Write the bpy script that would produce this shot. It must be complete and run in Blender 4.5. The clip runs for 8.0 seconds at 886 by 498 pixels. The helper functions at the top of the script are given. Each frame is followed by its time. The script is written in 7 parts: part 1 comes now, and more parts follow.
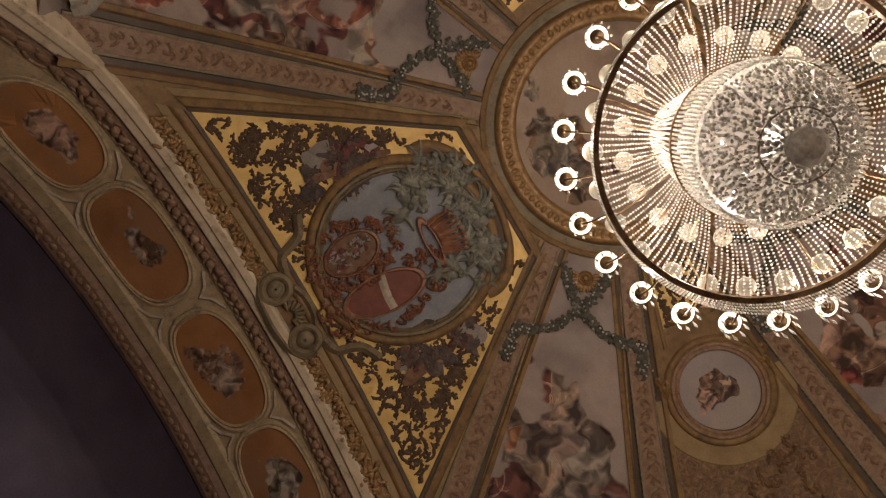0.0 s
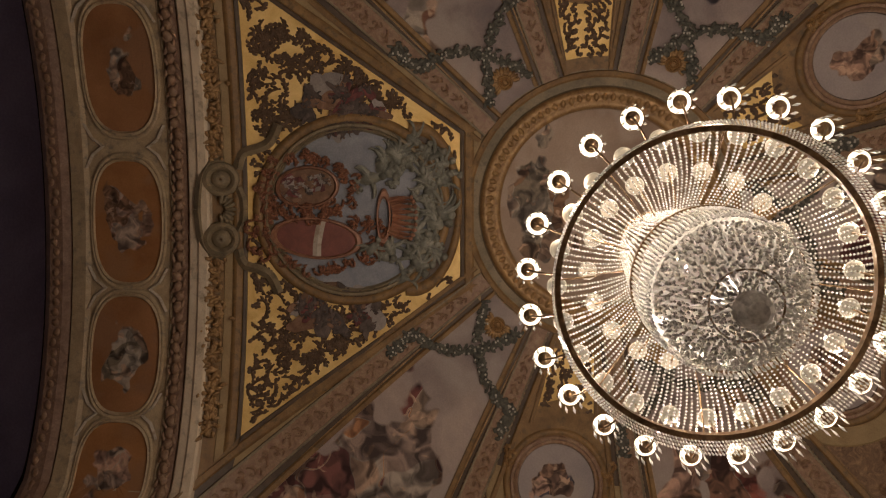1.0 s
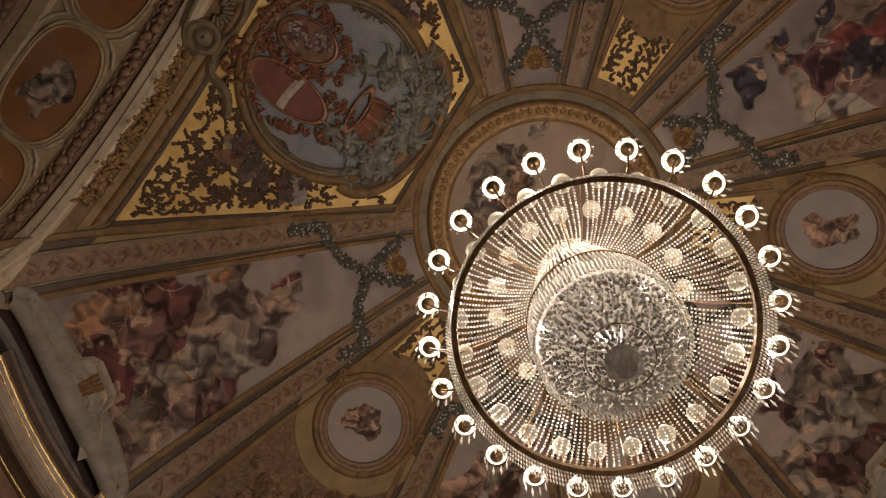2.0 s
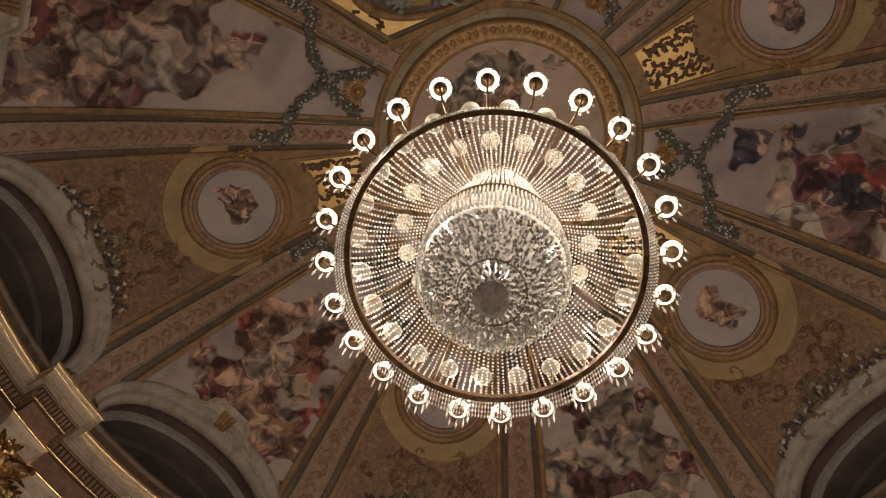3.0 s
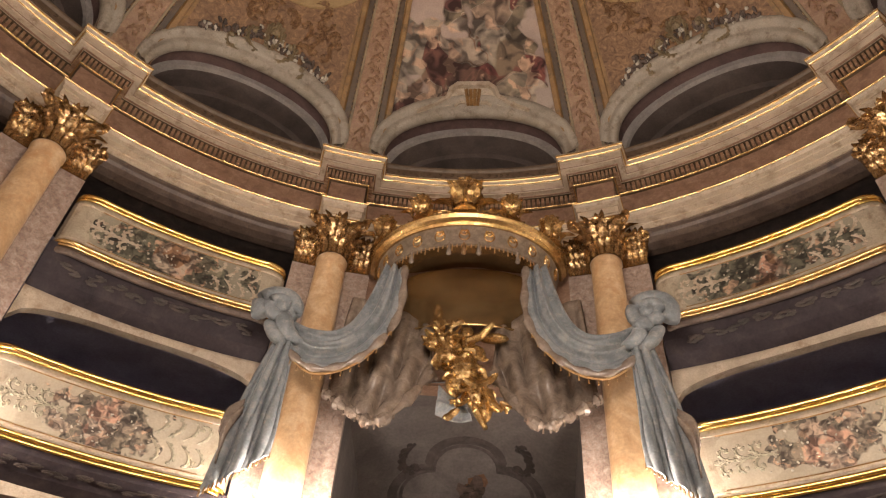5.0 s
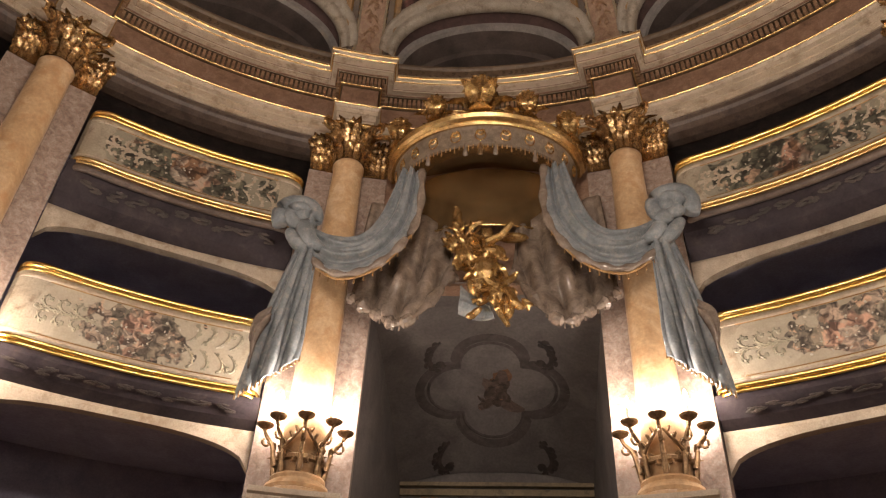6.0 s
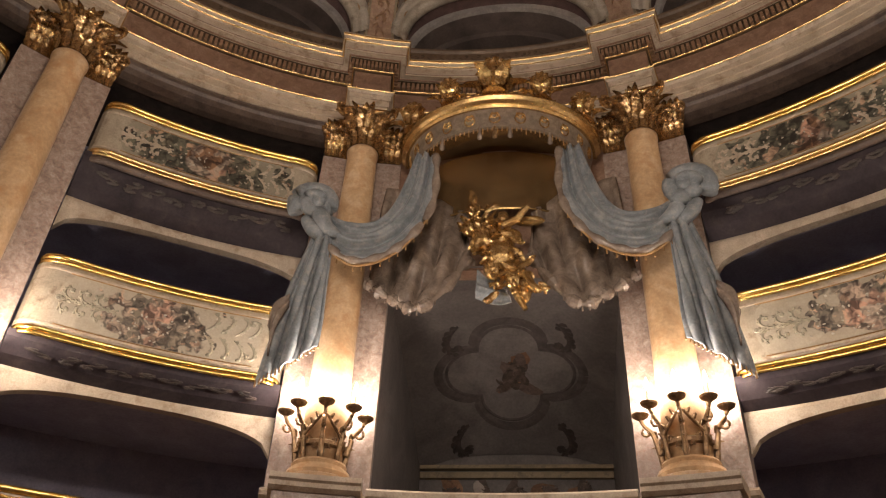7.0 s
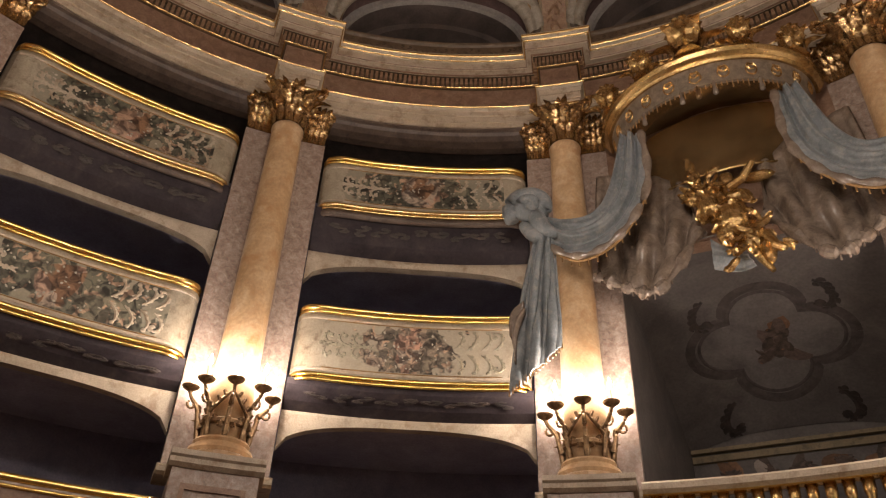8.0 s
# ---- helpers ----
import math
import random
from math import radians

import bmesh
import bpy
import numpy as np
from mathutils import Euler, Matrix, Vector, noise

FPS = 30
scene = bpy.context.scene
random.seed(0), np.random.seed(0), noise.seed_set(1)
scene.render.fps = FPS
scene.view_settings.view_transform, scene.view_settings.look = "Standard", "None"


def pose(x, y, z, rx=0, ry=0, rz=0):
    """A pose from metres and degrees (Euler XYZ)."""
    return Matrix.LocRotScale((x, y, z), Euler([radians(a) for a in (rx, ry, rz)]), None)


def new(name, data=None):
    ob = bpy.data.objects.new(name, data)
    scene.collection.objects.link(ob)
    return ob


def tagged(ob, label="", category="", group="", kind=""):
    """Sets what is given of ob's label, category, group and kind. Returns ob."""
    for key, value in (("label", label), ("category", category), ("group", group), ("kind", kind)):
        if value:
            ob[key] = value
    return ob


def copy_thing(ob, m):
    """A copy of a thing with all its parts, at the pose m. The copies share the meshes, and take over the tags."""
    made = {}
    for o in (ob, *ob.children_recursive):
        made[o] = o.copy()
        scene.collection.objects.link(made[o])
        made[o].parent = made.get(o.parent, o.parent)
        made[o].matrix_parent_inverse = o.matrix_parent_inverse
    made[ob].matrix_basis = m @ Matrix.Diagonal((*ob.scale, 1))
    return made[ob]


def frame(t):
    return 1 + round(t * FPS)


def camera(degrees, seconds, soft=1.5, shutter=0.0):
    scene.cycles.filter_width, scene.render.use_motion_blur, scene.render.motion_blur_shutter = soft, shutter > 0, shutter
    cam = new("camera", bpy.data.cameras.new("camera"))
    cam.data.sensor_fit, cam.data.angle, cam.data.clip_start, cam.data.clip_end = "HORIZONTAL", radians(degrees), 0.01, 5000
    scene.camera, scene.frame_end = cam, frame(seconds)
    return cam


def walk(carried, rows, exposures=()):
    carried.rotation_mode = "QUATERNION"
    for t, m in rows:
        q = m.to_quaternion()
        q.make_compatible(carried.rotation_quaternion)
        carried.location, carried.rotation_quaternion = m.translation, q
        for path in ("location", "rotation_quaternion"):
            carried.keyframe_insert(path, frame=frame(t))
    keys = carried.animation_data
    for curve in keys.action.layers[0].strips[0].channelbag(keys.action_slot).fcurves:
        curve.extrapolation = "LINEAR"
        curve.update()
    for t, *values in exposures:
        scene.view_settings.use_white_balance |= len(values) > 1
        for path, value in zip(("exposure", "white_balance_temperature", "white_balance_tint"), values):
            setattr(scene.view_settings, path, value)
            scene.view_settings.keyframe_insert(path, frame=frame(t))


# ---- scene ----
cam = camera(61.20, 8.0, soft=1.2)
PATH = [
    (0.0, pose(0.828, -0.832, 1.607, 170.186, -5.411, 119.187)),
    (0.5, pose(0.828, -0.902, 1.574, 172.592, -4.080, 105.912)),
    (1.0, pose(0.762, -0.911, 1.577, 173.044, -5.124, 88.763)),
    (1.5, pose(0.724, -0.933, 1.544, 172.557, -3.886, 71.771)),
    (1.7, pose(0.671, -0.923, 1.519, 172.208, -3.539, 66.158)),
    (2.8, pose(0.554, -0.880, 1.595, 167.247, -5.149, 25.995)),
    (3.0, pose(0.539, -0.879, 1.595, 164.771, -4.885, 20.437)),
    (3.5, pose(0.465, -0.792, 1.598, 156.740, -5.247, 9.973)),
    (4.0, pose(0.552, -0.733, 1.603, 146.926, -4.822, 2.585)),
    (4.5, pose(0.518, -0.686, 1.564, 140.549, -3.812, 2.169)),
    (5.0, pose(0.509, -0.648, 1.532, 134.527, -3.427, 3.005)),
    (5.2, pose(0.508, -0.654, 1.526, 132.802, -3.511, 3.235)),
    (6.3, pose(0.526, -0.643, 1.544, 125.914, -2.285, 6.108)),
    (6.5, pose(0.542, -0.648, 1.554, 125.809, -2.320, 6.042)),
    (7.0, pose(0.498, -0.653, 1.557, 125.527, -2.372, 7.190)),
    (7.5, pose(0.467, -0.653, 1.555, 124.955, -2.285, 15.387)),
    (8.0, pose(0.432, -0.675, 1.559, 124.725, -2.073, 27.538)),
]
EXPOSURES = [(0.0, 0.26), (0.8, 0.06), (1.7, 0.02), (3.0, 0.08), (3.5, 0.24), (4.0, 0.72), (4.5, 1.17), (5.0, 1.34), (6.3, 0.9), (7.0, 0.80), (8.0, 0.64)]
walk(cam, PATH, EXPOSURES)

# ---- world and lamps ----
world = bpy.data.worlds.new("world")
world.use_nodes = True
world.node_tree.nodes["Background"].inputs[0].default_value = (1.0, 0.72, 0.5, 1)
world.node_tree.nodes["Background"].inputs[1].default_value = 0.01
scene.world = world

CX, CY = 0.0, 0.5          # middle of the ring in the dome
LX, LY = 0.0, 0.376        # axis of the chandelier
LAMP_HALL, LAMP_CANDLE = 46.0, 25.0
WARM = (1.0, 0.85, 0.75)


def point_lamp(name, x, y, z, power, size, colour=WARM):
    data = bpy.data.lights.new(name, "POINT")
    data.energy, data.shadow_soft_size, data.color = power, size, colour
    ob = new(name, data)
    ob.location = (x, y, z)
    return ob


def polar(az, r, z=0.0):
    """A place on a circle round the hall's axis; az in degrees from the royal box."""
    return Vector((r * math.sin(radians(az)), r * math.cos(radians(az)), z))


for k in range(6):
    a = 2 * math.pi * (k + 0.5) / 6
    point_lamp("chandelier_light", LX + 1.16 * math.sin(a), LY + 1.16 * math.cos(a), 6.60, LAMP_HALL, 0.05)
for k in range(3):
    a = 2 * math.pi * k / 3
    point_lamp("chandelier_light", LX + 0.80 * math.sin(a), LY + 0.80 * math.cos(a), 7.60, LAMP_HALL * 0.8, 0.05)

point_lamp("chandelier_light", LX, LY, 6.28, 9.0, 0.08)
COLUMNS = [-139.0, -108.2, -77.4, -46.5, -15.4, 15.4, 46.5, 77.4, 108.2, 139.0]
for az in COLUMNS[1:-1]:
    p = polar(az, 6.92, 5.12)
    point_lamp("candle_light", p.x, p.y, p.z, LAMP_CANDLE, 0.06)
    if abs(az) < 50:
        for turn in (-3.0, 3.0):
            p = polar(az + turn, 7.26, 5.14)
            point_lamp("candle_light", p.x, p.y, p.z, LAMP_CANDLE, 0.06)

# ---- materials ----


def material(name):
    m = bpy.data.materials.new(name)
    m.use_nodes = True
    t = m.node_tree
    return m, t, t.nodes["Principled BSDF"]


def link(t, a, b):
    t.links.new(a, b)


def tex(t, kind, scale, coords, **kw):
    n = t.nodes.new("ShaderNodeTex" + kind)
    n.inputs["Scale"].default_value = scale
    for k, v in kw.items():
        n.inputs[k].default_value = v
    link(t, coords, n.inputs["Vector"])
    return n


def ramp(t, fac, stops):
    n = t.nodes.new("ShaderNodeValToRGB")
    e = n.color_ramp.elements
    while len(e) < len(stops):
        e.new(0.5)
    for el, (p, c) in zip(e, stops):
        el.position, el.color = p, (*c, 1)
    link(t, fac, n.inputs[0])
    return n.outputs[0]


def blend(t, fac, a, b, how="MIX"):
    n = t.nodes.new("ShaderNodeMix")
    n.data_type, n.blend_type = "RGBA", how
    for sock, v in ((n.inputs[0], fac), (n.inputs[6], a), (n.inputs[7], b)):
        if isinstance(v, bpy.types.NodeSocket):
            link(t, v, sock)
        elif isinstance(v, (int, float)):
            sock.default_value = v
        else:
            sock.default_value = (*v, 1)
    return n.outputs[2]


def coords_of(t):
    return t.nodes.new("ShaderNodeNewGeometry").outputs["Position"]


def bump(t, bsdf, height, strength, distance=0.01):
    n = t.nodes.new("ShaderNodeBump")
    n.inputs["Strength"].default_value = strength
    n.inputs["Distance"].default_value = distance
    link(t, height, n.inputs["Height"])
    link(t, n.outputs[0], bsdf.inputs["Normal"])


def surface(name, stops, scale=4.0, grain=40.0, rough=0.6, metal=0.0, relief=0.3, distort=0.6, wear=None, island=0.0, spec=0.4):
    """A surface of two scales: broad mottling by a ramp, fine grain, and relief."""
    m, t, b = material(name)
    p = coords_of(t)
    big = tex(t, "Noise", scale, p, Detail=6.0, Roughness=0.62, Distortion=distort)
    fine = tex(t, "Noise", grain, p, Detail=4.0, Roughness=0.6)
    col = ramp(t, big.outputs["Fac"], stops)
    col = blend(t, 0.35, col, fine.outputs["Fac"], "OVERLAY")
    if wear:
        spots = tex(t, "Noise", scale * 2.3, p, Detail=8.0, Roughness=0.7)
        mask = ramp(t, spots.outputs["Fac"], [(0.52, (0, 0, 0)), (0.66, (1, 1, 1))])
        col = blend(t, mask, col, wear)
    if island:
        g = t.nodes.new("ShaderNodeNewGeometry")
        v = ramp(t, g.outputs["Random Per Island"], [(0, (1 - island,) * 3), (1, (1 + island * 0.6,) * 3)])
        col = blend(t, 1.0, col, v, "MULTIPLY")
    link(t, col, b.inputs["Base Color"])
    b.inputs["Roughness"].default_value = rough
    b.inputs["Metallic"].default_value = metal
    b.inputs["Specular IOR Level"].default_value = spec
    if relief:
        bump(t, b, fine.outputs["Fac"], relief, 0.006)
    return m


CREAM = surface("cream_stucco", [(0.3, (0.36, 0.29, 0.215)), (0.7, (0.54, 0.455, 0.355))], 2.5, 60, 0.55, wear=(0.30, 0.22, 0.15))
PALE = surface("pale_cream_stucco", [(0.3, (0.60, 0.475, 0.33)), (0.7, (0.80, 0.655, 0.47))], 2.0, 60, 0.5, wear=(0.40, 0.31, 0.21))
STONE = surface("grey_green_stucco", [(0.3, (0.18, 0.138, 0.08)), (0.7, (0.315, 0.24, 0.145))], 3, 50, 0.6, wear=(0.14, 0.11, 0.07))
OLIVE = surface("olive_ochre_paint", [(0.3, (0.165, 0.09, 0.034)), (0.7, (0.31, 0.18, 0.068))], 3, 50, 0.55, wear=(0.13, 0.085, 0.04))
UMBER = surface("umber_paint_and_shade", [(0.3, (0.055, 0.034, 0.02)), (0.7, (0.12, 0.075, 0.04))], 4, 60, 0.5)
FRIEZE = surface("brown_breccia", [(0.25, (0.13, 0.07, 0.045)), (0.5, (0.25, 0.15, 0.10)), (0.75, (0.35, 0.235, 0.17))], 7, 45, 0.4, wear=(0.22, 0.13, 0.09))
PINK = surface("pink_marble", [(0.25, (0.17, 0.115, 0.095)), (0.5, (0.34, 0.26, 0.215)), (0.75, (0.50, 0.42, 0.36))], 13, 40, 0.4, wear=(0.32, 0.20, 0.16))
ALABASTER = surface("honey_alabaster", [(0.2, (0.36, 0.21, 0.10)), (0.5, (0.52, 0.35, 0.20)), (0.8, (0.64, 0.49, 0.33))], 1.6, 25, 0.28, distort=1.8, relief=0.05, wear=(0.44, 0.25, 0.12))
RIBBAND = surface("rib_breccia", [(0.25, (0.15, 0.078, 0.042)), (0.5, (0.28, 0.168, 0.097)), (0.75, (0.38, 0.26, 0.16))], 9, 60, 0.5, wear=(0.25, 0.13, 0.09))
GOLD = surface("gilding", [(0.3, (0.44, 0.275, 0.11)), (0.7, (0.84, 0.59, 0.27))], 14, 60, 0.22, metal=0.92, relief=0.6, wear=(0.30, 0.16, 0.05))
BRIGHTGILT = surface("polished_gilt_edge", [(0.3, (0.58, 0.37, 0.14)), (0.7, (0.85, 0.61, 0.28))], 9, 90, 0.27, metal=0.85, relief=0.2)
CAPGOLD = surface("aged_capital_gilding", [(0.3, (0.34, 0.205, 0.09)), (0.7, (0.80, 0.55, 0.27))], 16, 60, 0.24, metal=0.9, relief=0.7, wear=(0.16, 0.085, 0.035))
GOLDFIELD = surface("gold_leaf_field", [(0.3, (0.52, 0.31, 0.09)), (0.7, (0.78, 0.55, 0.22))], 2.0, 140, 0.42, metal=0.55, relief=0.5)
BROWN = surface("brown_scroll_paint", [(0.3, (0.06, 0.035, 0.02)), (0.7, (0.15, 0.09, 0.05))], 12, 60, 0.5)
DARK = surface("dark_blue_lining", [(0.3, (0.20, 0.19, 0.26)), (0.7, (0.30, 0.285, 0.37))], 3, 40, 0.8, relief=0.1)
BELLY = surface("very_dark_brown", [(0.3, (0.030, 0.025, 0.024)), (0.6, (0.065, 0.050, 0.045)), (0.8, (0.10, 0.075, 0.06))], 5, 30, 0.5)
PANEL = surface("painted_parapet_panel", [(0.25, (0.17, 0.16, 0.11)), (0.5, (0.30, 0.27, 0.20)), (0.75, (0.40, 0.35, 0.26))], 4, 45, 0.5, wear=(0.12, 0.10, 0.07))
FLOOR = surface("wooden_floor", [(0.3, (0.12, 0.07, 0.04)), (0.7, (0.22, 0.14, 0.08))], 3, 30, 0.5)

# ---- mesh helpers ----


def mesh_of(name, bm, mat, smooth=False):
    me = bpy.data.meshes.new(name)
    bmesh.ops.recalc_face_normals(bm, faces=bm.faces)
    bm.to_mesh(me)
    bm.free()
    for m in mat if isinstance(mat, (list, tuple)) else [mat]:
        me.materials.append(m)
    if smooth:
        me.polygons.foreach_set("use_smooth", [True] * len(me.polygons))
    return me


def part(name, bm, mat, parent=None, label="", smooth=False):
    ob = new(name, mesh_of(name, bm, mat, smooth))
    if parent:
        ob.parent = parent
        ob.matrix_parent_inverse = parent.matrix_basis.inverted()
    return tagged(ob, label)


def structure(name, bm, mat, label, category, smooth=False):
    return tagged(part(name, bm, mat, smooth=smooth), label, category, kind="structure")


def thing(name, label, category, at=(0, 0, 0), group=""):
    ob = new(name)
    ob.location = at
    ob.empty_display_size = 0.1
    return tagged(ob, label, category, group)


def grid(bm, rows, close=False, material_index=0):
    """Quads between rows of points."""
    vs = [[bm.verts.new(p) for p in row] for row in rows]
    for a, b in zip(vs, vs[1:]):
        n = len(a)
        for i in range(n if close else n - 1):
            j = (i + 1) % n
            bm.faces.new((a[i], a[j], b[j], b[i])).material_index = material_index
    return vs


def steps(a, b, n):
    return [a + (b - a) * i / n for i in range(n + 1)]


def sweep_az(bm, profile, az0, az1, n, closed=True, cap=True):
    """A profile of (r, z) turned round the hall's axis from az0 to az1."""
    vs = grid(bm, [[polar(a, r, z) for r, z in profile] for a in steps(az0, az1, n)], close=closed)
    if cap and closed:
        bm.faces.new(vs[0])
        bm.faces.new(vs[-1])


def lathe(bm, profile, n=24, at=(0, 0, 0), caps=True, a0=0.0, a1=360.0):
    """A profile of (r, z) turned round the vertical at a place."""
    full = abs(a1 - a0 - 360) < 1e-6
    angles = [radians(a0 + (a1 - a0) * i / n) for i in range(n if full else n + 1)]
    rows = [[(at[0] + r * math.cos(a), at[1] + r * math.sin(a), at[2] + z) for a in angles] for r, z in profile]
    vs = grid(bm, rows, close=full)
    if caps and full:
        for row, (r, z) in ((vs[0], profile[0]), (vs[-1], profile[-1])):
            if r > 1e-5:
                bm.faces.new(row)


def tube(bm, points, radius, n=6, flat=1.0, taper=None):
    """A round bar along points; radius may be a list."""
    points = [Vector(p) for p in points]
    rows = []
    for i, p in enumerate(points):
        d = (points[min(i + 1, len(points) - 1)] - points[max(i - 1, 0)]).normalized()
        up = Vector((0, 0, 1)) if abs(d.z) < 0.9 else Vector((1, 0, 0))
        s = d.cross(up).normalized()
        u = s.cross(d)
        r = radius[i] if isinstance(radius, (list, tuple)) else radius
        rows.append([p + s * (r * math.cos(2 * math.pi * k / n)) + u * (r * flat * math.sin(2 * math.pi * k / n)) for k in range(n)])
    vs = grid(bm, rows, close=True)
    bm.faces.new(vs[0])
    bm.faces.new(vs[-1])


def box(bm, centre, size, m=None):
    made = bmesh.ops.create_cube(bm, size=1.0)["verts"]
    mat = Matrix.Translation(centre) @ Matrix.Diagonal((*size, 1))
    bmesh.ops.transform(bm, matrix=(m @ mat) if m else mat, verts=made)
    return made


# ---- the shape of the vault ----
DOME_R, DOME_H, DOME_Z = 7.5, 2.7, 10.9
STAGE_Y = -5.55


def vault_z(x, y):
    return DOME_Z + DOME_H * math.sqrt(max(0.0, 1 - (x * x + y * y) / DOME_R ** 2))


def on_vault(x, y, lift=0.0):
    """A place on the vault's underside, lift metres below it (towards the hall)."""
    z = vault_z(x, y)
    n = Vector((x / DOME_R ** 2, y / DOME_R ** 2, (z - DOME_Z) / DOME_H ** 2)).normalized()
    return Vector((x, y, z)) - n * lift


RIB_AZ = COLUMNS
RIB_RING = [-145.5, -113.0, -81.8, -50.3, -16.2, 16.2, 50.3, 81.8, 113.0, 145.5]
RING_R = 2.1


def spread(k, s, v, r_base=7.35):
    """Plan place in the vault panel between ribs k and k+1: s from -1 to 1 across, v from 0 at the base to 1 at the ring."""
    f = (s + 1) / 2
    az = RIB_AZ[k] + (RIB_AZ[k + 1] - RIB_AZ[k]) * f
    ph = RIB_RING[k] + (RIB_RING[k + 1] - RIB_RING[k]) * f
    b = polar(az, r_base)
    c = Vector((CX + RING_R * math.sin(radians(ph)), CY + RING_R * math.cos(radians(ph)), 0))
    return b.lerp(c, v)


def stage_arch_z(x):
    """Height of the stage arch; its feet run out wider than the vault."""
    if abs(x) > 4.3:
        return vault_z(4.3, STAGE_Y) - 1.35 * (abs(x) - 4.3) - 0.12 * (abs(x) - 4.3) ** 2
    return vault_z(x, STAGE_Y)


ARCH_S, ARCH_RISE = 0.80, 0.66


def arch_v(s, k=4):
    """Where the panel's lower edge lies: it rises over the lunette, less so beside the stage."""
    if abs(s) >= ARCH_S:
        return 0.0
    return (0.16 if k in (0, 8) else ARCH_RISE) / 5.3 * math.sqrt(1 - (s / ARCH_S) ** 2)


def in_panel(k, s, v, lift=0.0):
    p = spread(k, s, v)
    return on_vault(p.x, p.y, lift)

# ---- painted and ornamental materials ----
REDSTONE = surface("red_brown_stucco", [(0.3, (0.09, 0.045, 0.022)), (0.5, (0.19, 0.105, 0.052)), (0.7, (0.32, 0.19, 0.095))], 8, 40, 0.6, distort=2.0, relief=0.5)
OCHRE = surface("ochre_collar", [(0.3, (0.25, 0.16, 0.07)), (0.7, (0.37, 0.255, 0.12))], 3, 50, 0.6)
FLESH = surface("painted_rose", [(0.3, (0.32, 0.20, 0.14)), (0.7, (0.55, 0.385, 0.295))], 9, 40, 0.7, island=0.35, relief=0.05)
CRIMSON = surface("painted_crimson", [(0.3, (0.10, 0.025, 0.025)), (0.7, (0.20, 0.065, 0.055))], 9, 40, 0.7, island=0.4, relief=0.05)
RUST = surface("painted_rust", [(0.3, (0.13, 0.065, 0.033)), (0.7, (0.26, 0.145, 0.085))], 9, 40, 0.7, island=0.4, relief=0.05)
SHADE = surface("painted_shade", [(0.3, (0.055, 0.04, 0.033)), (0.7, (0.14, 0.10, 0.08))], 9, 40, 0.7, island=0.4, relief=0.05)
CLOUD = surface("painted_cloud", [(0.3, (0.25, 0.21, 0.185)), (0.7, (0.38, 0.325, 0.285))], 5, 40, 0.75, island=0.25, relief=0.05)
BLUE = surface("painted_blue", [(0.3, (0.09, 0.085, 0.09)), (0.7, (0.17, 0.16, 0.16))], 9, 40, 0.7, island=0.35, relief=0.05)
GREEN = surface("garland_green", [(0.3, (0.055, 0.05, 0.038)), (0.7, (0.13, 0.122, 0.09))], 14, 60, 0.7, island=0.4)
PETAL = surface("garland_petals", [(0.3, (0.36, 0.33, 0.26)), (0.7, (0.55, 0.50, 0.42))], 14, 60, 0.7, island=0.3)
GREYSTONE = surface("grey_green_grisaille", [(0.3, (0.10, 0.095, 0.07)), (0.5, (0.21, 0.20, 0.155)), (0.75, (0.34, 0.32, 0.25))], 7, 40, 0.6, island=0.35)
REDENAMEL = surface("red_shield_enamel", [(0.3, (0.13, 0.035, 0.022)), (0.7, (0.23, 0.07, 0.045))], 5, 50, 0.4)
GILTBROWN = surface("dull_gilt_stucco", [(0.3, (0.19, 0.10, 0.04)), (0.7, (0.43, 0.26, 0.105))], 10, 60, 0.45, metal=0.25, relief=0.5)
SLATE = surface("pale_slate_paint", [(0.3, (0.19, 0.195, 0.215)), (0.7, (0.33, 0.325, 0.335))], 2.5, 40, 0.7, relief=0.05)
RUSTGILT = surface("rust_gilt_scrollwork", [(0.3, (0.24, 0.095, 0.055)), (0.7, (0.46, 0.24, 0.14))], 9, 50, 0.5, metal=0.15, island=0.35)


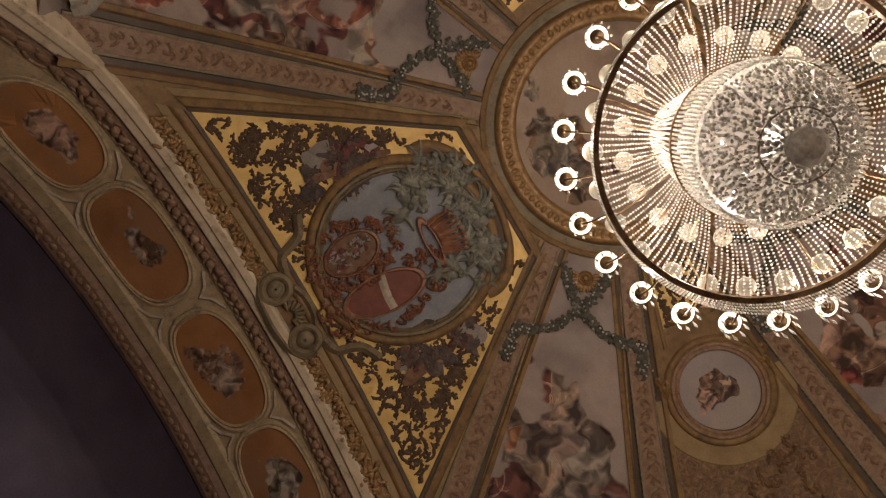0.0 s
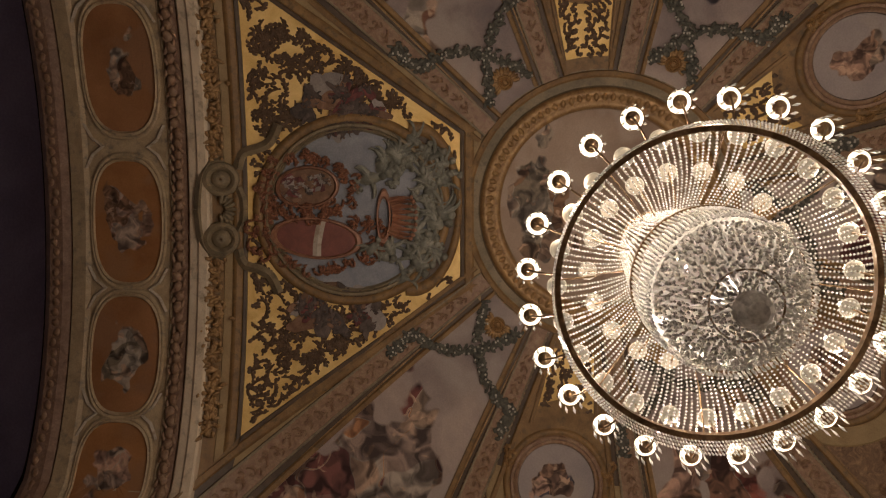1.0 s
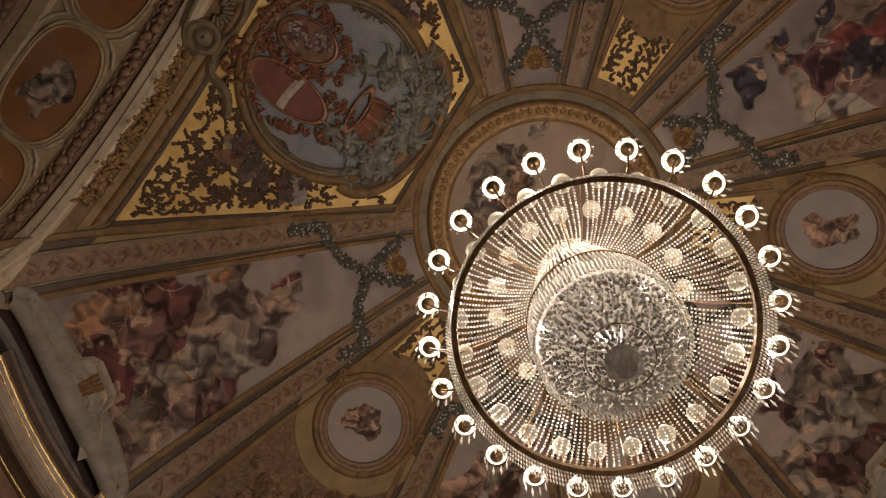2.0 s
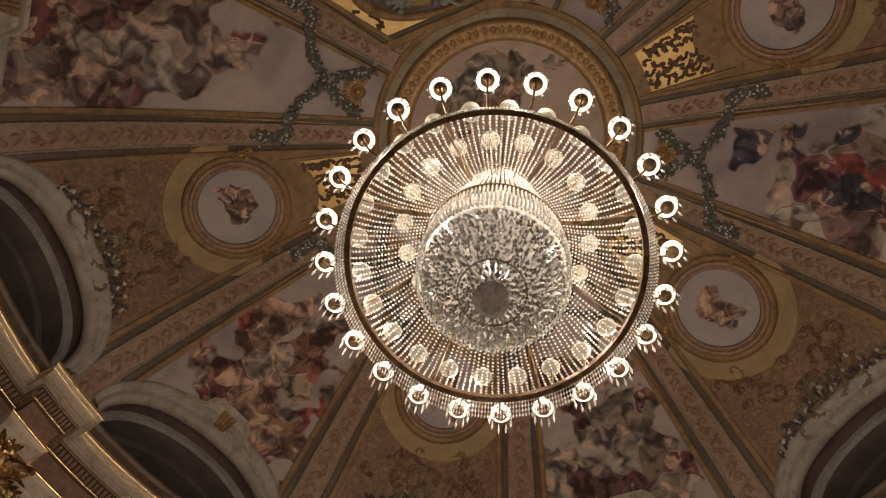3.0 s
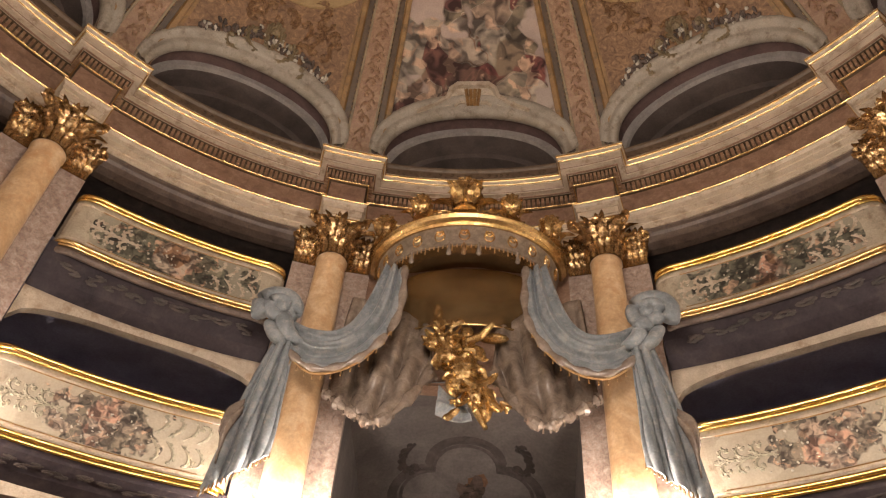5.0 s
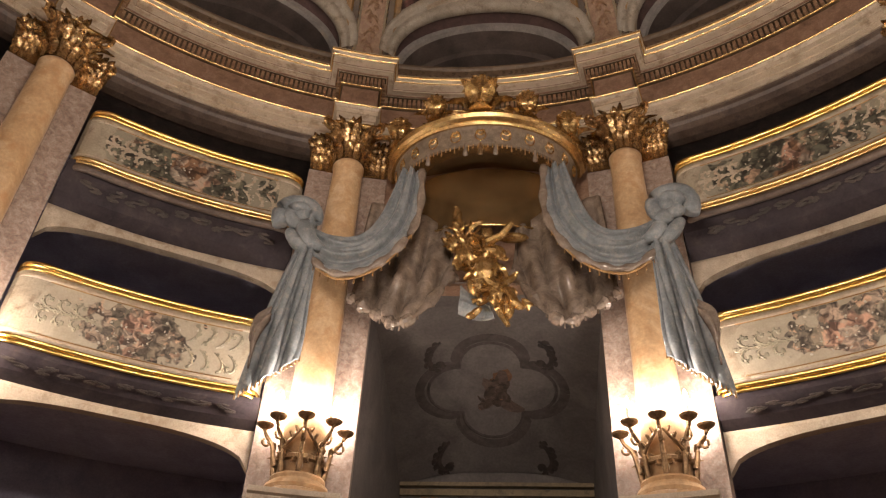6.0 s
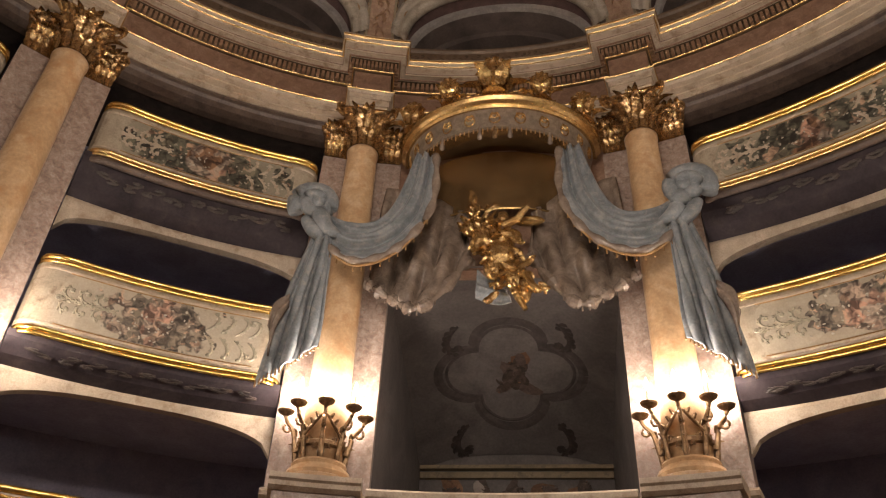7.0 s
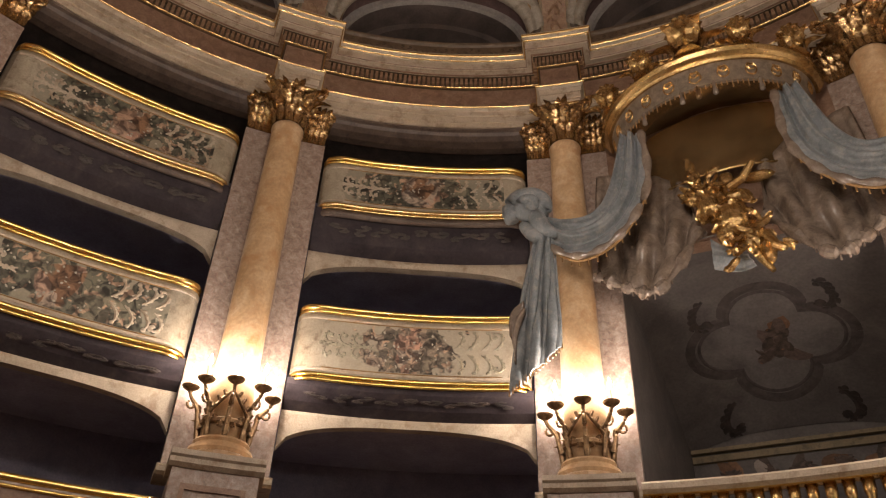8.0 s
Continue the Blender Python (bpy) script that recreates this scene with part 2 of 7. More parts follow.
def fresco_paint(name, ground, cloths, centre=(0.0, 0.3), reach=(0.75, 0.3), scale=3.4, amount=0.0, second=None, pale=(0.40, 0.33, 0.28), rough=0.75):
    """A faded fresco: cloudy ground, and a massed group of rounded coloured patches round the middle of the field's own map."""
    m, t, b = material(name)
    p = coords_of(t)

    def math_node(op, a, c=0.0):
        n = t.nodes.new("ShaderNodeMath")
        n.operation = op
        for sock, v in zip(n.inputs, (a, c)):
            if isinstance(v, bpy.types.NodeSocket):
                link(t, v, sock)
            else:
                sock.default_value = v
        return n.outputs[0]

    def warped(freq, by):
        n = tex(t, "Noise", freq, p, Detail=1.2, Roughness=0.5)
        sub = t.nodes.new("ShaderNodeVectorMath")
        sub.operation = "MULTIPLY_ADD"
        link(t, n.outputs["Color"], sub.inputs[0])
        sub.inputs[1].default_value = (by, by, by)
        link(t, p, sub.inputs[2])
        return sub.outputs[0]
    sky = tex(t, "Noise", scale * 0.35, warped(0.8, 0.5), Detail=5.0, Roughness=0.6)
    col = ramp(t, sky.outputs["Fac"], ground)
    # pale billows
    puff = tex(t, "Noise", scale * 0.55, warped(scale * 0.5, 0.55), Detail=3.0, Roughness=0.5)
    col = blend(t, ramp(t, puff.outputs["Fac"], [(0.50, (0, 0, 0)), (0.60, (0.75, 0.75, 0.75))]), col, pale)
    # where the group stands
    uv = t.nodes.new("ShaderNodeUVMap")
    sep = t.nodes.new("ShaderNodeSeparateXYZ")
    link(t, uv.outputs[0], sep.inputs[0])
    dx = math_node("DIVIDE", math_node("SUBTRACT", sep.outputs[0], centre[0]), reach[0])
    dy = math_node("DIVIDE", math_node("SUBTRACT", sep.outputs[1], centre[1]), reach[1])
    d = math_node("SQRT", math_node("ADD", math_node("MULTIPLY", dx, dx), math_node("MULTIPLY", dy, dy)))
    mass = tex(t, "Noise", scale * 0.75, warped(scale * 1.1, 0.9 / scale), Detail=2.0, Roughness=0.5)
    near = math_node("MULTIPLY", math_node("SUBTRACT", 1.0, d), 0.42)
    inside = math_node("ADD", mass.outputs["Fac"], math_node("ADD", near, amount))
    mask = ramp(t, inside, [(0.60, (0, 0, 0)), (0.635, (1, 1, 1))])
    # patches of cloth and limbs, with folds of light and shade
    cells = t.nodes.new("ShaderNodeTexVoronoi")
    cells.feature = "SMOOTH_F1"
    cells.inputs["Scale"].default_value = scale
    cells.inputs["Smoothness"].default_value = 0.12
    link(t, warped(scale * 0.9, 1.5 / scale), cells.inputs["Vector"])
    sepc = t.nodes.new("ShaderNodeSeparateColor")
    link(t, cells.outputs["Color"], sepc.inputs[0])
    cloth_col = ramp(t, sepc.outputs[0], [(0.12 + 0.76 * i / (len(cloths) - 1), c) for i, c in enumerate(cloths)])
    fold = tex(t, "Noise", scale * 2.0, warped(scale * 1.6, 1.1 / scale), Detail=1.6, Roughness=0.5, Distortion=0.6)
    tone = ramp(t, fold.outputs["Fac"], [(0.36, (0.28, 0.25, 0.24)), (0.5, (0.82, 0.79, 0.76)), (0.64, (1.6, 1.52, 1.4))])
    cloth_col = blend(t, 1.0, cloth_col, tone, "MULTIPLY")
    flesh = tex(t, "Noise", scale * 1.7, warped(scale * 2.0, 0.8 / scale), Detail=2.0)
    cloth_col = blend(t, ramp(t, flesh.outputs["Fac"], [(0.57, (0, 0, 0)), (0.61, (0.8, 0.8, 0.8))]), cloth_col, blend(t, 1.0, (0.40, 0.275, 0.20), tone, "MULTIPLY"))
    col = blend(t, mask, col, cloth_col)
    if second:
        colours, (cx, cy), (rx, ry) = second
        dx = math_node("DIVIDE", math_node("SUBTRACT", sep.outputs[0], cx), rx)
        dy = math_node("DIVIDE", math_node("SUBTRACT", sep.outputs[1], cy), ry)
        d = math_node("SQRT", math_node("ADD", math_node("MULTIPLY", dx, dx), math_node("MULTIPLY", dy, dy)))
        inside = math_node("ADD", puff.outputs["Fac"], math_node("MULTIPLY", math_node("SUBTRACT", 1.0, d), 0.42))
        over = blend(t, 1.0, ramp(t, sepc.outputs[1], [(0.15 + 0.7 * i / (len(colours) - 1), c) for i, c in enumerate(colours)]), tone, "MULTIPLY")
        col = blend(t, ramp(t, inside, [(0.58, (0, 0, 0)), (0.63, (1, 1, 1))]), col, over)
    grain = tex(t, "Noise", 45.0, p, Detail=4.0)
    col = blend(t, 0.22, col, grain.outputs["Fac"], "OVERLAY")
    link(t, col, b.inputs["Base Color"])
    b.inputs["Roughness"].default_value = rough
    b.inputs["Specular IOR Level"].default_value = 0.3
    bump(t, b, grain.outputs["Fac"], 0.08, 0.006)
    return m


def map_field(ob, coords):
    """Gives each vertex its place in the field's own map, in the order of the mesh."""
    layer = ob.data.uv_layers.new(name="field")
    for poly in ob.data.polygons:
        for li in poly.loop_indices:
            layer.data[li].uv = coords[ob.data.loops[li].vertex_index]
    return ob


SKYSTOPS = [(0.28, (0.17, 0.135, 0.13)), (0.45, (0.29, 0.225, 0.20)), (0.6, (0.42, 0.325, 0.27)), (0.75, (0.27, 0.22, 0.21))]
C_RED, C_WINE, C_ORANGE, C_BROWN, C_INK, C_STONE, C_ROSE, C_SAGE = (0.23, 0.062, 0.05), (0.125, 0.045, 0.04), (0.36, 0.165, 0.075), (0.18, 0.105, 0.065), (0.06, 0.055, 0.07), (0.30, 0.26, 0.22), (0.38, 0.24, 0.185), (0.145, 0.118, 0.085)
VAULT_FRESCO = {
    0: fresco_paint("fresco_orange_wine", SKYSTOPS, [C_WINE, C_STONE, C_ORANGE, C_BROWN, C_STONE, C_WINE], (0.0, 0.28), (0.95, 0.46), 1.5, 0.03),
    2: fresco_paint("fresco_wine_rose", SKYSTOPS, [C_RED, C_BROWN, C_STONE, C_WINE, C_BROWN, C_ROSE], (0.05, 0.28), (0.95, 0.44), 1.9, 0.03),
    4: fresco_paint("fresco_umber_stone", SKYSTOPS, [C_SAGE, C_STONE, C_BROWN, C_STONE, C_SAGE, C_WINE], (0.0, 0.26), (0.95, 0.44), 1.9, 0.03),
    6: fresco_paint("fresco_red_ink", SKYSTOPS, [C_INK, C_RED, C_STONE, C_BROWN, C_WINE, C_STONE], (0.0, 0.32), (0.95, 0.46), 1.6, 0.03),
    8: fresco_paint("fresco_rose_red", SKYSTOPS, [C_WINE, C_BROWN, C_STONE, C_RED, C_BROWN, C_ROSE], (0.0, 0.30), (0.95, 0.46), 1.6, 0.03)}
MEDALSTOPS = [(0.3, (0.30, 0.25, 0.24)), (0.7, (0.42, 0.35, 0.31))]
MEDAL_FRESCO = {
    1: fresco_paint("medallion_blue", MEDALSTOPS, [C_INK, C_ROSE, C_BROWN, C_INK], (0.0, 0.0), (0.62, 0.62), 3.0, 0.04),
    3: fresco_paint("medallion_brown", MEDALSTOPS, [C_BROWN, C_STONE, C_ROSE, C_BROWN], (0.0, 0.0), (0.6, 0.7), 3.0, 0.04),
    5: fresco_paint("medallion_umber", MEDALSTOPS, [C_BROWN, C_ROSE, C_BROWN, C_STONE], (0.0, 0.0), (0.5, 0.8), 3.0, 0.04),
    7: fresco_paint("medallion_rose", MEDALSTOPS, [C_ROSE, C_INK, C_BROWN, C_ROSE], (0.0, 0.0), (0.6, 0.62), 3.0, 0.04)}
OVAL_FRESCO = [fresco_paint("oval_rose", [(0.3, (0.27, 0.115, 0.04)), (0.7, (0.46, 0.215, 0.08))], [C_ROSE, C_STONE, C_ROSE, C_BROWN], (0.0, 0.0), (0.55, 0.72), 2.6, 0.05, None, (0.33, 0.17, 0.08)),
               fresco_paint("oval_grey", [(0.3, (0.24, 0.105, 0.04)), (0.7, (0.40, 0.19, 0.08))], [C_STONE, C_SAGE, C_STONE, C_BROWN], (0.0, 0.0), (0.5, 0.7), 2.6, 0.05, None, (0.30, 0.155, 0.08))]
OCULUS_FRESCO = fresco_paint("oculus_peach", [(0.3, (0.26, 0.18, 0.13)), (0.5, (0.38, 0.275, 0.20)), (0.75, (0.48, 0.365, 0.275))], [C_BROWN, C_STONE, C_SAGE, C_BROWN], (0.0, -0.55), (0.7, 0.35), 2.2, 0.02, None, (0.44, 0.34, 0.26))
PALETTE = [FLESH, CRIMSON, RUST, SHADE, CLOUD, BLUE]

# ---- drawing on a surface ----


def lobe(bm, fmap, cx, cy, rx, ry, rot, lift, rng, mi=0, n=12, dome=0.012):
    """A rounded uneven patch, thickest in the middle."""
    c, s = math.cos(rot), math.sin(rot)
    wob = [1 + rng.uniform(-0.16, 0.16) for _ in range(n)]
    rows = []
    for q, h in ((1.0, 0.0), (0.7, 0.75)):
        row = []
        for i in range(n):
            a = 2 * math.pi * i / n
            x, y = rx * q * wob[i] * math.cos(a), ry * q * wob[i] * math.sin(a)
            row.append(fmap(cx + c * x - s * y, cy + s * x + c * y, lift + dome * h))
        rows.append(row)
    vs = grid(bm, rows, close=True, material_index=mi)
    top = bm.verts.new(fmap(cx, cy, lift + dome))
    for i in range(n):
        bm.faces.new((vs[1][i], vs[1][(i + 1) % n], top)).material_index = mi


def ribbon(bm, fmap, pts, widths, lift=0.004, height=0.02, mi=0):
    rows = []
    for i, (x, y) in enumerate(pts):
        x0, y0 = pts[max(i - 1, 0)]
        x1, y1 = pts[min(i + 1, len(pts) - 1)]
        d = math.hypot(x1 - x0, y1 - y0) or 1
        nx, ny = -(y1 - y0) / d, (x1 - x0) / d
        w = widths[i] / 2
        rows.append([fmap(x + nx * w, y + ny * w, lift), fmap(x, y, lift + height), fmap(x - nx * w, y - ny * w, lift)])
    grid(bm, rows, material_index=mi)


def curl(x, y, ang, length, turn, n=16, tight=2.2):
    """A line that winds up towards its end: points and headings."""
    pts, heads = [(x, y)], [ang]
    for i in range(n):
        ang += turn * (0.35 + tight * (i / n) ** 2) / n
        st = length / n * (1.1 - 0.55 * i / n)
        x, y = x + st * math.cos(ang), y + st * math.sin(ang)
        pts.append((x, y))
        heads.append(ang)
    return pts, heads


def foliage(bm, fmap, x, y, ang, length, turn, width, rng, inside=None, lift=0.004, height=0.02, leafy=1.0, mi=0):
    """A scroll of stem and leaves; it stops where it leaves the field."""
    pts, heads = curl(x, y, ang, length, turn)
    if inside:
        stop = next((i for i, p in enumerate(pts) if not inside(*p)), len(pts))
        pts, heads = pts[:stop], heads[:stop]
    if len(pts) < 4:
        return
    n = len(pts)
    ribbon(bm, fmap, pts, [width * (0.55 + 0.9 * math.sin(math.pi * (i + 1) / (n + 1))) for i in range(n)], lift, height, mi)
    side = 1 if turn < 0 else -1
    for i in range(1, n - 1, 2):
        for sgn in ((side, -side) if rng.random() < 0.35 * leafy else (side,)):
            a = heads[i] + sgn * rng.uniform(0.5, 1.1)
            ln = length * rng.uniform(0.10, 0.2) * leafy
            lp, _ = curl(pts[i][0], pts[i][1], a, ln, -sgn * rng.uniform(0.6, 2.2), 5)
            if inside and not inside(*lp[-1]):
                continue
            ribbon(bm, fmap, lp, [width * k for k in (0.5, 1.25, 1.5, 1.2, 0.7, 0.1)], lift, height * 0.9, mi)
    if not inside or inside(*pts[-1]):
        lobe(bm, fmap, pts[-1][0], pts[-1][1], width * 1.1, width * 1.0, 0, lift, rng, mi, 8, height)


def figure_group(bm, fmap, cx, cy, w, h, n, rng, colours=(0, 0, 1, 2, 3, 4, 5), lift=0.004, size=0.13, inside=None):
    """Plain rounded shapes in the colours of a painted group: shaded masses, folded cloth, pale rounded bodies."""
    cloths = [c for c in colours if c not in (0, 4)] or [4]
    pales = [c for c in colours if c in (0, 4)] or [colours[0]]

    def spot():
        a, q = rng.uniform(0, 2 * math.pi), math.sqrt(rng.random())
        return cx + w * q * math.cos(a), cy + h * q * math.sin(a)
    for i in range(max(2, n // 4)):
        x, y = spot()
        if inside and not inside(x, y):
            continue
        lobe(bm, fmap, x, y, size * rng.uniform(1.2, 2.0), size * rng.uniform(0.6, 1.0), rng.uniform(0, math.pi), lift + 0.001 * (i % 4), rng, rng.choice((2, cloths[0], 4)), 14, 0.004)
    for i in range(max(2, n // 2)):
        x, y = spot()
        if inside and not inside(x, y):
            continue
        top = lift + 0.006 + 0.003 * (i % 6)
        lean = rng.uniform(0, 2 * math.pi)
        mi = rng.choice(cloths)
        for k in range(3):
            ox, oy = x + rng.gauss(0, 0.3) * size, y + rng.gauss(0, 0.3) * size
            lobe(bm, fmap, ox, oy, size * rng.uniform(0.5, 0.9), size * rng.uniform(0.22, 0.36), lean + rng.gauss(0, 0.35), top, rng, mi, 10, 0.006)
        for k in range(3):
            pts, _ = curl(x + rng.gauss(0, 0.35) * size, y + rng.gauss(0, 0.35) * size, lean + rng.gauss(0, 0.4), size * rng.uniform(0.5, 0.9), rng.uniform(-1.5, 1.5), 6)
            ribbon(bm, fmap, pts, [size * q for q in (0.03, 0.09, 0.11, 0.10, 0.07, 0.04, 0.01)], top + 0.007, 0.003, 3 if k else mi)
        p = rng.choice(pales)
        bx, by = x + size * 0.5 * math.cos(lean), y + size * 0.5 * math.sin(lean)
        lobe(bm, fmap, bx, by, size * 0.40, size * 0.25, lean, top + 0.008, rng, p, 10, 0.008)
        for k in range(rng.randint(2, 4)):
            pts, _ = curl(bx, by, lean + rng.uniform(-1.9, 1.9), size * rng.uniform(0.6, 0.95), rng.uniform(-2.2, 2.2), 6)
            ribbon(bm, fmap, pts, [size * q for q in (0.20, 0.21, 0.19, 0.16, 0.14, 0.11, 0.06)], top + 0.010, 0.006, p)
        lobe(bm, fmap, bx + size * 0.5 * math.cos(lean), by + size * 0.5 * math.sin(lean), size * 0.16, size * 0.14, 0, top + 0.012, rng, p, 8, 0.008)
        lobe(bm, fmap, bx + size * 0.6 * math.cos(lean), by + size * 0.58 * math.sin(lean), size * 0.11, size * 0.06, lean + 1.5, top + 0.013, rng, 2, 8, 0.008)


def patch_map(cx, cy, e1, e2):
    """Metres along e2 (x) and e1 (y) round a plan place, laid on the vault."""
    def f(x, y, lift=0.0):
        return on_vault(cx + x * e2.x + y * e1.x, cy + x * e2.y + y * e1.y, lift)
    return f


def panel_map(k, v):
    c = spread(k, 0, v)
    e1 = (spread(k, 0, v + 0.01) - c).normalized()
    return patch_map(c.x, c.y, e1, Vector((-e1.y, e1.x, 0))), c


def sv_map(k):
    """Across (s) and along (v) in a panel."""
    return lambda s, v, lift=0.0: in_panel(k, s, v, lift)


def hoop(bm, fmap, profile, n=40, a0=0.0, a1=360.0, sx=1.0, sy=1.0, mi=0):
    """A moulded ring on a surface: profile of (radius, lift)."""
    full = a1 - a0 > 359.9
    angles = [radians(a) for a in steps(a0, a1, n)]
    if full:
        angles = angles[:-1]
    grid(bm, [[fmap(r * sx * math.cos(a), r * sy * math.sin(a), l) for a in angles] for r, l in profile], close=full, material_index=mi)


def disc(bm, fmap, r, lift, n=40, sx=1.0, sy=1.0, mi=0):
    vs = grid(bm, [[fmap(q * r * sx * math.cos(2 * math.pi * i / n), q * r * sy * math.sin(2 * math.pi * i / n), lift) for i in range(n)] for q in (1.0, 0.66, 0.33)], close=True, material_index=mi)
    bm.faces.new(vs[-1]).material_index = mi


def disc_map(n):
    """The map of a disc's vertices, one at its rim."""
    return [(q * math.cos(2 * math.pi * i / n), q * math.sin(2 * math.pi * i / n)) for q in (1.0, 0.66, 0.33) for i in range(n)]


# ---- structure: floor, walls, entablature, vault ----


def hall_floor():
    bm = bmesh.new()
    box(bm, (0, -2, -0.1), (30, 34, 0.2))
    structure("floor", bm, FLOOR, "worn brown wooden floor of the stalls", "floor")


def back_walls():
    bm = bmesh.new()
    sweep_az(bm, [(9.6, 0), (9.9, 0), (9.9, 13), (9.6, 13)], 13.2, 141, 60)
    structure("wall_east", bm, DARK, "dark blue back wall behind the boxes", "wall")
    bm = bmesh.new()
    sweep_az(bm, [(9.6, 0), (9.9, 0), (9.9, 13), (9.6, 13)], -141, -13.2, 60)
    structure("wall_west", bm, DARK, "dark blue back wall behind the boxes", "wall")
    bm = bmesh.new()
    sweep_az(bm, [(7.75, 0), (7.95, 0), (7.95, 3.75), (7.75, 3.75)], -141, 141, 110)
    structure("wall_lower", bm, PINK, "plain marble-faced wall below the boxes", "wall")
    bm = bmesh.new()
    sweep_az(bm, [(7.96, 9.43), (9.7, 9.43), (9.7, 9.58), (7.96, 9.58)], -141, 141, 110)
    structure("ceiling_boxes", bm, BELLY, "very dark brown ceiling over the top tier", "ceiling")


def partition_walls():
    for i, az in enumerate(COLUMNS):
        bm = bmesh.new()
        sweep_az(bm, [(7.9, 0), (9.7, 0), (9.7, 10.9), (7.9, 10.9)], az - 1.2, az + 1.2, 2)
        structure("wall_partition_%d" % (i + 1), bm, DARK, "dark lining of the wall between two boxes", "wall")


RB, AHEAD, HALF_BLOCK = 7.53, 0.36, 0.29     # face of the frieze, how far it breaks forward, half a block's width


def broken_line(p):
    """The plan line of a moulding that stands p proud of the frieze and breaks forward over each column."""
    line, last = [], -131.0
    back = p is None
    h = math.degrees((HALF_BLOCK + (0 if back else p)) / RB)
    for c in COLUMNS[1:-1]:
        line += [(a, 7.95 if back else RB - p) for a in steps(last, c - h, 22)]
        line += [(a, 7.95 if back else RB - AHEAD - p) for a in steps(c - h, c + h, 6)]
        last = c + h
    return line + [(a, 7.95 if back else RB - p) for a in steps(last, 131.0, 22)]


def run_moulding(profile):
    """A closed moulding along the broken line; profile of (proud, z), with None for the hidden back."""
    bm = bmesh.new()
    rows = list(zip(*[[polar(a, r, z) for a, r in broken_line(p)] for p, z in profile]))
    vs = grid(bm, rows, close=True)
    bm.faces.new(vs[0])
    bm.faces.new(vs[-1])
    return bm


CORNICE = surface("aged_cream_cornice", [(0.3, (0.40, 0.32, 0.235)), (0.7, (0.58, 0.48, 0.37))], 2.5, 60, 0.5, wear=(0.30, 0.22, 0.15))


def entablature():
    """Architrave, frieze, dentils and cornice; they break forward over each column, with mitred returns."""
    members = (("architrave", [(0.0, 9.59), (0.0, 9.68), (0.018, 9.685), (0.018, 9.80), (0.035, 9.805), (0.035, 9.885), (0.05, 9.895), (0.075, 9.925), (0.075, 9.957), (None, 9.957), (None, 9.59)], CORNICE, "pale cream stucco architrave over the boxes"),
               ("frieze", [(0.0, 9.96), (0.0, 10.385), (None, 10.385), (None, 9.96)], FRIEZE, "brown breccia marble frieze"),
               # Dark umber carries the shade under the corona and between the dentils.
               ("bed_moulding", [(0.0, 10.388), (0.03, 10.40), (0.035, 10.425), (0.02, 10.435), (0.02, 10.575), (0.10, 10.585), (None, 10.59), (None, 10.388)], UMBER, "bed moulding, its dark brown holding the shade below the cornice"),
               ("cornice", [(0.0, 10.593), (0.11, 10.593), (0.115, 10.612), (0.195, 10.615), (0.20, 10.605), (0.215, 10.605), (0.215, 10.78), (0.225, 10.79), (0.235, 10.83), (0.265, 10.86), (0.27, 10.93), (None, 10.95), (None, 10.593)], CORNICE, "cream moulded cornice with gilded edges"))
    for name, prof, mat, label in members:
        base = structure(name, run_moulding(prof), mat, label, "moulding")
        for p, z, w in {"cornice": ((0.265, 10.895, 0.030), (0.233, 10.805, 0.008), (0.118, 10.603, 0.010)), "bed_moulding": ((0.036, 10.413, 0.013),), "architrave": ((0.075, 9.942, 0.013),)}.get(name, ()):
            bm = run_moulding([(p, z - w), (p + 0.010, z - w * 0.5), (p + 0.014, z), (p + 0.010, z + w * 0.5), (p, z + w), (p - 0.01, z + w), (p - 0.01, z - w)])
            part("gilded_edge", bm, BRIGHTGILT, base, "gilded moulding edge")
        if name == "cornice":
            for p, z, w in ((0.128, 10.600, 0.014), (0.216, 10.64, 0.009)):
                part("brown_fillet", run_moulding([(p, z - w), (p + 0.006, z), (p, z + w), (p - 0.01, z + w), (p - 0.01, z - w)]), FRIEZE, base, "brown painted fillet")


GREYARCH = surface("grey_painted_arch", [(0.3, (0.19, 0.17, 0.16)), (0.7, (0.31, 0.28, 0.26))], 3, 30, 0.7)


BROWNDRUM = surface("brown_painted_parapet", [(0.3, (0.10, 0.065, 0.04)), (0.7, (0.19, 0.13, 0.085))], 5, 50, 0.5)
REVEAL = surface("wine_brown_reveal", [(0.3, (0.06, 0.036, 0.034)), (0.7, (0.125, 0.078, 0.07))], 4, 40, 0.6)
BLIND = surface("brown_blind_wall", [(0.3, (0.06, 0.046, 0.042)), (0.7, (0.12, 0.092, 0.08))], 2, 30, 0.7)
# Cream stucco taken darker: the lunettes' weaker light is in its colour.
LUNETTE = surface("shaded_lunette_stucco", [(0.3, (0.25, 0.215, 0.17)), (0.7, (0.40, 0.35, 0.285))], 2.5, 50, 0.6, wear=(0.20, 0.16, 0.12))


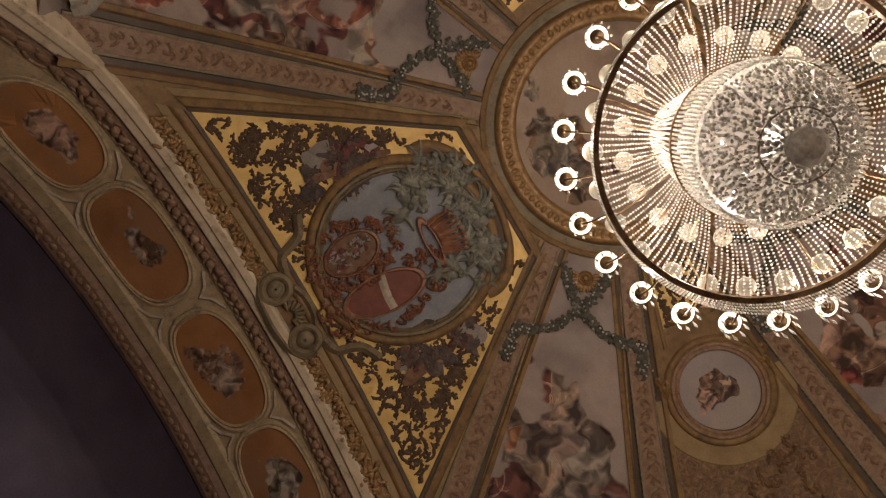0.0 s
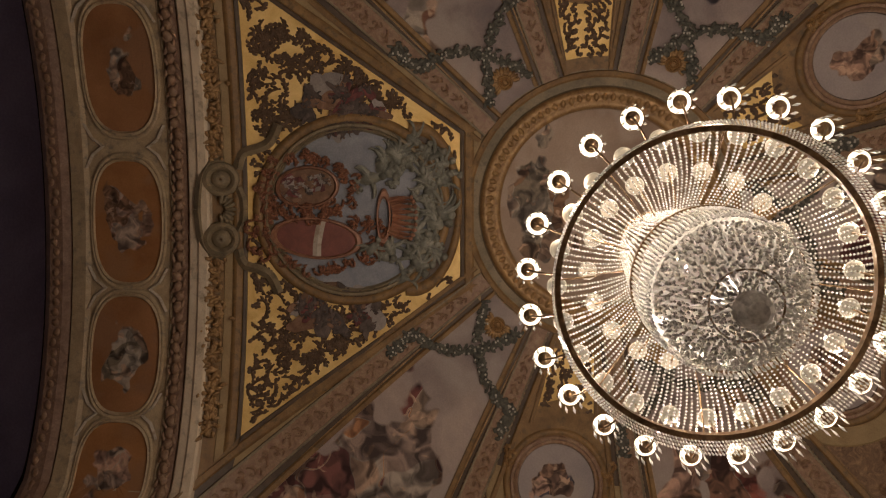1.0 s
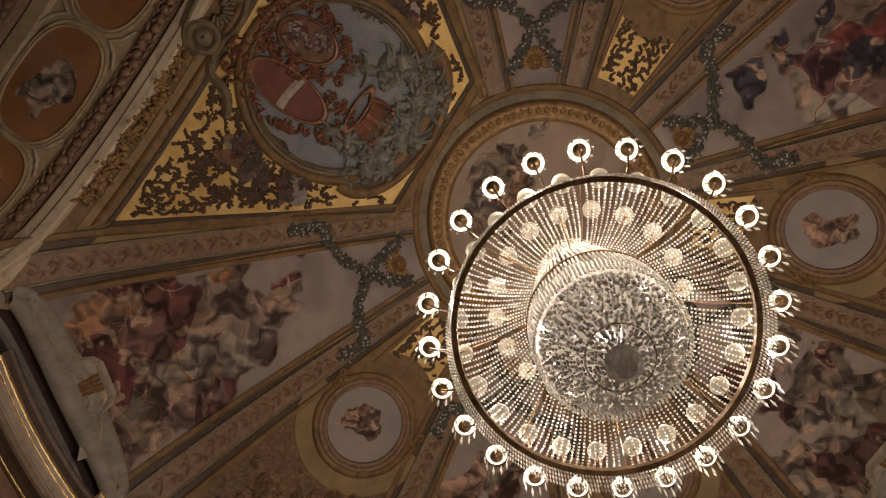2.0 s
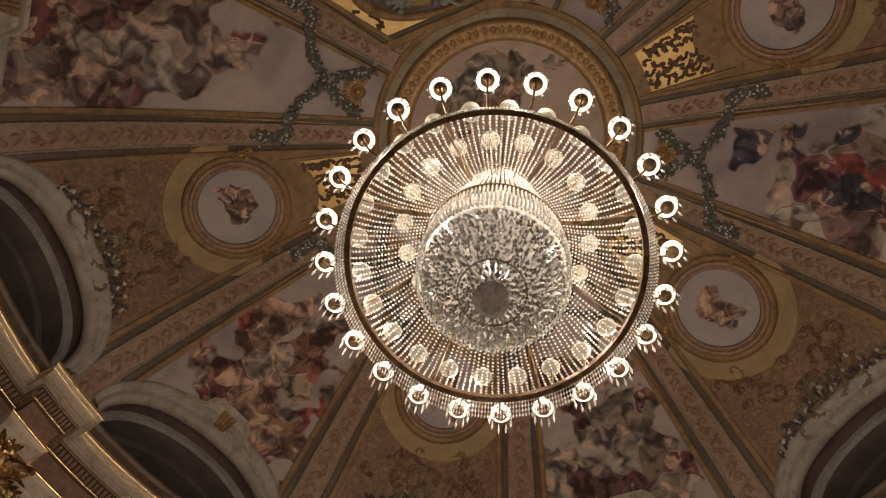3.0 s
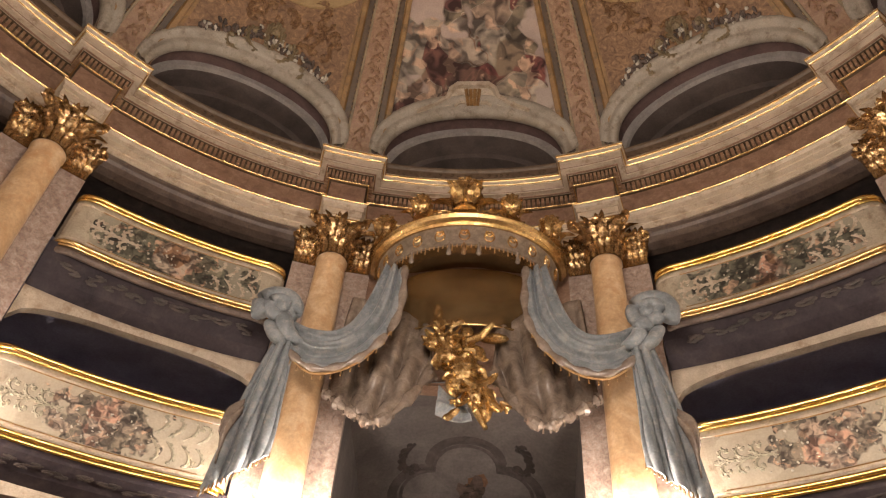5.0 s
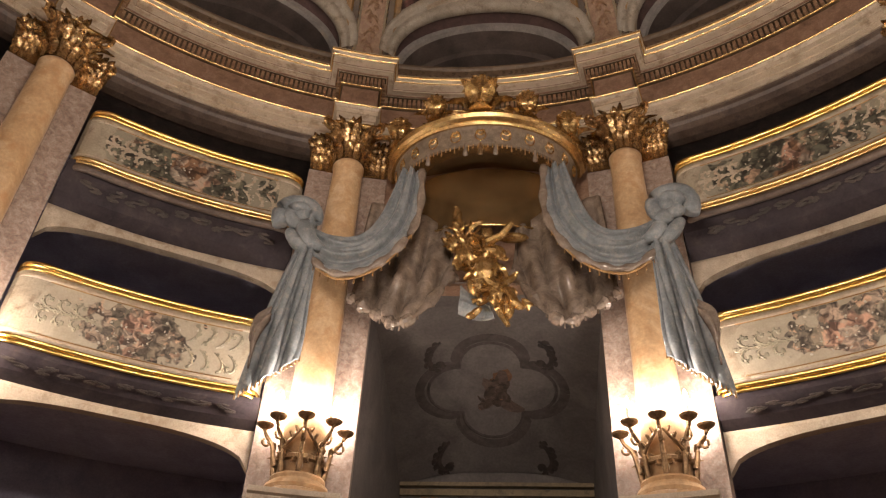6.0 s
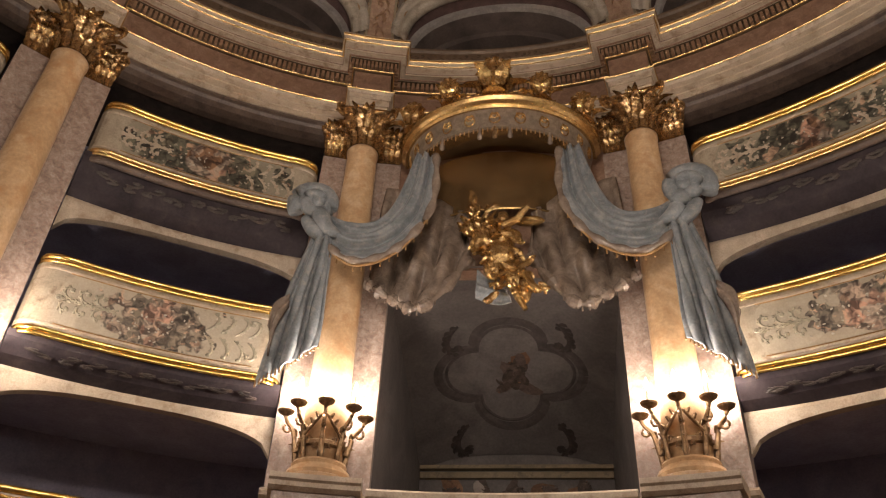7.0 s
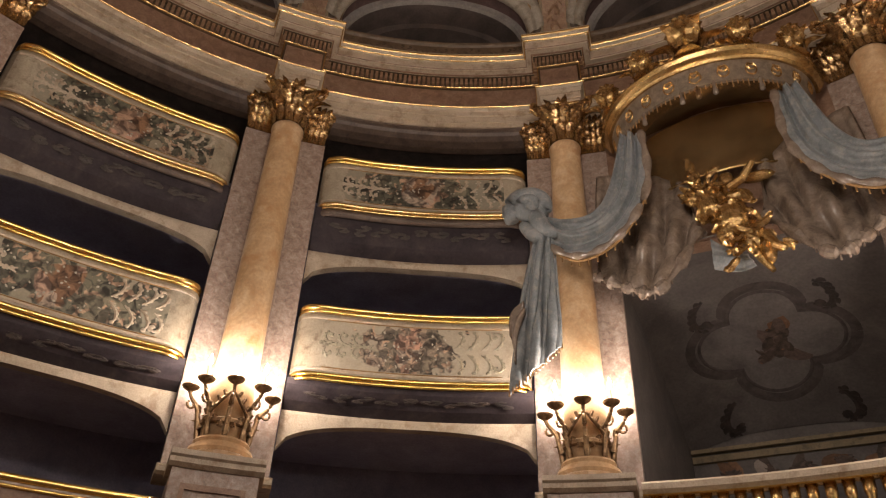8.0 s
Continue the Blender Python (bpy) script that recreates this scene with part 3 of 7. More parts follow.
def drum_and_lunettes():
    """The low wall on the cornice, with dark lunettes behind it."""
    bm = bmesh.new()
    sweep_az(bm, [(7.38, 10.94), (7.34, 10.96), (7.36, 11.20), (7.33, 11.24), (7.33, 11.28), (7.55, 11.28), (7.55, 10.94)], -131, 131, 160)
    drum = structure("drum_wall", bm, BROWNDRUM, "brown painted parapet above the cornice", "wall")
    bm = bmesh.new()
    rng = random.Random(33)

    def dm(x, z, lift=0.0):
        return polar(math.degrees(x / 7.35), 7.345 - lift, z)
    for i in range(330):
        foliage(bm, dm, -16.6 + 33.2 * i / 329, 11.08 + rng.gauss(0, 0.01), rng.choice((0.3, -0.3)), 0.13, rng.choice((-4, 4)), 0.018, rng, None, 0.002, 0.006, 0.6)
    tagged(part("scroll_painting", bm, UMBER, drum, "faint dark painted scrolls"), kind="stuff")
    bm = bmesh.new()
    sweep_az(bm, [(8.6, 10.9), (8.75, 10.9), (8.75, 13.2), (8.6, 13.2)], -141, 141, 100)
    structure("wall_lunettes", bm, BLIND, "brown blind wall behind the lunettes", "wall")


def lunette(k):
    fresco = k % 2 == 0
    base = tagged(new("lunette_%d" % (k + 1)), "cream arched lunette surround over a dark opening", "lunette", kind="structure")
    n = 30
    sp = [ARCH_S * math.sin(math.pi / 2 * t) for t in steps(-1, 1, n)]
    profile = [(-0.015, 0.0), (-0.014, 0.05), (-0.006, 0.10), (0.004, 0.125), (0.014, 0.11), (0.021, 0.07), (0.026, 0.055), (0.034, 0.07), (0.043, 0.08), (0.052, 0.06), (0.056, 0.0)]

    def ring_point(s, dv, lift):
        v = arch_v(s, k)
        grow = 1 + dv * 2.6
        return in_panel(k, max(-0.93, min(0.93, s * grow)), v + dv * (0.25 + 0.75 * math.sqrt(max(0, 1 - (s / ARCH_S) ** 2))), lift)
    bm = bmesh.new()
    grid(bm, [[ring_point(s, dv, lift) for s in sp] for dv, lift in profile])
    part("surround", bm, LUNETTE, base, smooth=True)
    rows = []
    for depth, shrink, drop in ((0.0, 1.0, 0.0), (0.30, 0.98, 0.02), (0.31, 0.93, 0.10), (0.38, 0.92, 0.12), (0.75, 0.90, 0.14), (0.76, 0.84, 0.24), (1.15, 0.82, 0.26)):
        row = []
        for s in sp:
            p = in_panel(k, s * shrink, max(0, arch_v(s, k)), -0.01)
            q = Vector((p.x, p.y, 0)).normalized() * depth
            row.append(Vector((p.x, p.y, 0)) + q + Vector((0, 0, max(10.95, p.z - drop))))
        rows.append(row)
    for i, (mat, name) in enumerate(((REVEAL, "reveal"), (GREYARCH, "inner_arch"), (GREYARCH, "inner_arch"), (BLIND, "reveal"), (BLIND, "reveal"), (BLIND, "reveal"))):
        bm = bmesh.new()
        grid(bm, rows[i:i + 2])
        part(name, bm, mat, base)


SOFFIT = surface("olive_stone_soffit", [(0.3, (0.36, 0.262, 0.152)), (0.7, (0.54, 0.405, 0.25))], 3, 50, 0.6, wear=(0.25, 0.20, 0.14))


def proscenium():
    """The stage arch: a moulded front edge and a deep soffit with painted ovals."""
    arch_z = stage_arch_z
    xs = steps(-5.60, 5.60, 84)

    def strip(bm, bands):
        grid(bm, [[Vector((x, y, arch_z(x) + dz)) for x in xs] for y, dz in bands])
    base = tagged(new("proscenium_arch"), "cream and brown moulded stage arch with painted oval medallions", "arch", kind="structure")
    for name, bands, mat in (("front_moulding", [(-5.40, 0.42), (-5.46, 0.10), (-5.47, -0.06), (-5.50, -0.10), (-5.62, -0.11), (-5.66, -0.07), (-5.78, -0.06), (-5.82, 0.0), (-5.83, 0.1)], PALE),
                             ("inner_band", [(-5.83, 0.08), (-5.84, 0.0), (-5.95, -0.02), (-6.06, 0.0), (-6.10, 0.08)], FRIEZE),
                             ("soffit", [(-6.08, 0.06), (-6.10, -0.01), (-6.14, 0.02), (-7.42, 0.02), (-7.48, -0.03), (-7.70, -0.02), (-7.74, 0.05)], SOFFIT),
                             ("outer_band", [(-7.73, 0.06), (-7.74, 0.0), (-7.84, -0.06), (-8.05, -0.06), (-8.15, 0.0), (-8.17, 0.3)], FRIEZE)):
        bm = bmesh.new()
        strip(bm, bands)
        part(name, bm, mat, base)
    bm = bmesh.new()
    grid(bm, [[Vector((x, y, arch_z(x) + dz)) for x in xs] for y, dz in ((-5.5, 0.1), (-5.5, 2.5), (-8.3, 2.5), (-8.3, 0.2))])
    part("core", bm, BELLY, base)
    for side in (-1, 1):
        for name, plan, mat in (("jamb_moulding", [(5.10, -5.83), (5.0, -5.80), (5.03, -5.68), (4.97, -5.60), (4.96, -5.50), (5.02, -5.44), (5.06, -5.34), (5.16, -5.20), (5.34, -5.02), (5.60, -4.92)], PALE),
                                ("jamb_band", [(5.08, -6.09), (5.02, -6.06), (5.0, -5.95), (5.02, -5.85), (5.08, -5.825)], FRIEZE),
                                ("jamb_soffit", [(5.06, -7.66), (5.03, -7.62), (5.02, -7.48), (5.04, -7.42), (5.04, -6.14), (5.02, -6.11), (5.06, -6.085)], SOFFIT)):
            bm = bmesh.new()
            grid(bm, [[Vector((side * (x + 0.56), y, z)) for x, y in plan] for z in (0.0, 5.5, 10.2)])
            part(name, bm, mat, base)
        bm = bmesh.new()
        box(bm, (side * 7.78, -6.85, 5.5), (4.3, 2.6, 11.0))
        part("pier", bm, PINK, base, "pink marble pier beside the stage")


STAGEGREY = surface("smoky_violet_stage_cloth", [(0.3, (0.38, 0.34, 0.46)), (0.7, (0.60, 0.55, 0.68))], 0.5, 20, 0.9)


def stage():
    for name, c, s in (("wall_stage_back", (0, -15.5, 8), (24, 0.3, 17)), ("wall_stage_west", (-11, -11.5, 8), (0.3, 8, 17)), ("wall_stage_east", (11, -11.5, 8), (0.3, 8, 17)), ("ceiling_stage", (0, -11.5, 16.2), (24, 9, 0.3))):
        bm = bmesh.new()
        box(bm, c, s)
        structure(name, bm, STAGEGREY, "dark unlit shell of the stage", "wall")
    bm = bmesh.new()
    box(bm, (0, -3, 16.5), (30, 30, 0.3))
    structure("ceiling_roof", bm, DARK, "dark roof over the vault", "ceiling")


hall_floor()
back_walls()
partition_walls()
entablature()
drum_and_lunettes()
proscenium()
stage()
for k in range(9):
    lunette(k)

# vault panels
PANELS = ["fresco", "medallion"] * 4 + ["fresco"]
for k, kind in enumerate(PANELS):
    bm = bmesh.new()
    rows = []
    ss = sorted(set([round(x, 4) for x in steps(-1, 1, 24)] + [-ARCH_S, ARCH_S]))
    for j in range(25):
        rows.append([in_panel(k, s, arch_v(s, k) + (1 - arch_v(s, k)) * j / 24) for s in ss])
    rows.insert(0, [Vector((p.x, p.y, 10.95)) + Vector((p.x, p.y, 0)).normalized() * 0.002 if abs(s) > ARCH_S - 0.02 else p + Vector((p.x, p.y, 0)).normalized() * 0.02 for s, p in zip(ss, rows[0])])
    grid(bm, rows)
    field = [(s, 0.0) for s in ss] + [(s, arch_v(s, k) + (1 - arch_v(s, k)) * j / 24) for j in range(25) for s in ss]
    map_field(structure("ceiling_panel_%d" % (k + 1), bm, VAULT_FRESCO[k] if kind == "fresco" else OLIVE, "faded fresco panel of the vault" if kind == "fresco" else "olive painted vault panel", "ceiling"), field)
bm = bmesh.new()
rows = []
for j in range(25):
    row = []
    for s in steps(-1, 1, 30):
        ph = radians(180 + s * (180 - 145.5))
        top = Vector((CX + RING_R * math.sin(ph), CY + RING_R * math.cos(ph), 0))
        b = Vector((-4.72 * s, STAGE_Y + 0.02, 0))
        p = b.lerp(top, j / 24)
        row.append(on_vault(p.x, p.y))
    rows.append(row)
grid(bm, rows)
structure("ceiling_panel_10", bm, OLIVE, "olive and ochre painted vault panel", "ceiling")
bm = bmesh.new()
grid(bm, [[on_vault(CX + r * math.sin(a), CY + r * math.cos(a)) for a in steps(0, 2 * math.pi, 48)] for r in (RING_R + 0.05, 1.8, 1.55)])
structure("ceiling_ring", bm, STONE, "grey-green stucco ring band of the vault", "ceiling")
bm = bmesh.new()
grid(bm, [[on_vault(CX + r * math.sin(a), CY + r * math.cos(a), -0.12) for a in steps(0, 2 * math.pi, 48)] for r in (1.6, 1.0, 0.5, 0.02)])
map_field(structure("ceiling_oculus", bm, OCULUS_FRESCO, "painted round sky fresco inside the ring", "ceiling"), [(r * math.sin(a), r * math.cos(a)) for r in (1.0, 0.63, 0.31, 0.01) for a in steps(0, 2 * math.pi, 48)])

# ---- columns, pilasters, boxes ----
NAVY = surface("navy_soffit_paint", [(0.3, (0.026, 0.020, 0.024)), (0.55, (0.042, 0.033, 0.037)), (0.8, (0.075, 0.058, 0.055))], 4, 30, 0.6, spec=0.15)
BRIGHTGOLD = surface("bright_gilded_rail", [(0.3, (0.80, 0.50, 0.13)), (0.7, (1.0, 0.76, 0.30))], 6, 90, 0.24, metal=1.0, relief=0.2)
LINING = surface("blue_grey_box_lining", [(0.3, (0.27, 0.255, 0.34)), (0.7, (0.40, 0.38, 0.48))], 2, 30, 0.8, relief=0.1)
BEIGEPANEL = surface("beige_painted_panel", [(0.25, (0.26, 0.22, 0.165)), (0.5, (0.38, 0.325, 0.245)), (0.75, (0.46, 0.40, 0.31))], 3, 45, 0.5, wear=(0.22, 0.17, 0.12))


# Kept pale so the unseen gallery floor throws candlelight up inside.
BOUNCE_BOARDS = surface("pale_bounce_boards", [(0.3, (0.26, 0.175, 0.11)), (0.7, (0.40, 0.29, 0.19))], 3, 30, 0.5)
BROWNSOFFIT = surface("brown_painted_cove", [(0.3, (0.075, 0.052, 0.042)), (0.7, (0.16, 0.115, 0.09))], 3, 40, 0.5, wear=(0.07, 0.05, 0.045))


def leaf(bm, base, out, up, width, height, curl_out, n=6):
    """A curling leaf that rises from base and bends outwards at its tip."""
    base, out, up = Vector(base), Vector(out).normalized(), Vector(up)
    side = out.cross(up).normalized()
    rows = []
    for i in range(n + 1):
        t = i / n
        c = base + up * (height * math.sin(min(1.0, t * 1.15) * math.pi / 2)) + out * (curl_out * t ** 2.2)
        if t > 0.8:
            c -= up * height * 0.9 * (t - 0.8)
        w = width * (0.55 + 0.6 * math.sin(math.pi * min(1, t * 1.05 + 0.05))) * (1.0 if i % 2 else 0.78)
        if i == n:
            w = width * 0.25
        rows.append([c - side * w / 2, c + out * 0.022, c + side * w / 2])
    grid(bm, rows)
    grid(bm, [[p - out * 0.012 for p in r] for r in rows])


def ball(bm, centre, r, flat=(1, 1, 1), u=8, v=6):
    made = bmesh.ops.create_uvsphere(bm, u_segments=u, v_segments=v, radius=1.0)["verts"]
    bmesh.ops.transform(bm, matrix=Matrix.Translation(centre) @ Matrix.Diagonal((r * flat[0], r * flat[1], r * flat[2], 1)), verts=made)


def column():
    """A column on its plinth before a pilaster; local +y points into the hall's wall, the origin stands on the hall's axis."""
    base = thing("column", "honey alabaster column with a gilded leaf capital before a pink marble pilaster", "column", group="columns round the hall")
    c = polar(0, 7.42)
    bm = bmesh.new()
    lathe(bm, [(0.245, 4.34), (0.243, 5.2), (0.238, 6.4), (0.226, 7.8), (0.212, 8.86), (0.225, 8.88), (0.225, 8.93), (0.21, 8.95)], 28, (c.x, c.y, 0))
    part("shaft", bm, ALABASTER, base, smooth=True)
    bm = bmesh.new()
    lathe(bm, [(0.36, 4.10), (0.36, 4.15), (0.34, 4.16), (0.355, 4.20), (0.34, 4.24), (0.30, 4.25), (0.29, 4.28), (0.305, 4.31), (0.29, 4.335), (0.25, 4.345)], 28, (c.x, c.y, 0))
    part("base", bm, ALABASTER, base, smooth=False)
    bm = bmesh.new()
    for r, z, n, w, h, co in ((0.220, 8.95, 11, 0.115, 0.25, 0.13), (0.222, 9.08, 11, 0.12, 0.30, 0.24), (0.225, 9.26, 11, 0.11, 0.27, 0.32)):
        for i in range(n):
            a = 2 * math.pi * (i + (0.5 if z > 9 else 0)) / n
            o = Vector((math.cos(a), math.sin(a), 0))
            leaf(bm, c + o * r + Vector((0, 0, z)), o, (0, 0, 1), w, h, co)
    lathe(bm, [(0.20, 8.95), (0.20, 9.2), (0.22, 9.45), (0.26, 9.60)], 16, (c.x, c.y, 0))
    for a in (0, 90, 180, 270):
        o = Vector((math.cos(radians(a)), math.sin(radians(a)), 0))
        for q in range(6):
            leaf(bm, c + o * 0.30 + Vector((0, 0, 9.58)), o, Vector((-o.y * math.cos(q), o.x * math.cos(q), math.sin(q))), 0.06, 0.09, 0.05)
    for a in (45, 135, 225, 315):
        o = Vector((math.cos(radians(a)), math.sin(radians(a)), 0))
        spiral = []
        for i in range(14):
            t = i / 13
            ang = math.pi / 2 - t * 2.6 * math.pi
            rr = 0.12 * (1 - 0.75 * t)
            spiral.append(c + o * (0.50 + rr * math.cos(ang)) + Vector((0, 0, 9.43 + rr * math.sin(ang))))
        tube(bm, spiral, [0.032 * (1 - 0.5 * i / 13) for i in range(14)], 6)
        leaf(bm, c + o * 0.27 + Vector((0, 0, 9.16)), o, (0, 0, 1), 0.16, 0.36, 0.31)
    part("capital", bm, CAPGOLD, base, "gilded leaf capital with corner volutes")
    bm = bmesh.new()
    sweep_az(bm, [(7.15, 9.52), (7.10, 9.54), (7.10, 9.57), (7.13, 9.588), (7.60, 9.588), (7.60, 9.52)], -2.3, 2.3, 4)
    part("abacus", bm, GOLD, base, "gilded abacus slab")
    bm = bmesh.new()
    sweep_az(bm, [(7.64, 4.10), (8.02, 4.10), (8.02, 9.0), (7.64, 9.0)], -4.3, 4.3, 6)
    part("pilaster", bm, PINK, base, "mottled pink marble pilaster")
    bm = bmesh.new()
    for x in (-0.52, -0.44, -0.36, 0.36, 0.44, 0.52):
        for z, h, co in ((9.0, 0.24, 0.14), (9.13, 0.28, 0.18), (9.30, 0.27, 0.24)):
            leaf(bm, Vector((x, 7.62, z)), (x * 0.4, -1, 0), (0, 0, 1), 0.11, h, co)
    for x in (-0.56, 0.56):
        spiral = [Vector((x + math.copysign(0.09 * (1 - 0.7 * i / 11) * math.cos(1.57 - i * 0.62), x), 7.52, 9.46 + 0.10 * (1 - 0.7 * i / 11) * math.sin(1.57 - i * 0.62))) for i in range(12)]
        tube(bm, spiral, 0.032, 6)
        leaf(bm, Vector((x, 7.58, 9.2)), (x, -0.6, 0), (0, 0, 1), 0.14, 0.3, 0.12)
    box(bm, (0, 7.85, 9.27), (0.98, 0.36, 0.54))
    box(bm, (0, 7.80, 9.56), (1.12, 0.40, 0.05))
    part("pilaster_capital", bm, CAPGOLD, base, "gilded pilaster capital")
    bm = bmesh.new()
    sweep_az(bm, [(7.60, 3.98), (7.56, 4.01), (7.56, 4.06), (7.60, 4.098), (8.02, 4.098), (8.02, 3.98)], -4.6, 4.6, 6)
    part("pilaster_base", bm, CREAM, base)
    # pedestal
    bm = bmesh.new()
    sweep_az(bm, [(7.10, 2.9), (7.10, 3.93), (8.0, 3.93), (8.0, 2.9)], -3.5, 3.5, 5)
    ped = part("pedestal", bm, PINK, base, "panelled marble pedestal")
    bm = bmesh.new()
    sweep_az(bm, [(7.08, 3.934), (7.03, 3.97), (7.03, 4.02), (7.0, 4.04), (7.0, 4.095), (7.63, 4.095), (7.63, 3.934)], -3.85, 3.85, 5)
    part("pedestal_cap", bm, CREAM, ped)
    bm = bmesh.new()
    for a0, a1, z0, z1 in ((-2.6, 2.6, 3.72, 3.78), (-2.6, -2.2, 3.0, 3.72), (2.2, 2.6, 3.0, 3.72)):
        sweep_az(bm, [(7.075, z0), (7.075, z1), (7.11, z1), (7.11, z0)], a0, a1, 3)
    part("pedestal_panel", bm, FRIEZE, ped)
    return base


first_column = column()
first_column.matrix_basis = pose(0, 0, 0, 0, 0, -COLUMNS[1])
for az in COLUMNS[2:-1]:
    copy_thing(first_column, pose(0, 0, 0, 0, 0, -az))


BOX_PAINT = {
    "sage green": fresco_paint("box_front_sage", [(0.3, (0.24, 0.215, 0.16)), (0.7, (0.36, 0.32, 0.245))], [(0.085, 0.086, 0.07), (0.12, 0.118, 0.092), (0.08, 0.08, 0.066), (0.16, 0.15, 0.115)], (0.0, 0.0), (1.05, 1.4), 4.2, 0.10, ([C_ROSE, C_STONE, (0.34, 0.235, 0.18), C_BROWN], (0.0, 0.0), (0.26, 1.3)), (0.30, 0.27, 0.21), 0.5),
    "beige": fresco_paint("box_front_beige", [(0.3, (0.32, 0.275, 0.205)), (0.7, (0.44, 0.385, 0.30))], [(0.18, 0.155, 0.125), (0.11, 0.10, 0.082), (0.28, 0.225, 0.185), (0.13, 0.115, 0.095)], (0.0, 0.0), (0.52, 1.5), 5.2, 0.07, ([C_ROSE, (0.36, 0.25, 0.19), C_STONE, C_ROSE], (0.0, 0.0), (0.22, 1.0)), (0.42, 0.365, 0.285), 0.5)}


def box_parapet(a, b, z0, z1, tier, bay):
    """A curved box front: painted panel between gilded rails, with rounded ends."""
    a, b = a + 4.55, b - 4.55
    mid = (a + b) / 2
    half = radians(b - a) / 2 * 7.5
    painted = "sage green" if tier == "upper" or bay % 2 == 0 else "beige"
    base = thing("box_parapet", "curved %s painted box front between gilded rails" % painted, "parapet", group="box fronts")

    def back(x):
        e = max(0.0, (abs(x) - (half - 0.28)) / 0.28)
        return 0.20 * (1 - math.sqrt(max(0.0, 1 - e * e)))

    def pm(x, z, lift=0.0):
        return polar(mid + math.degrees(x / 7.5), 7.52 - lift + back(x), z)
    xs = steps(-half, -half + 0.3, 8)[:-1] + steps(-half + 0.3, half - 0.3, 20) + steps(half - 0.3, half, 8)[1:]

    def run(profile, name, mat, label="", smooth=False):
        bm = bmesh.new()
        vs = grid(bm, [[pm(x, z, l) for z, l in profile] for x in xs], close=True)
        bm.faces.new(vs[0])
        bm.faces.new(vs[-1])
        return part(name, bm, mat, base, label, smooth)
    run([(z0 + 0.04, 0.0), (z1 - 0.05, 0.0), (z1 - 0.05, -0.14), (z0 + 0.04, -0.14)], "panel", BEIGEPANEL, "beige painted wooden panel")
    zm, hz = (z0 + z1) / 2, (z1 - z0) / 2 - 0.16
    inset = half - 0.30
    bm = bmesh.new()
    grid(bm, [[pm(x, zm + t * hz * math.sqrt(max(0.15, 1 - max(0, (abs(x) - inset + 0.12) / 0.12) ** 2)), 0.004) for x in steps(-inset, inset, 40)] for t in steps(-1, 1, 4)])
    map_field(part("inset", bm, BOX_PAINT[painted], base, "%s inset painted with leaves and a rose group" % painted), [(x / inset, t) for t in steps(-1, 1, 4) for x in steps(-inset, inset, 40)])
    for zc, r in ((z1, 0.036), (z1 - 0.062, 0.020), (z0 + 0.03, 0.034), (z0 - 0.03, 0.022)):
        run([(zc + r * math.sin(q), 0.035 + r * 0.9 * math.cos(q)) for q in [2 * math.pi * i / 8 for i in range(8)]], "rail", BRIGHTGILT if tier == "upper" and zc < z1 - 0.2 else BRIGHTGOLD, "gilded rail", True)
    run([(z1 - 0.015, 0.03), (z1 + 0.02, 0.02), (z1 + 0.02, -0.16), (z1 - 0.05, -0.16)], "top_board", CREAM)
    if tier == "upper":
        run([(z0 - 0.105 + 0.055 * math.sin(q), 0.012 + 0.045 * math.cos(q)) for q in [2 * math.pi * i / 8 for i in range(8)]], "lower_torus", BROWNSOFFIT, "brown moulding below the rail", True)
    for zc in (z1 - 0.13, z0 + 0.12):
        run([(zc + 0.02, 0.002), (zc + 0.012, 0.014), (zc - 0.012, 0.014), (zc - 0.02, 0.002)], "fillet", CREAM)
    rng = random.Random(int(900 + abs(mid) * 3 + z0 * 10))
    zc, hh = (z0 + z1) / 2, (z1 - z0) / 2 - 0.19
    bm = bmesh.new()
    for s in (-1, 1):
        for q, ln in ((0.34, 0.5), (0.46, 0.5), (0.58, 0.5), (0.69, 0.45), (0.80, 0.35)):
            x = s * half * q
            for w in (-1, 1):
                foliage(bm, pm, x, zc + w * 0.03, 1.57 - s * 1.57 + w * 0.5, ln, w * s * 4.8, 0.026, rng, lambda px, pz: abs(pz - zc) < hh and abs(px) < half - 0.3, 0.004, 0.012, 0.7)
    tagged(part("scroll_painting", bm, CREAM if painted == "sage green" else PANEL, base, "painted scrolls"), kind="stuff")
    bm = bmesh.new()
    for i in range(70):
        x = rng.uniform(-half + 0.4, half - 0.4)
        if painted == "beige" and abs(x) > 0.62:
            continue
        lobe(bm, pm, x, zc + rng.uniform(-hh, hh) * 0.9, rng.uniform(0.010, 0.022), rng.uniform(0.008, 0.016), rng.uniform(0, 3.1), 0.005, rng, 0, 6, 0.006)
    tagged(part("flower_painting", bm, PETAL, base, "small pale painted flowers"), kind="stuff")
    # thin gilt outline of the field
    for t in (-1, 1):
        bm = bmesh.new()
        ribbon(bm, pm, [(x, zm + t * (hz + 0.012)) for x in steps(-inset + 0.05, inset - 0.05, 30)], [0.014] * 31, 0.002, 0.010)
        part("outline", bm, GILTBROWN, base, "thin dull gilt outline")
    return base


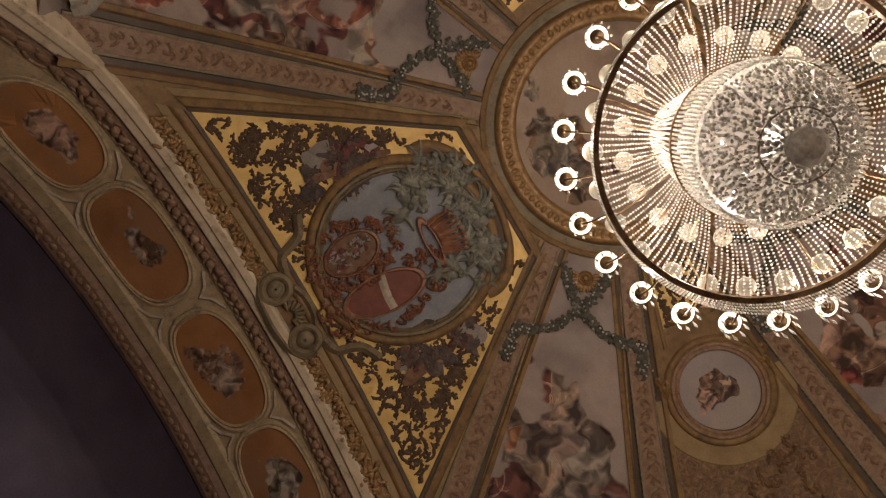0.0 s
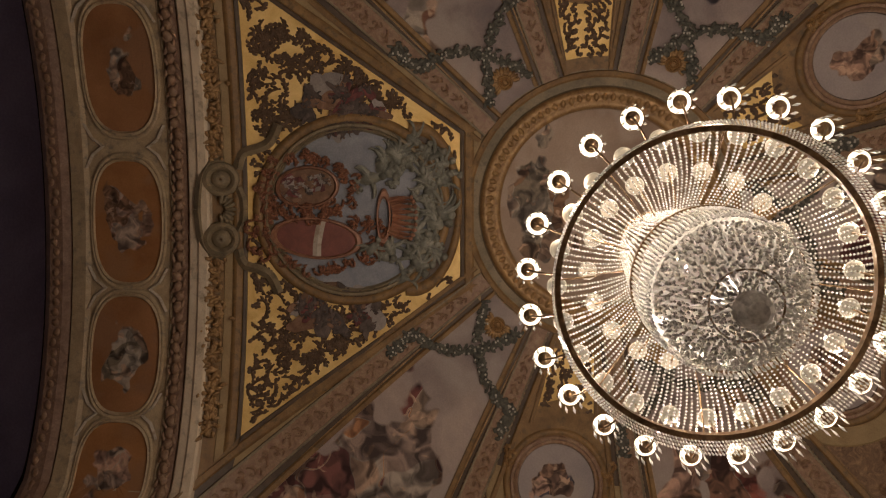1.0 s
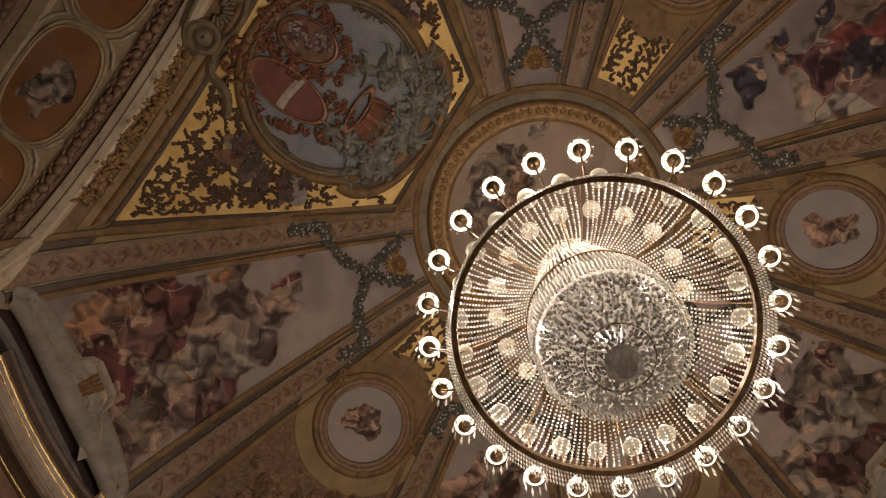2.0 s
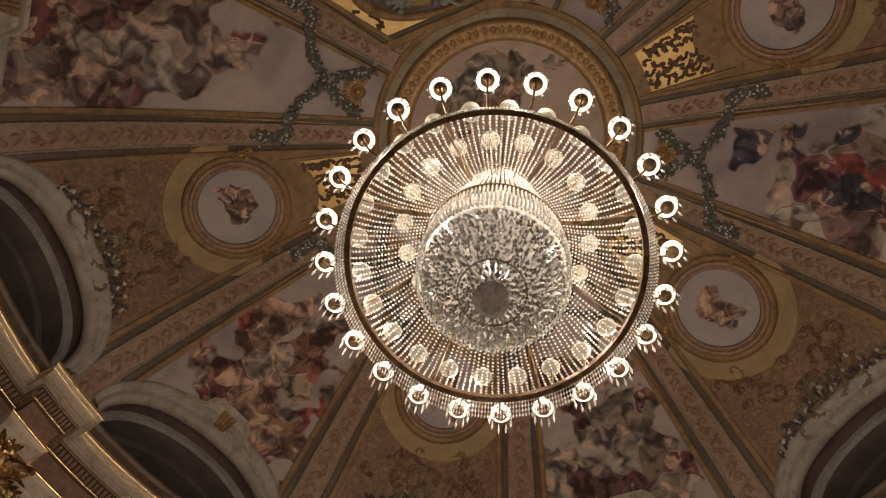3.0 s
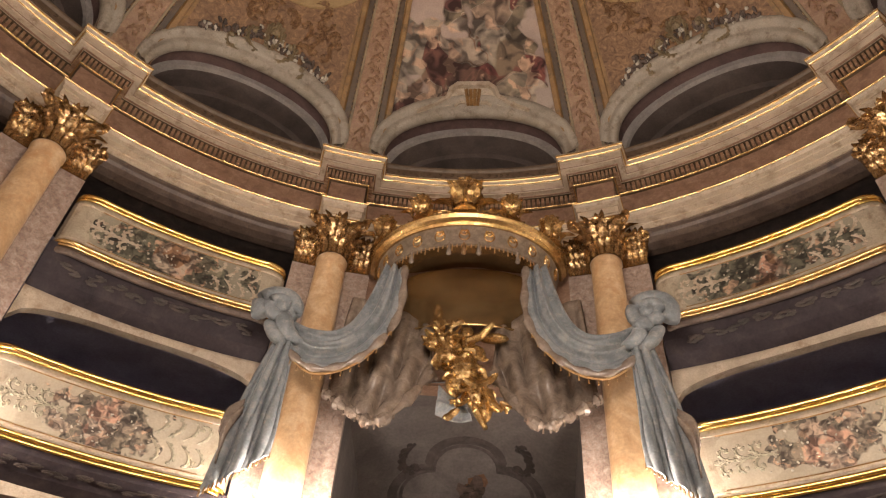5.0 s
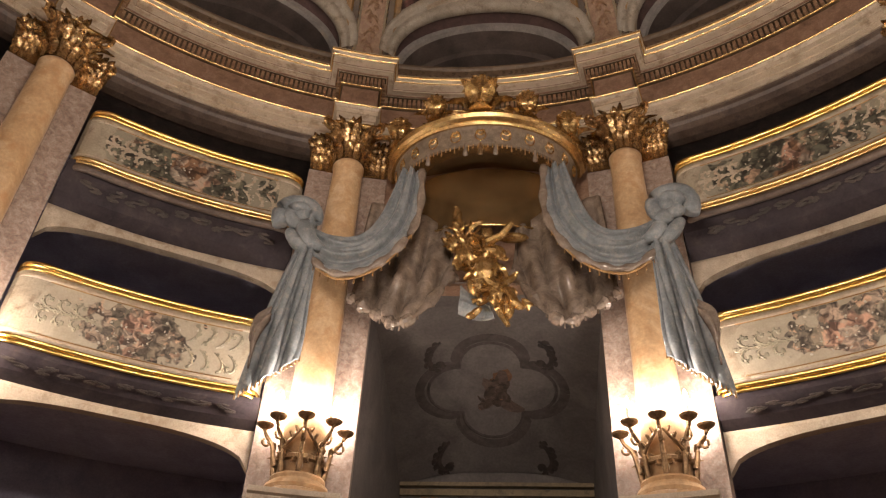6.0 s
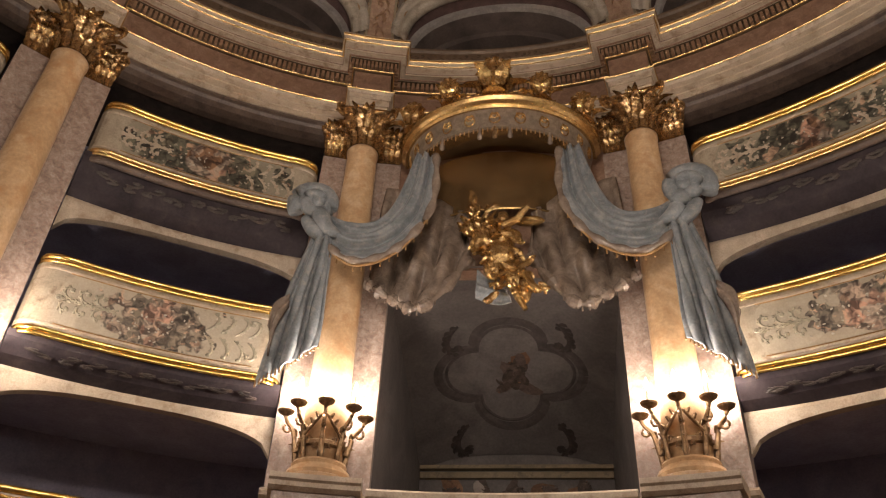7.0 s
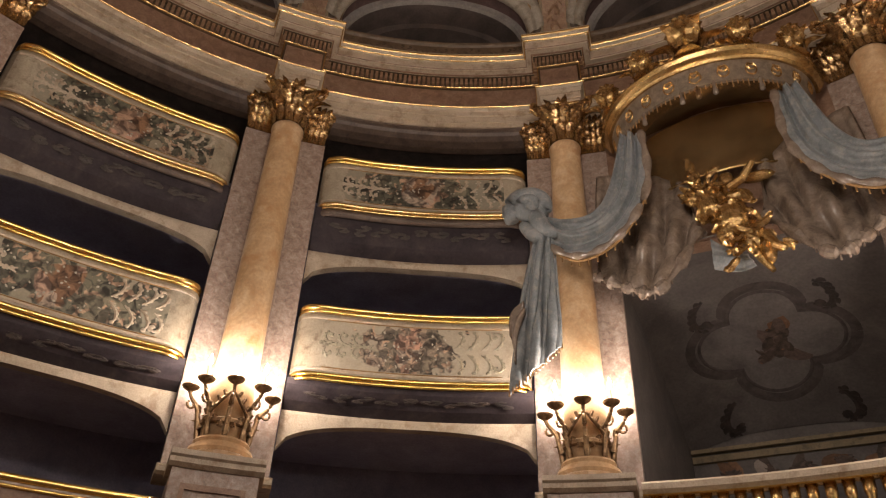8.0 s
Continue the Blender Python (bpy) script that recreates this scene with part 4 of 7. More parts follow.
def box_belly(a, b, z0, drop, tier, index):
    """The dark painted soffit under a box front, and the cream arched fascia below it."""
    a, b = a + 4.4, b - 4.4
    n = 30
    bm = bmesh.new()
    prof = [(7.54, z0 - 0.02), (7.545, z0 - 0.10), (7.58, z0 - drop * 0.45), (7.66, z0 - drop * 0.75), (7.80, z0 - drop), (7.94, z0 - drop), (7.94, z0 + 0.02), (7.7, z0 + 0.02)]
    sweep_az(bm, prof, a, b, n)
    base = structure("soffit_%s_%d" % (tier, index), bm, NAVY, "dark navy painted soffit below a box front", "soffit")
    bm = bmesh.new()
    sweep_az(bm, [(7.945, z0 - drop - 0.015), (9.7, z0 - drop - 0.015), (9.7, z0 - drop + 0.12), (7.945, z0 - drop + 0.12)], a - 2.9, b + 2.9, 20)
    structure("ceiling_%s_%d" % (tier, index), bm, LINING, "blue-grey plaster ceiling inside a box", "ceiling")
    bm = bmesh.new()
    rows = []
    for t in steps(-1, 1, n):
        az = (a + b) / 2 + (b - a) / 2 * t
        low = z0 - drop - 0.10 - 0.36 * max(0.0, 1 - math.sqrt(max(0.0, 1 - abs(t) ** 2.6)))
        rows.append([polar(az, 7.79, z0 - drop + 0.01), polar(az, 7.78, z0 - drop - 0.03), polar(az, 7.79, low), polar(az, 7.92, low), polar(az, 7.92, z0 - drop)])
    grid(bm, rows)
    part("fascia", bm, CREAM, base, "cream arched fascia board")
    rng = random.Random(1200 + index)
    bm = bmesh.new()
    mid, half = (a + b) / 2, radians(b - a) / 2 * 7.5

    def pm(x, q, lift=0.0):
        t = max(0.0, min(1.0, q))
        return polar(mid + math.degrees(x / 7.5), 7.545 + 0.12 * t * t - lift, z0 - 0.08 - drop * 0.70 * t)
    for i in range(18):
        foliage(bm, pm, -half + 0.3 + (2 * half - 0.6) * i / 17, 0.5, rng.uniform(-0.4, 0.4) + math.pi * (i % 2), 0.34, rng.choice((-4, 4)), 0.045, rng, lambda x, q: 0.1 < q < 0.9, 0.004, 0.008)
    part("scroll_painting", bm, BELLY, base, "faint grey painted scrolls")


bay = 0
for a, b in zip(COLUMNS, COLUMNS[1:]):
    bay += 1
    if a == -15.4:
        continue
    for tier, z0, z1, drop in (("upper", 7.84, 8.70, 0.60), ("lower", 5.30, 6.24, 0.34)):
        box_parapet(a, b, z0, z1, tier, 0 if bay in (1, 3, 7, 9) else 1)
        box_belly(a, b, z0, drop, tier, bay)
    # dark curved soffit of the top tier
    bm = bmesh.new()
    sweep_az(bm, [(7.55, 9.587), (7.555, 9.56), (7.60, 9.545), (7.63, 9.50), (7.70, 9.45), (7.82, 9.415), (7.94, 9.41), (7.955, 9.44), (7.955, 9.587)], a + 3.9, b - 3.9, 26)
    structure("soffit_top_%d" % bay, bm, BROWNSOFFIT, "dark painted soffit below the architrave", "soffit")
    # front of the lower gallery
    name = thing("gallery_front", "pink and cream gallery front with a gilded rail", "parapet", group="gallery fronts")
    bm = bmesh.new()
    sweep_az(bm, [(7.44, 2.7), (7.44, 3.60), (7.62, 3.60), (7.62, 2.7)], a + 3.7, b - 3.7, 26)
    part("panel", bm, FRIEZE, name)
    for zc, r in ((3.66, 0.04), (3.58, 0.02)):
        bm = bmesh.new()
        sweep_az(bm, [(7.43 - r * math.cos(q), zc + r * math.sin(q)) for q in [2 * math.pi * i / 8 for i in range(8)]], a + 3.7, b - 3.7, 26)
        part("rail", bm, BRIGHTGOLD, name, "bright gilded rail", True)
    for i in range(22):
        bm = bmesh.new()
        az = a + 4.2 + (b - a - 8.4) * (i + 0.5) / 22
        sweep_az(bm, [(7.415, 3.20), (7.415, 3.42), (7.44, 3.42), (7.44, 3.20)], az - 0.32, az + 0.32, 1)
        part("tile", bm, CREAM, name)
    bm = bmesh.new()
    sweep_az(bm, [(8.1, 3.2), (9.7, 3.2), (9.7, 3.3), (8.1, 3.3)], a + 1.3, b - 1.3, 12)
    structure("floor_gallery_%d" % bay, bm, BOUNCE_BOARDS, "unseen pale wooden floor that bounces candlelight into the gallery", "floor")

# dentils of the cornice
def dentils():
    base = bpy.data.objects["cornice"]

    def row(az0, az1, r, n):
        bm = bmesh.new()
        for i in range(n):
            az = az0 + (az1 - az0) * (i + 0.5) / n
            w = (az1 - az0) / n * 0.29
            sweep_az(bm, [(r, 10.45), (r, 10.573), (r + 0.07, 10.573), (r + 0.07, 10.45)], az - w, az + w, 1)
        tagged(part("dentil_row", bm, RIBBAND, base, "row of small brown dentils"), kind="stuff")
    h = math.degrees((HALF_BLOCK + 0.09) / RB)
    for a, b in list(zip(COLUMNS, COLUMNS[1:]))[1:-1]:
        row(a + h, b - h, RB - 0.085, 44)
    for c in COLUMNS[1:-1]:
        row(c - h, c + h, RB - AHEAD - 0.085, 12)
        for side in (-1, 1):
            bm = bmesh.new()
            for i in range(5):
                o = polar(c + side * (h - 0.12), RB - AHEAD + 0.02 + 0.068 * i)
                box(bm, (0, 0, 10.512), (0.06, 0.036, 0.122), Matrix.Translation(o) @ Matrix.Rotation(radians(-c), 4, "Z"))
            tagged(part("dentil_row", bm, RIBBAND, base, "row of small brown dentils"), kind="stuff")


dentils()

# ---- royal box, canopy, drapery, candelabra ----
BLUECLOTH = surface("blue_grey_cloth", [(0.25, (0.12, 0.135, 0.145)), (0.5, (0.205, 0.225, 0.24)), (0.75, (0.34, 0.35, 0.355))], 5, 45, 0.38, wear=(0.32, 0.315, 0.30))
SILVER = surface("silver_grey_lining", [(0.3, (0.13, 0.098, 0.076)), (0.6, (0.26, 0.205, 0.165)), (0.8, (0.44, 0.36, 0.29))], 5, 45, 0.22, spec=0.9)
PAINTEDWALL = surface("smoky_painted_plaster", [(0.3, (0.10, 0.086, 0.082)), (0.6, (0.16, 0.14, 0.132)), (0.8, (0.21, 0.185, 0.17))], 1.6, 25, 0.7)
BRONZE = surface("aged_bronze", [(0.3, (0.14, 0.085, 0.045)), (0.7, (0.34, 0.22, 0.12))], 12, 60, 0.4, metal=0.8)
WAX = surface("ivory_candle", [(0.3, (0.60, 0.52, 0.38)), (0.7, (0.75, 0.66, 0.50))], 8, 40, 0.5)


SMOKE = surface("smoke_dark_paint", [(0.3, (0.06, 0.05, 0.047)), (0.7, (0.12, 0.10, 0.092))], 5, 25, 0.7)
QUATREFOIL = surface("clouded_grey_paint", [(0.3, (0.12, 0.104, 0.10)), (0.6, (0.19, 0.167, 0.158)), (0.8, (0.25, 0.222, 0.205))], 2.2, 25, 0.7)


def glow(name, colour, strength):
    m, t, b = material(name)
    b.inputs["Base Color"].default_value = (0.9, 0.85, 0.75, 1)
    b.inputs["Emission Color"].default_value = (*colour, 1)
    b.inputs["Emission Strength"].default_value = strength
    return m


FLAME = glow("lit_candle_bulb", (1.0, 0.85, 0.62), 60.0)


def smooth_line(pts, n):
    """Points on a flowing line through pts."""
    pts = [Vector(p) for p in pts]
    out = []
    for i in range(n + 1):
        u = i / n * (len(pts) - 1)
        k = min(int(u), len(pts) - 2)
        t = u - k
        p0, p1, p2, p3 = pts[max(k - 1, 0)], pts[k], pts[k + 1], pts[min(k + 2, len(pts) - 1)]
        out.append(0.5 * ((2 * p1) + (p2 - p0) * t + (2 * p0 - 5 * p1 + 4 * p2 - p3) * t * t + (3 * p1 - p0 - 3 * p2 + p3) * t ** 3))
    return out


def cloth(bm, edge_a, edge_b, folds, depth, n=40, m=36, phase=0.0, side=1, sag=0.0):
    """A folded cloth between two edges of (az, z, r)."""
    A, B = smooth_line(edge_a, n), smooth_line(edge_b, n)
    rows = []
    for i in range(n + 1):
        row = []
        for j in range(m + 1):
            q = j / m
            p = A[i].lerp(B[i], q)
            u = i / n
            w = math.sin(folds * 2 * math.pi * q + phase + 1.3 * math.sin(3 * u + phase)) + 0.45 * math.sin(folds * 4.7 * math.pi * q + 2.1 * u + phase)
            edge = math.sin(math.pi * min(1, max(0, q))) ** 0.3
            r = p.z - depth * w * edge - 0.05 * math.sin(math.pi * q)
            row.append(polar(side * p.x, r, p.y - sag * math.sin(math.pi * u) * q))
        rows.append(row)
    grid(bm, rows)
    return A, B


def solid(ob, thickness):
    mod = ob.modifiers.new("thickness", "SOLIDIFY")
    mod.thickness = thickness
    return ob


def royal_box():
    half = 1.47
    bm = bmesh.new()
    rows = []
    for y, z in ((7.66, 7.25), (8.2, 7.2), (9.0, 7.0), (9.8, 6.7), (10.5, 6.35), (11.2, 5.95)):
        rows.append([Vector((x * half * 1.08, y, z - 0.28 * abs(x) ** 3)) for x in steps(-1, 1, 12)])
    grid(bm, rows)
    base = structure("ceiling_royal_box", bm, PAINTEDWALL, "smoky grey painted ceiling of the royal box", "ceiling", True)

    def cm(x, y, lift=0.0):
        ys = [(7.66, 7.25), (8.2, 7.2), (9.0, 7.0), (9.8, 6.7), (10.5, 6.35), (11.2, 5.95)]
        yy = 9.75 + y
        for (y0, z0), (y1, z1) in zip(ys, ys[1:]):
            if y0 <= yy <= y1:
                return Vector((x, yy, z0 + (z1 - z0) * (yy - y0) / (y1 - y0) - 0.28 * abs(x / half / 1.08) ** 3 - lift))
        return Vector((x, yy, 7.0 - lift))
    quat = []
    for i in range(64):
        a = 2 * math.pi * i / 64
        near = (a + math.pi / 4) % (math.pi / 2) - math.pi / 4
        q = 0.55 * math.cos(near) + math.sqrt(0.25 - (0.55 * math.sin(near)) ** 2)
        quat.append((q * 0.92 * math.cos(a), q * 0.80 * math.sin(a)))
    quat.append(quat[0])
    bm = bmesh.new()
    ribbon(bm, cm, quat, [0.06] * 65, 0.006, 0.012)
    ribbon(bm, cm, [(x * 1.14, y * 1.14) for x, y in quat], [0.14] * 65, 0.004, 0.010)
    part("quatrefoil_frame", bm, SMOKE, base, "dark moulded quatrefoil frame")
    bm = bmesh.new()
    vs = [bm.verts.new(cm(x, y, 0.008)) for x, y in quat[:-1]]
    c = bm.verts.new(cm(0, 0, 0.008))
    for i in range(64):
        bm.faces.new((vs[i], vs[(i + 1) % 64], c))
    part("quatrefoil_field", bm, QUATREFOIL, base, "grey clouded painted field")
    bm = bmesh.new()
    rng = random.Random(21)
    figure_group(bm, cm, 0, 0, 0.32, 0.16, 7, rng, (3, 3, 3), 0.012, 0.24)
    part("painting", bm, PALETTE, base)
    bm = bmesh.new()
    for s in (-1, 1):
        for y in (-0.9, 0.9):
            foliage(bm, cm, s * 0.7, y, 1.57 - s * 1.0, 0.8, s * 3.5, 0.07, rng, None, 0.008, 0.015)
    part("scroll_painting", bm, BELLY, base)
    for name, c0, s0 in (("west", (-1.62, 9.5, 5.4), (0.14, 3.9, 4.2)), ("east", (1.62, 9.5, 5.4), (0.14, 3.9, 4.2)), ("back", (0, 11.3, 5.0), (3.4, 0.14, 4.6))):
        bm = bmesh.new()
        box(bm, c0, s0)
        wall = structure("wall_royal_%s" % name, bm, PAINTEDWALL, "smoky grey painted wall of the royal box", "wall")
    bm = bmesh.new()
    for z, d, h in ((5.72, 0.10, 0.06), (5.60, 0.06, 0.10), (5.12, 0.05, 0.05)):
        box(bm, (0, 11.22 - d / 2, z), (3.08, d + 0.02, h))
    part("wall_cornice", bm, STONE, wall)
    bm = bmesh.new()

    def wm(x, z, lift=0.0):
        return Vector((x, 11.225 - lift, z))
    for x in (-1.0, -0.5, 0, 0.5, 1.0):
        figure_group(bm, wm, x, 5.36, 0.10, 0.08, 4, rng, (3, 3), 0.004, 0.12)
    part("painted_frieze", bm, PALETTE, wall)
    bm = bmesh.new()
    box(bm, (0, 9.6, 3.2), (3.1, 4.0, 0.1))
    structure("floor_royal_box", bm, FLOOR, "dark wooden floor of the royal box", "floor")
    # wall behind the canopy
    bm = bmesh.new()
    sweep_az(bm, [(7.70, 7.2), (7.70, 9.585), (7.94, 9.585), (7.94, 7.2)], -11.4, 11.4, 10)
    structure("wall_canopy", bm, FRIEZE, "brown marble wall behind the canopy", "wall")


def balustrade():
    base = thing("balustrade", "cream marble balustrade with gilded balusters before the royal box", "balustrade")
    bm = bmesh.new()
    sweep_az(bm, [(7.22, 3.93), (7.18, 3.97), (7.18, 4.03), (7.22, 4.06), (7.42, 4.06), (7.42, 3.93)], -11.2, 11.2, 14)
    part("handrail", bm, CREAM, base)
    bm = bmesh.new()
    sweep_az(bm, [(7.20, 3.905), (7.19, 3.915), (7.20, 3.927), (7.3, 3.927), (7.3, 3.905)], -11.2, 11.2, 14)
    part("gilded_edge", bm, BRIGHTGOLD, base)
    bm = bmesh.new()
    sweep_az(bm, [(7.20, 3.0), (7.20, 3.2), (7.42, 3.2), (7.42, 3.0)], -11.2, 11.2, 14)
    part("plinth", bm, CREAM, base)
    me = None
    for i in range(17):
        az = -10.2 + 20.4 * i / 16
        p = polar(az, 7.30)
        if me is None:
            bm = bmesh.new()
            lathe(bm, [(0.06, 3.2), (0.045, 3.24), (0.075, 3.42), (0.04, 3.62), (0.035, 3.72), (0.055, 3.80), (0.06, 3.905)], 10)
            me = mesh_of("baluster", bm, GOLD, True)
        ob = new("baluster", me)
        ob.parent = base
        ob.location = (p.x, p.y, 0)


BACKGOLD = surface("smooth_gilded_lining", [(0.3, (0.24, 0.145, 0.065)), (0.7, (0.46, 0.31, 0.15))], 3, 60, 0.22, metal=0.75, relief=0.1)
VALANCE = surface("grey_brown_brocade", [(0.3, (0.12, 0.09, 0.065)), (0.7, (0.27, 0.21, 0.155))], 12, 60, 0.5)


def canopy():
    cy = 7.42
    base = thing("canopy", "gilded half-round canopy with fringed valance and finials over the royal box", "canopy", (0, cy, 8.9))

    def at(a, off, z):
        """Along the half ellipse; a from -90 to 90 degrees, off outwards."""
        rx, ry = 1.36 + off, 1.13 + off
        return Vector((rx * math.sin(radians(a)), cy - ry * math.cos(radians(a)), z))
    angles = steps(-90, 90, 44)

    def run(profile, name, mat, label="", smooth=True, close=True):
        bm = bmesh.new()
        grid(bm, [[at(a, o, z) for o, z in profile] for a in angles], close=close)
        return part(name, bm, mat, base, label, smooth)
    run([(-0.05, 8.86), (0.00, 8.84), (0.025, 8.87), (0.015, 8.90), (0.06, 8.93), (0.09, 8.975), (0.07, 9.02), (0.02, 9.035), (0.03, 9.07), (-0.02, 9.10), (-0.2, 9.10), (-0.2, 8.86)], "cornice", GOLD, "gilded moulded rim", False)
    run([(-0.04, 8.86), (-0.08, 8.70), (-0.10, 8.58), (-0.14, 8.58), (-0.14, 8.86)], "valance", VALANCE, "grey-brown embroidered valance", False)
    bm = bmesh.new()
    grid(bm, [[at(a, o, 8.90 + 0.18 * (1 - q)) for a in angles] for q, o in ((1, -0.1), (0.6, -0.45), (0.3, -0.8), (0.0, -1.1))])
    part("ceiling", bm, BACKGOLD, base, "dull gilded underside")
    bm = bmesh.new()
    grid(bm, [[Vector((0.98 * math.sin(radians(a)), cy + 0.22 - 0.42 * math.cos(radians(a)), z)) for a in angles] for z in (7.86, 8.1, 8.6, 8.9)])
    part("backing", bm, BACKGOLD, base, "brown-gold curved backing")
    bm = bmesh.new()
    tube(bm, [Vector((1.0 * math.sin(radians(a)), cy + 0.22 - 0.44 * math.cos(radians(a)), 7.86)) for a in angles], 0.016, 6)
    part("lower_rim", bm, GOLD, base)
    rng = random.Random(5)
    # valance ornaments, tassels and fringe
    bm = bmesh.new()

    def vm(x, z, lift=0.0):
        return at(x, -0.09 + lift + (z - 8.58) * 0.12, z)
    for i in range(11):
        a = -75 + 15 * i
        g = lambda px, py, l=0.0, a=a: vm(a + px * 40, 8.71 + py, l)
        hoop(bm, g, [(0.09, 0.004), (0.08, 0.02), (0.065, 0.004)], 12)
        for s in (-1, 1):
            foliage(bm, g, 0.0, 0.0, 1.57 - s * 1.2, 0.16, s * 4, 0.02, rng, None, 0.006, 0.012)
    tagged(part("embroidery", bm, GOLD, base, "gilt scroll embroidery"), kind="stuff")
    bm = bmesh.new()
    for i in range(60):
        a = -86 + 172 * i / 59
        ln = 0.06 if i % 3 else 0.11
        tube(bm, [at(a, -0.11, 8.58), at(a, -0.11, 8.58 - ln)], [0.006, 0.010], 5)
    tagged(part("fringe", bm, GILTBROWN, base, "dull gilt hanging fringe"), kind="stuff")
    for a in (-9, 9, 0, -34, 34):
        bm = bmesh.new()
        p = at(a, -0.09, 0)
        lathe(bm, [(0.008, 8.60), (0.024, 8.56), (0.013, 8.52), (0.028, 8.46), (0.032, 8.39), (0.006, 8.37)], 10, (p.x, p.y, 0))
        part("tassel", bm, SILVER if a else BRONZE, base, "hanging tassel", True)
    # finials and scroll crest
    for a, big in ((-60, 1.5), (-27, 1.3), (0, 2.1), (27, 1.3), (60, 1.5)):
        bm = bmesh.new()
        p = at(a, 0.02, 0)
        k = big
        tip = 0.10 if a == 0 else 0.02
        lathe(bm, [(0.08 * k, 8.99), (0.05 * k, 9.08), (0.045 * k, 9.13), (0.085 * k, 9.18), (0.105 * k, 9.18 + 0.07 * k), (0.085 * k, 9.18 + 0.14 * k), (0.04 * k, 9.18 + 0.18 * k), (0.015, 9.18 + 0.20 * k + tip)], 14, (p.x, p.y, 0.06))
        for row in range(3):
            for i in range(9):
                q = 2 * math.pi * (i + 0.5 * (row % 2)) / 9
                o = Vector((math.cos(q), math.sin(q), 0))
                leaf(bm, p + o * (0.085, 0.095, 0.07)[row] * k + Vector((0, 0, 9.23 + 0.055 * k * row)), o, (0, 0, 1), 0.055 * k, 0.07 * k, 0.022 * k, 4)
        finial = part("finial", bm, GOLD, base, "gilded pine-cone finial")
        for i in range(6):
            q = 2 * math.pi * i / 6
            o = Vector((math.cos(q), math.sin(q), 0))
            bm = bmesh.new()
            leaf(bm, p + o * 0.08 * k + Vector((0, 0, 9.09)), o, (0, 0, 1), 0.08 * k, 0.10 * k, 0.14 * k)
            part("leaf", bm, GOLD, finial)
    bm = bmesh.new()
    for i in range(26):
        a = -84 + 168 * i / 25
        p = at(a, -0.08, 9.09)
        o = (at(a, 0.3, 9.15) - p).normalized()
        leaf(bm, p, o, (0, 0, 1), 0.12, 0.05 + (0.12 if i in (8, 9, 10, 15, 16, 17) else 0.03) * rng.random(), 0.06)
    tagged(part("crest", bm, GOLD, base, "gilded leaf cresting"), kind="stuff")


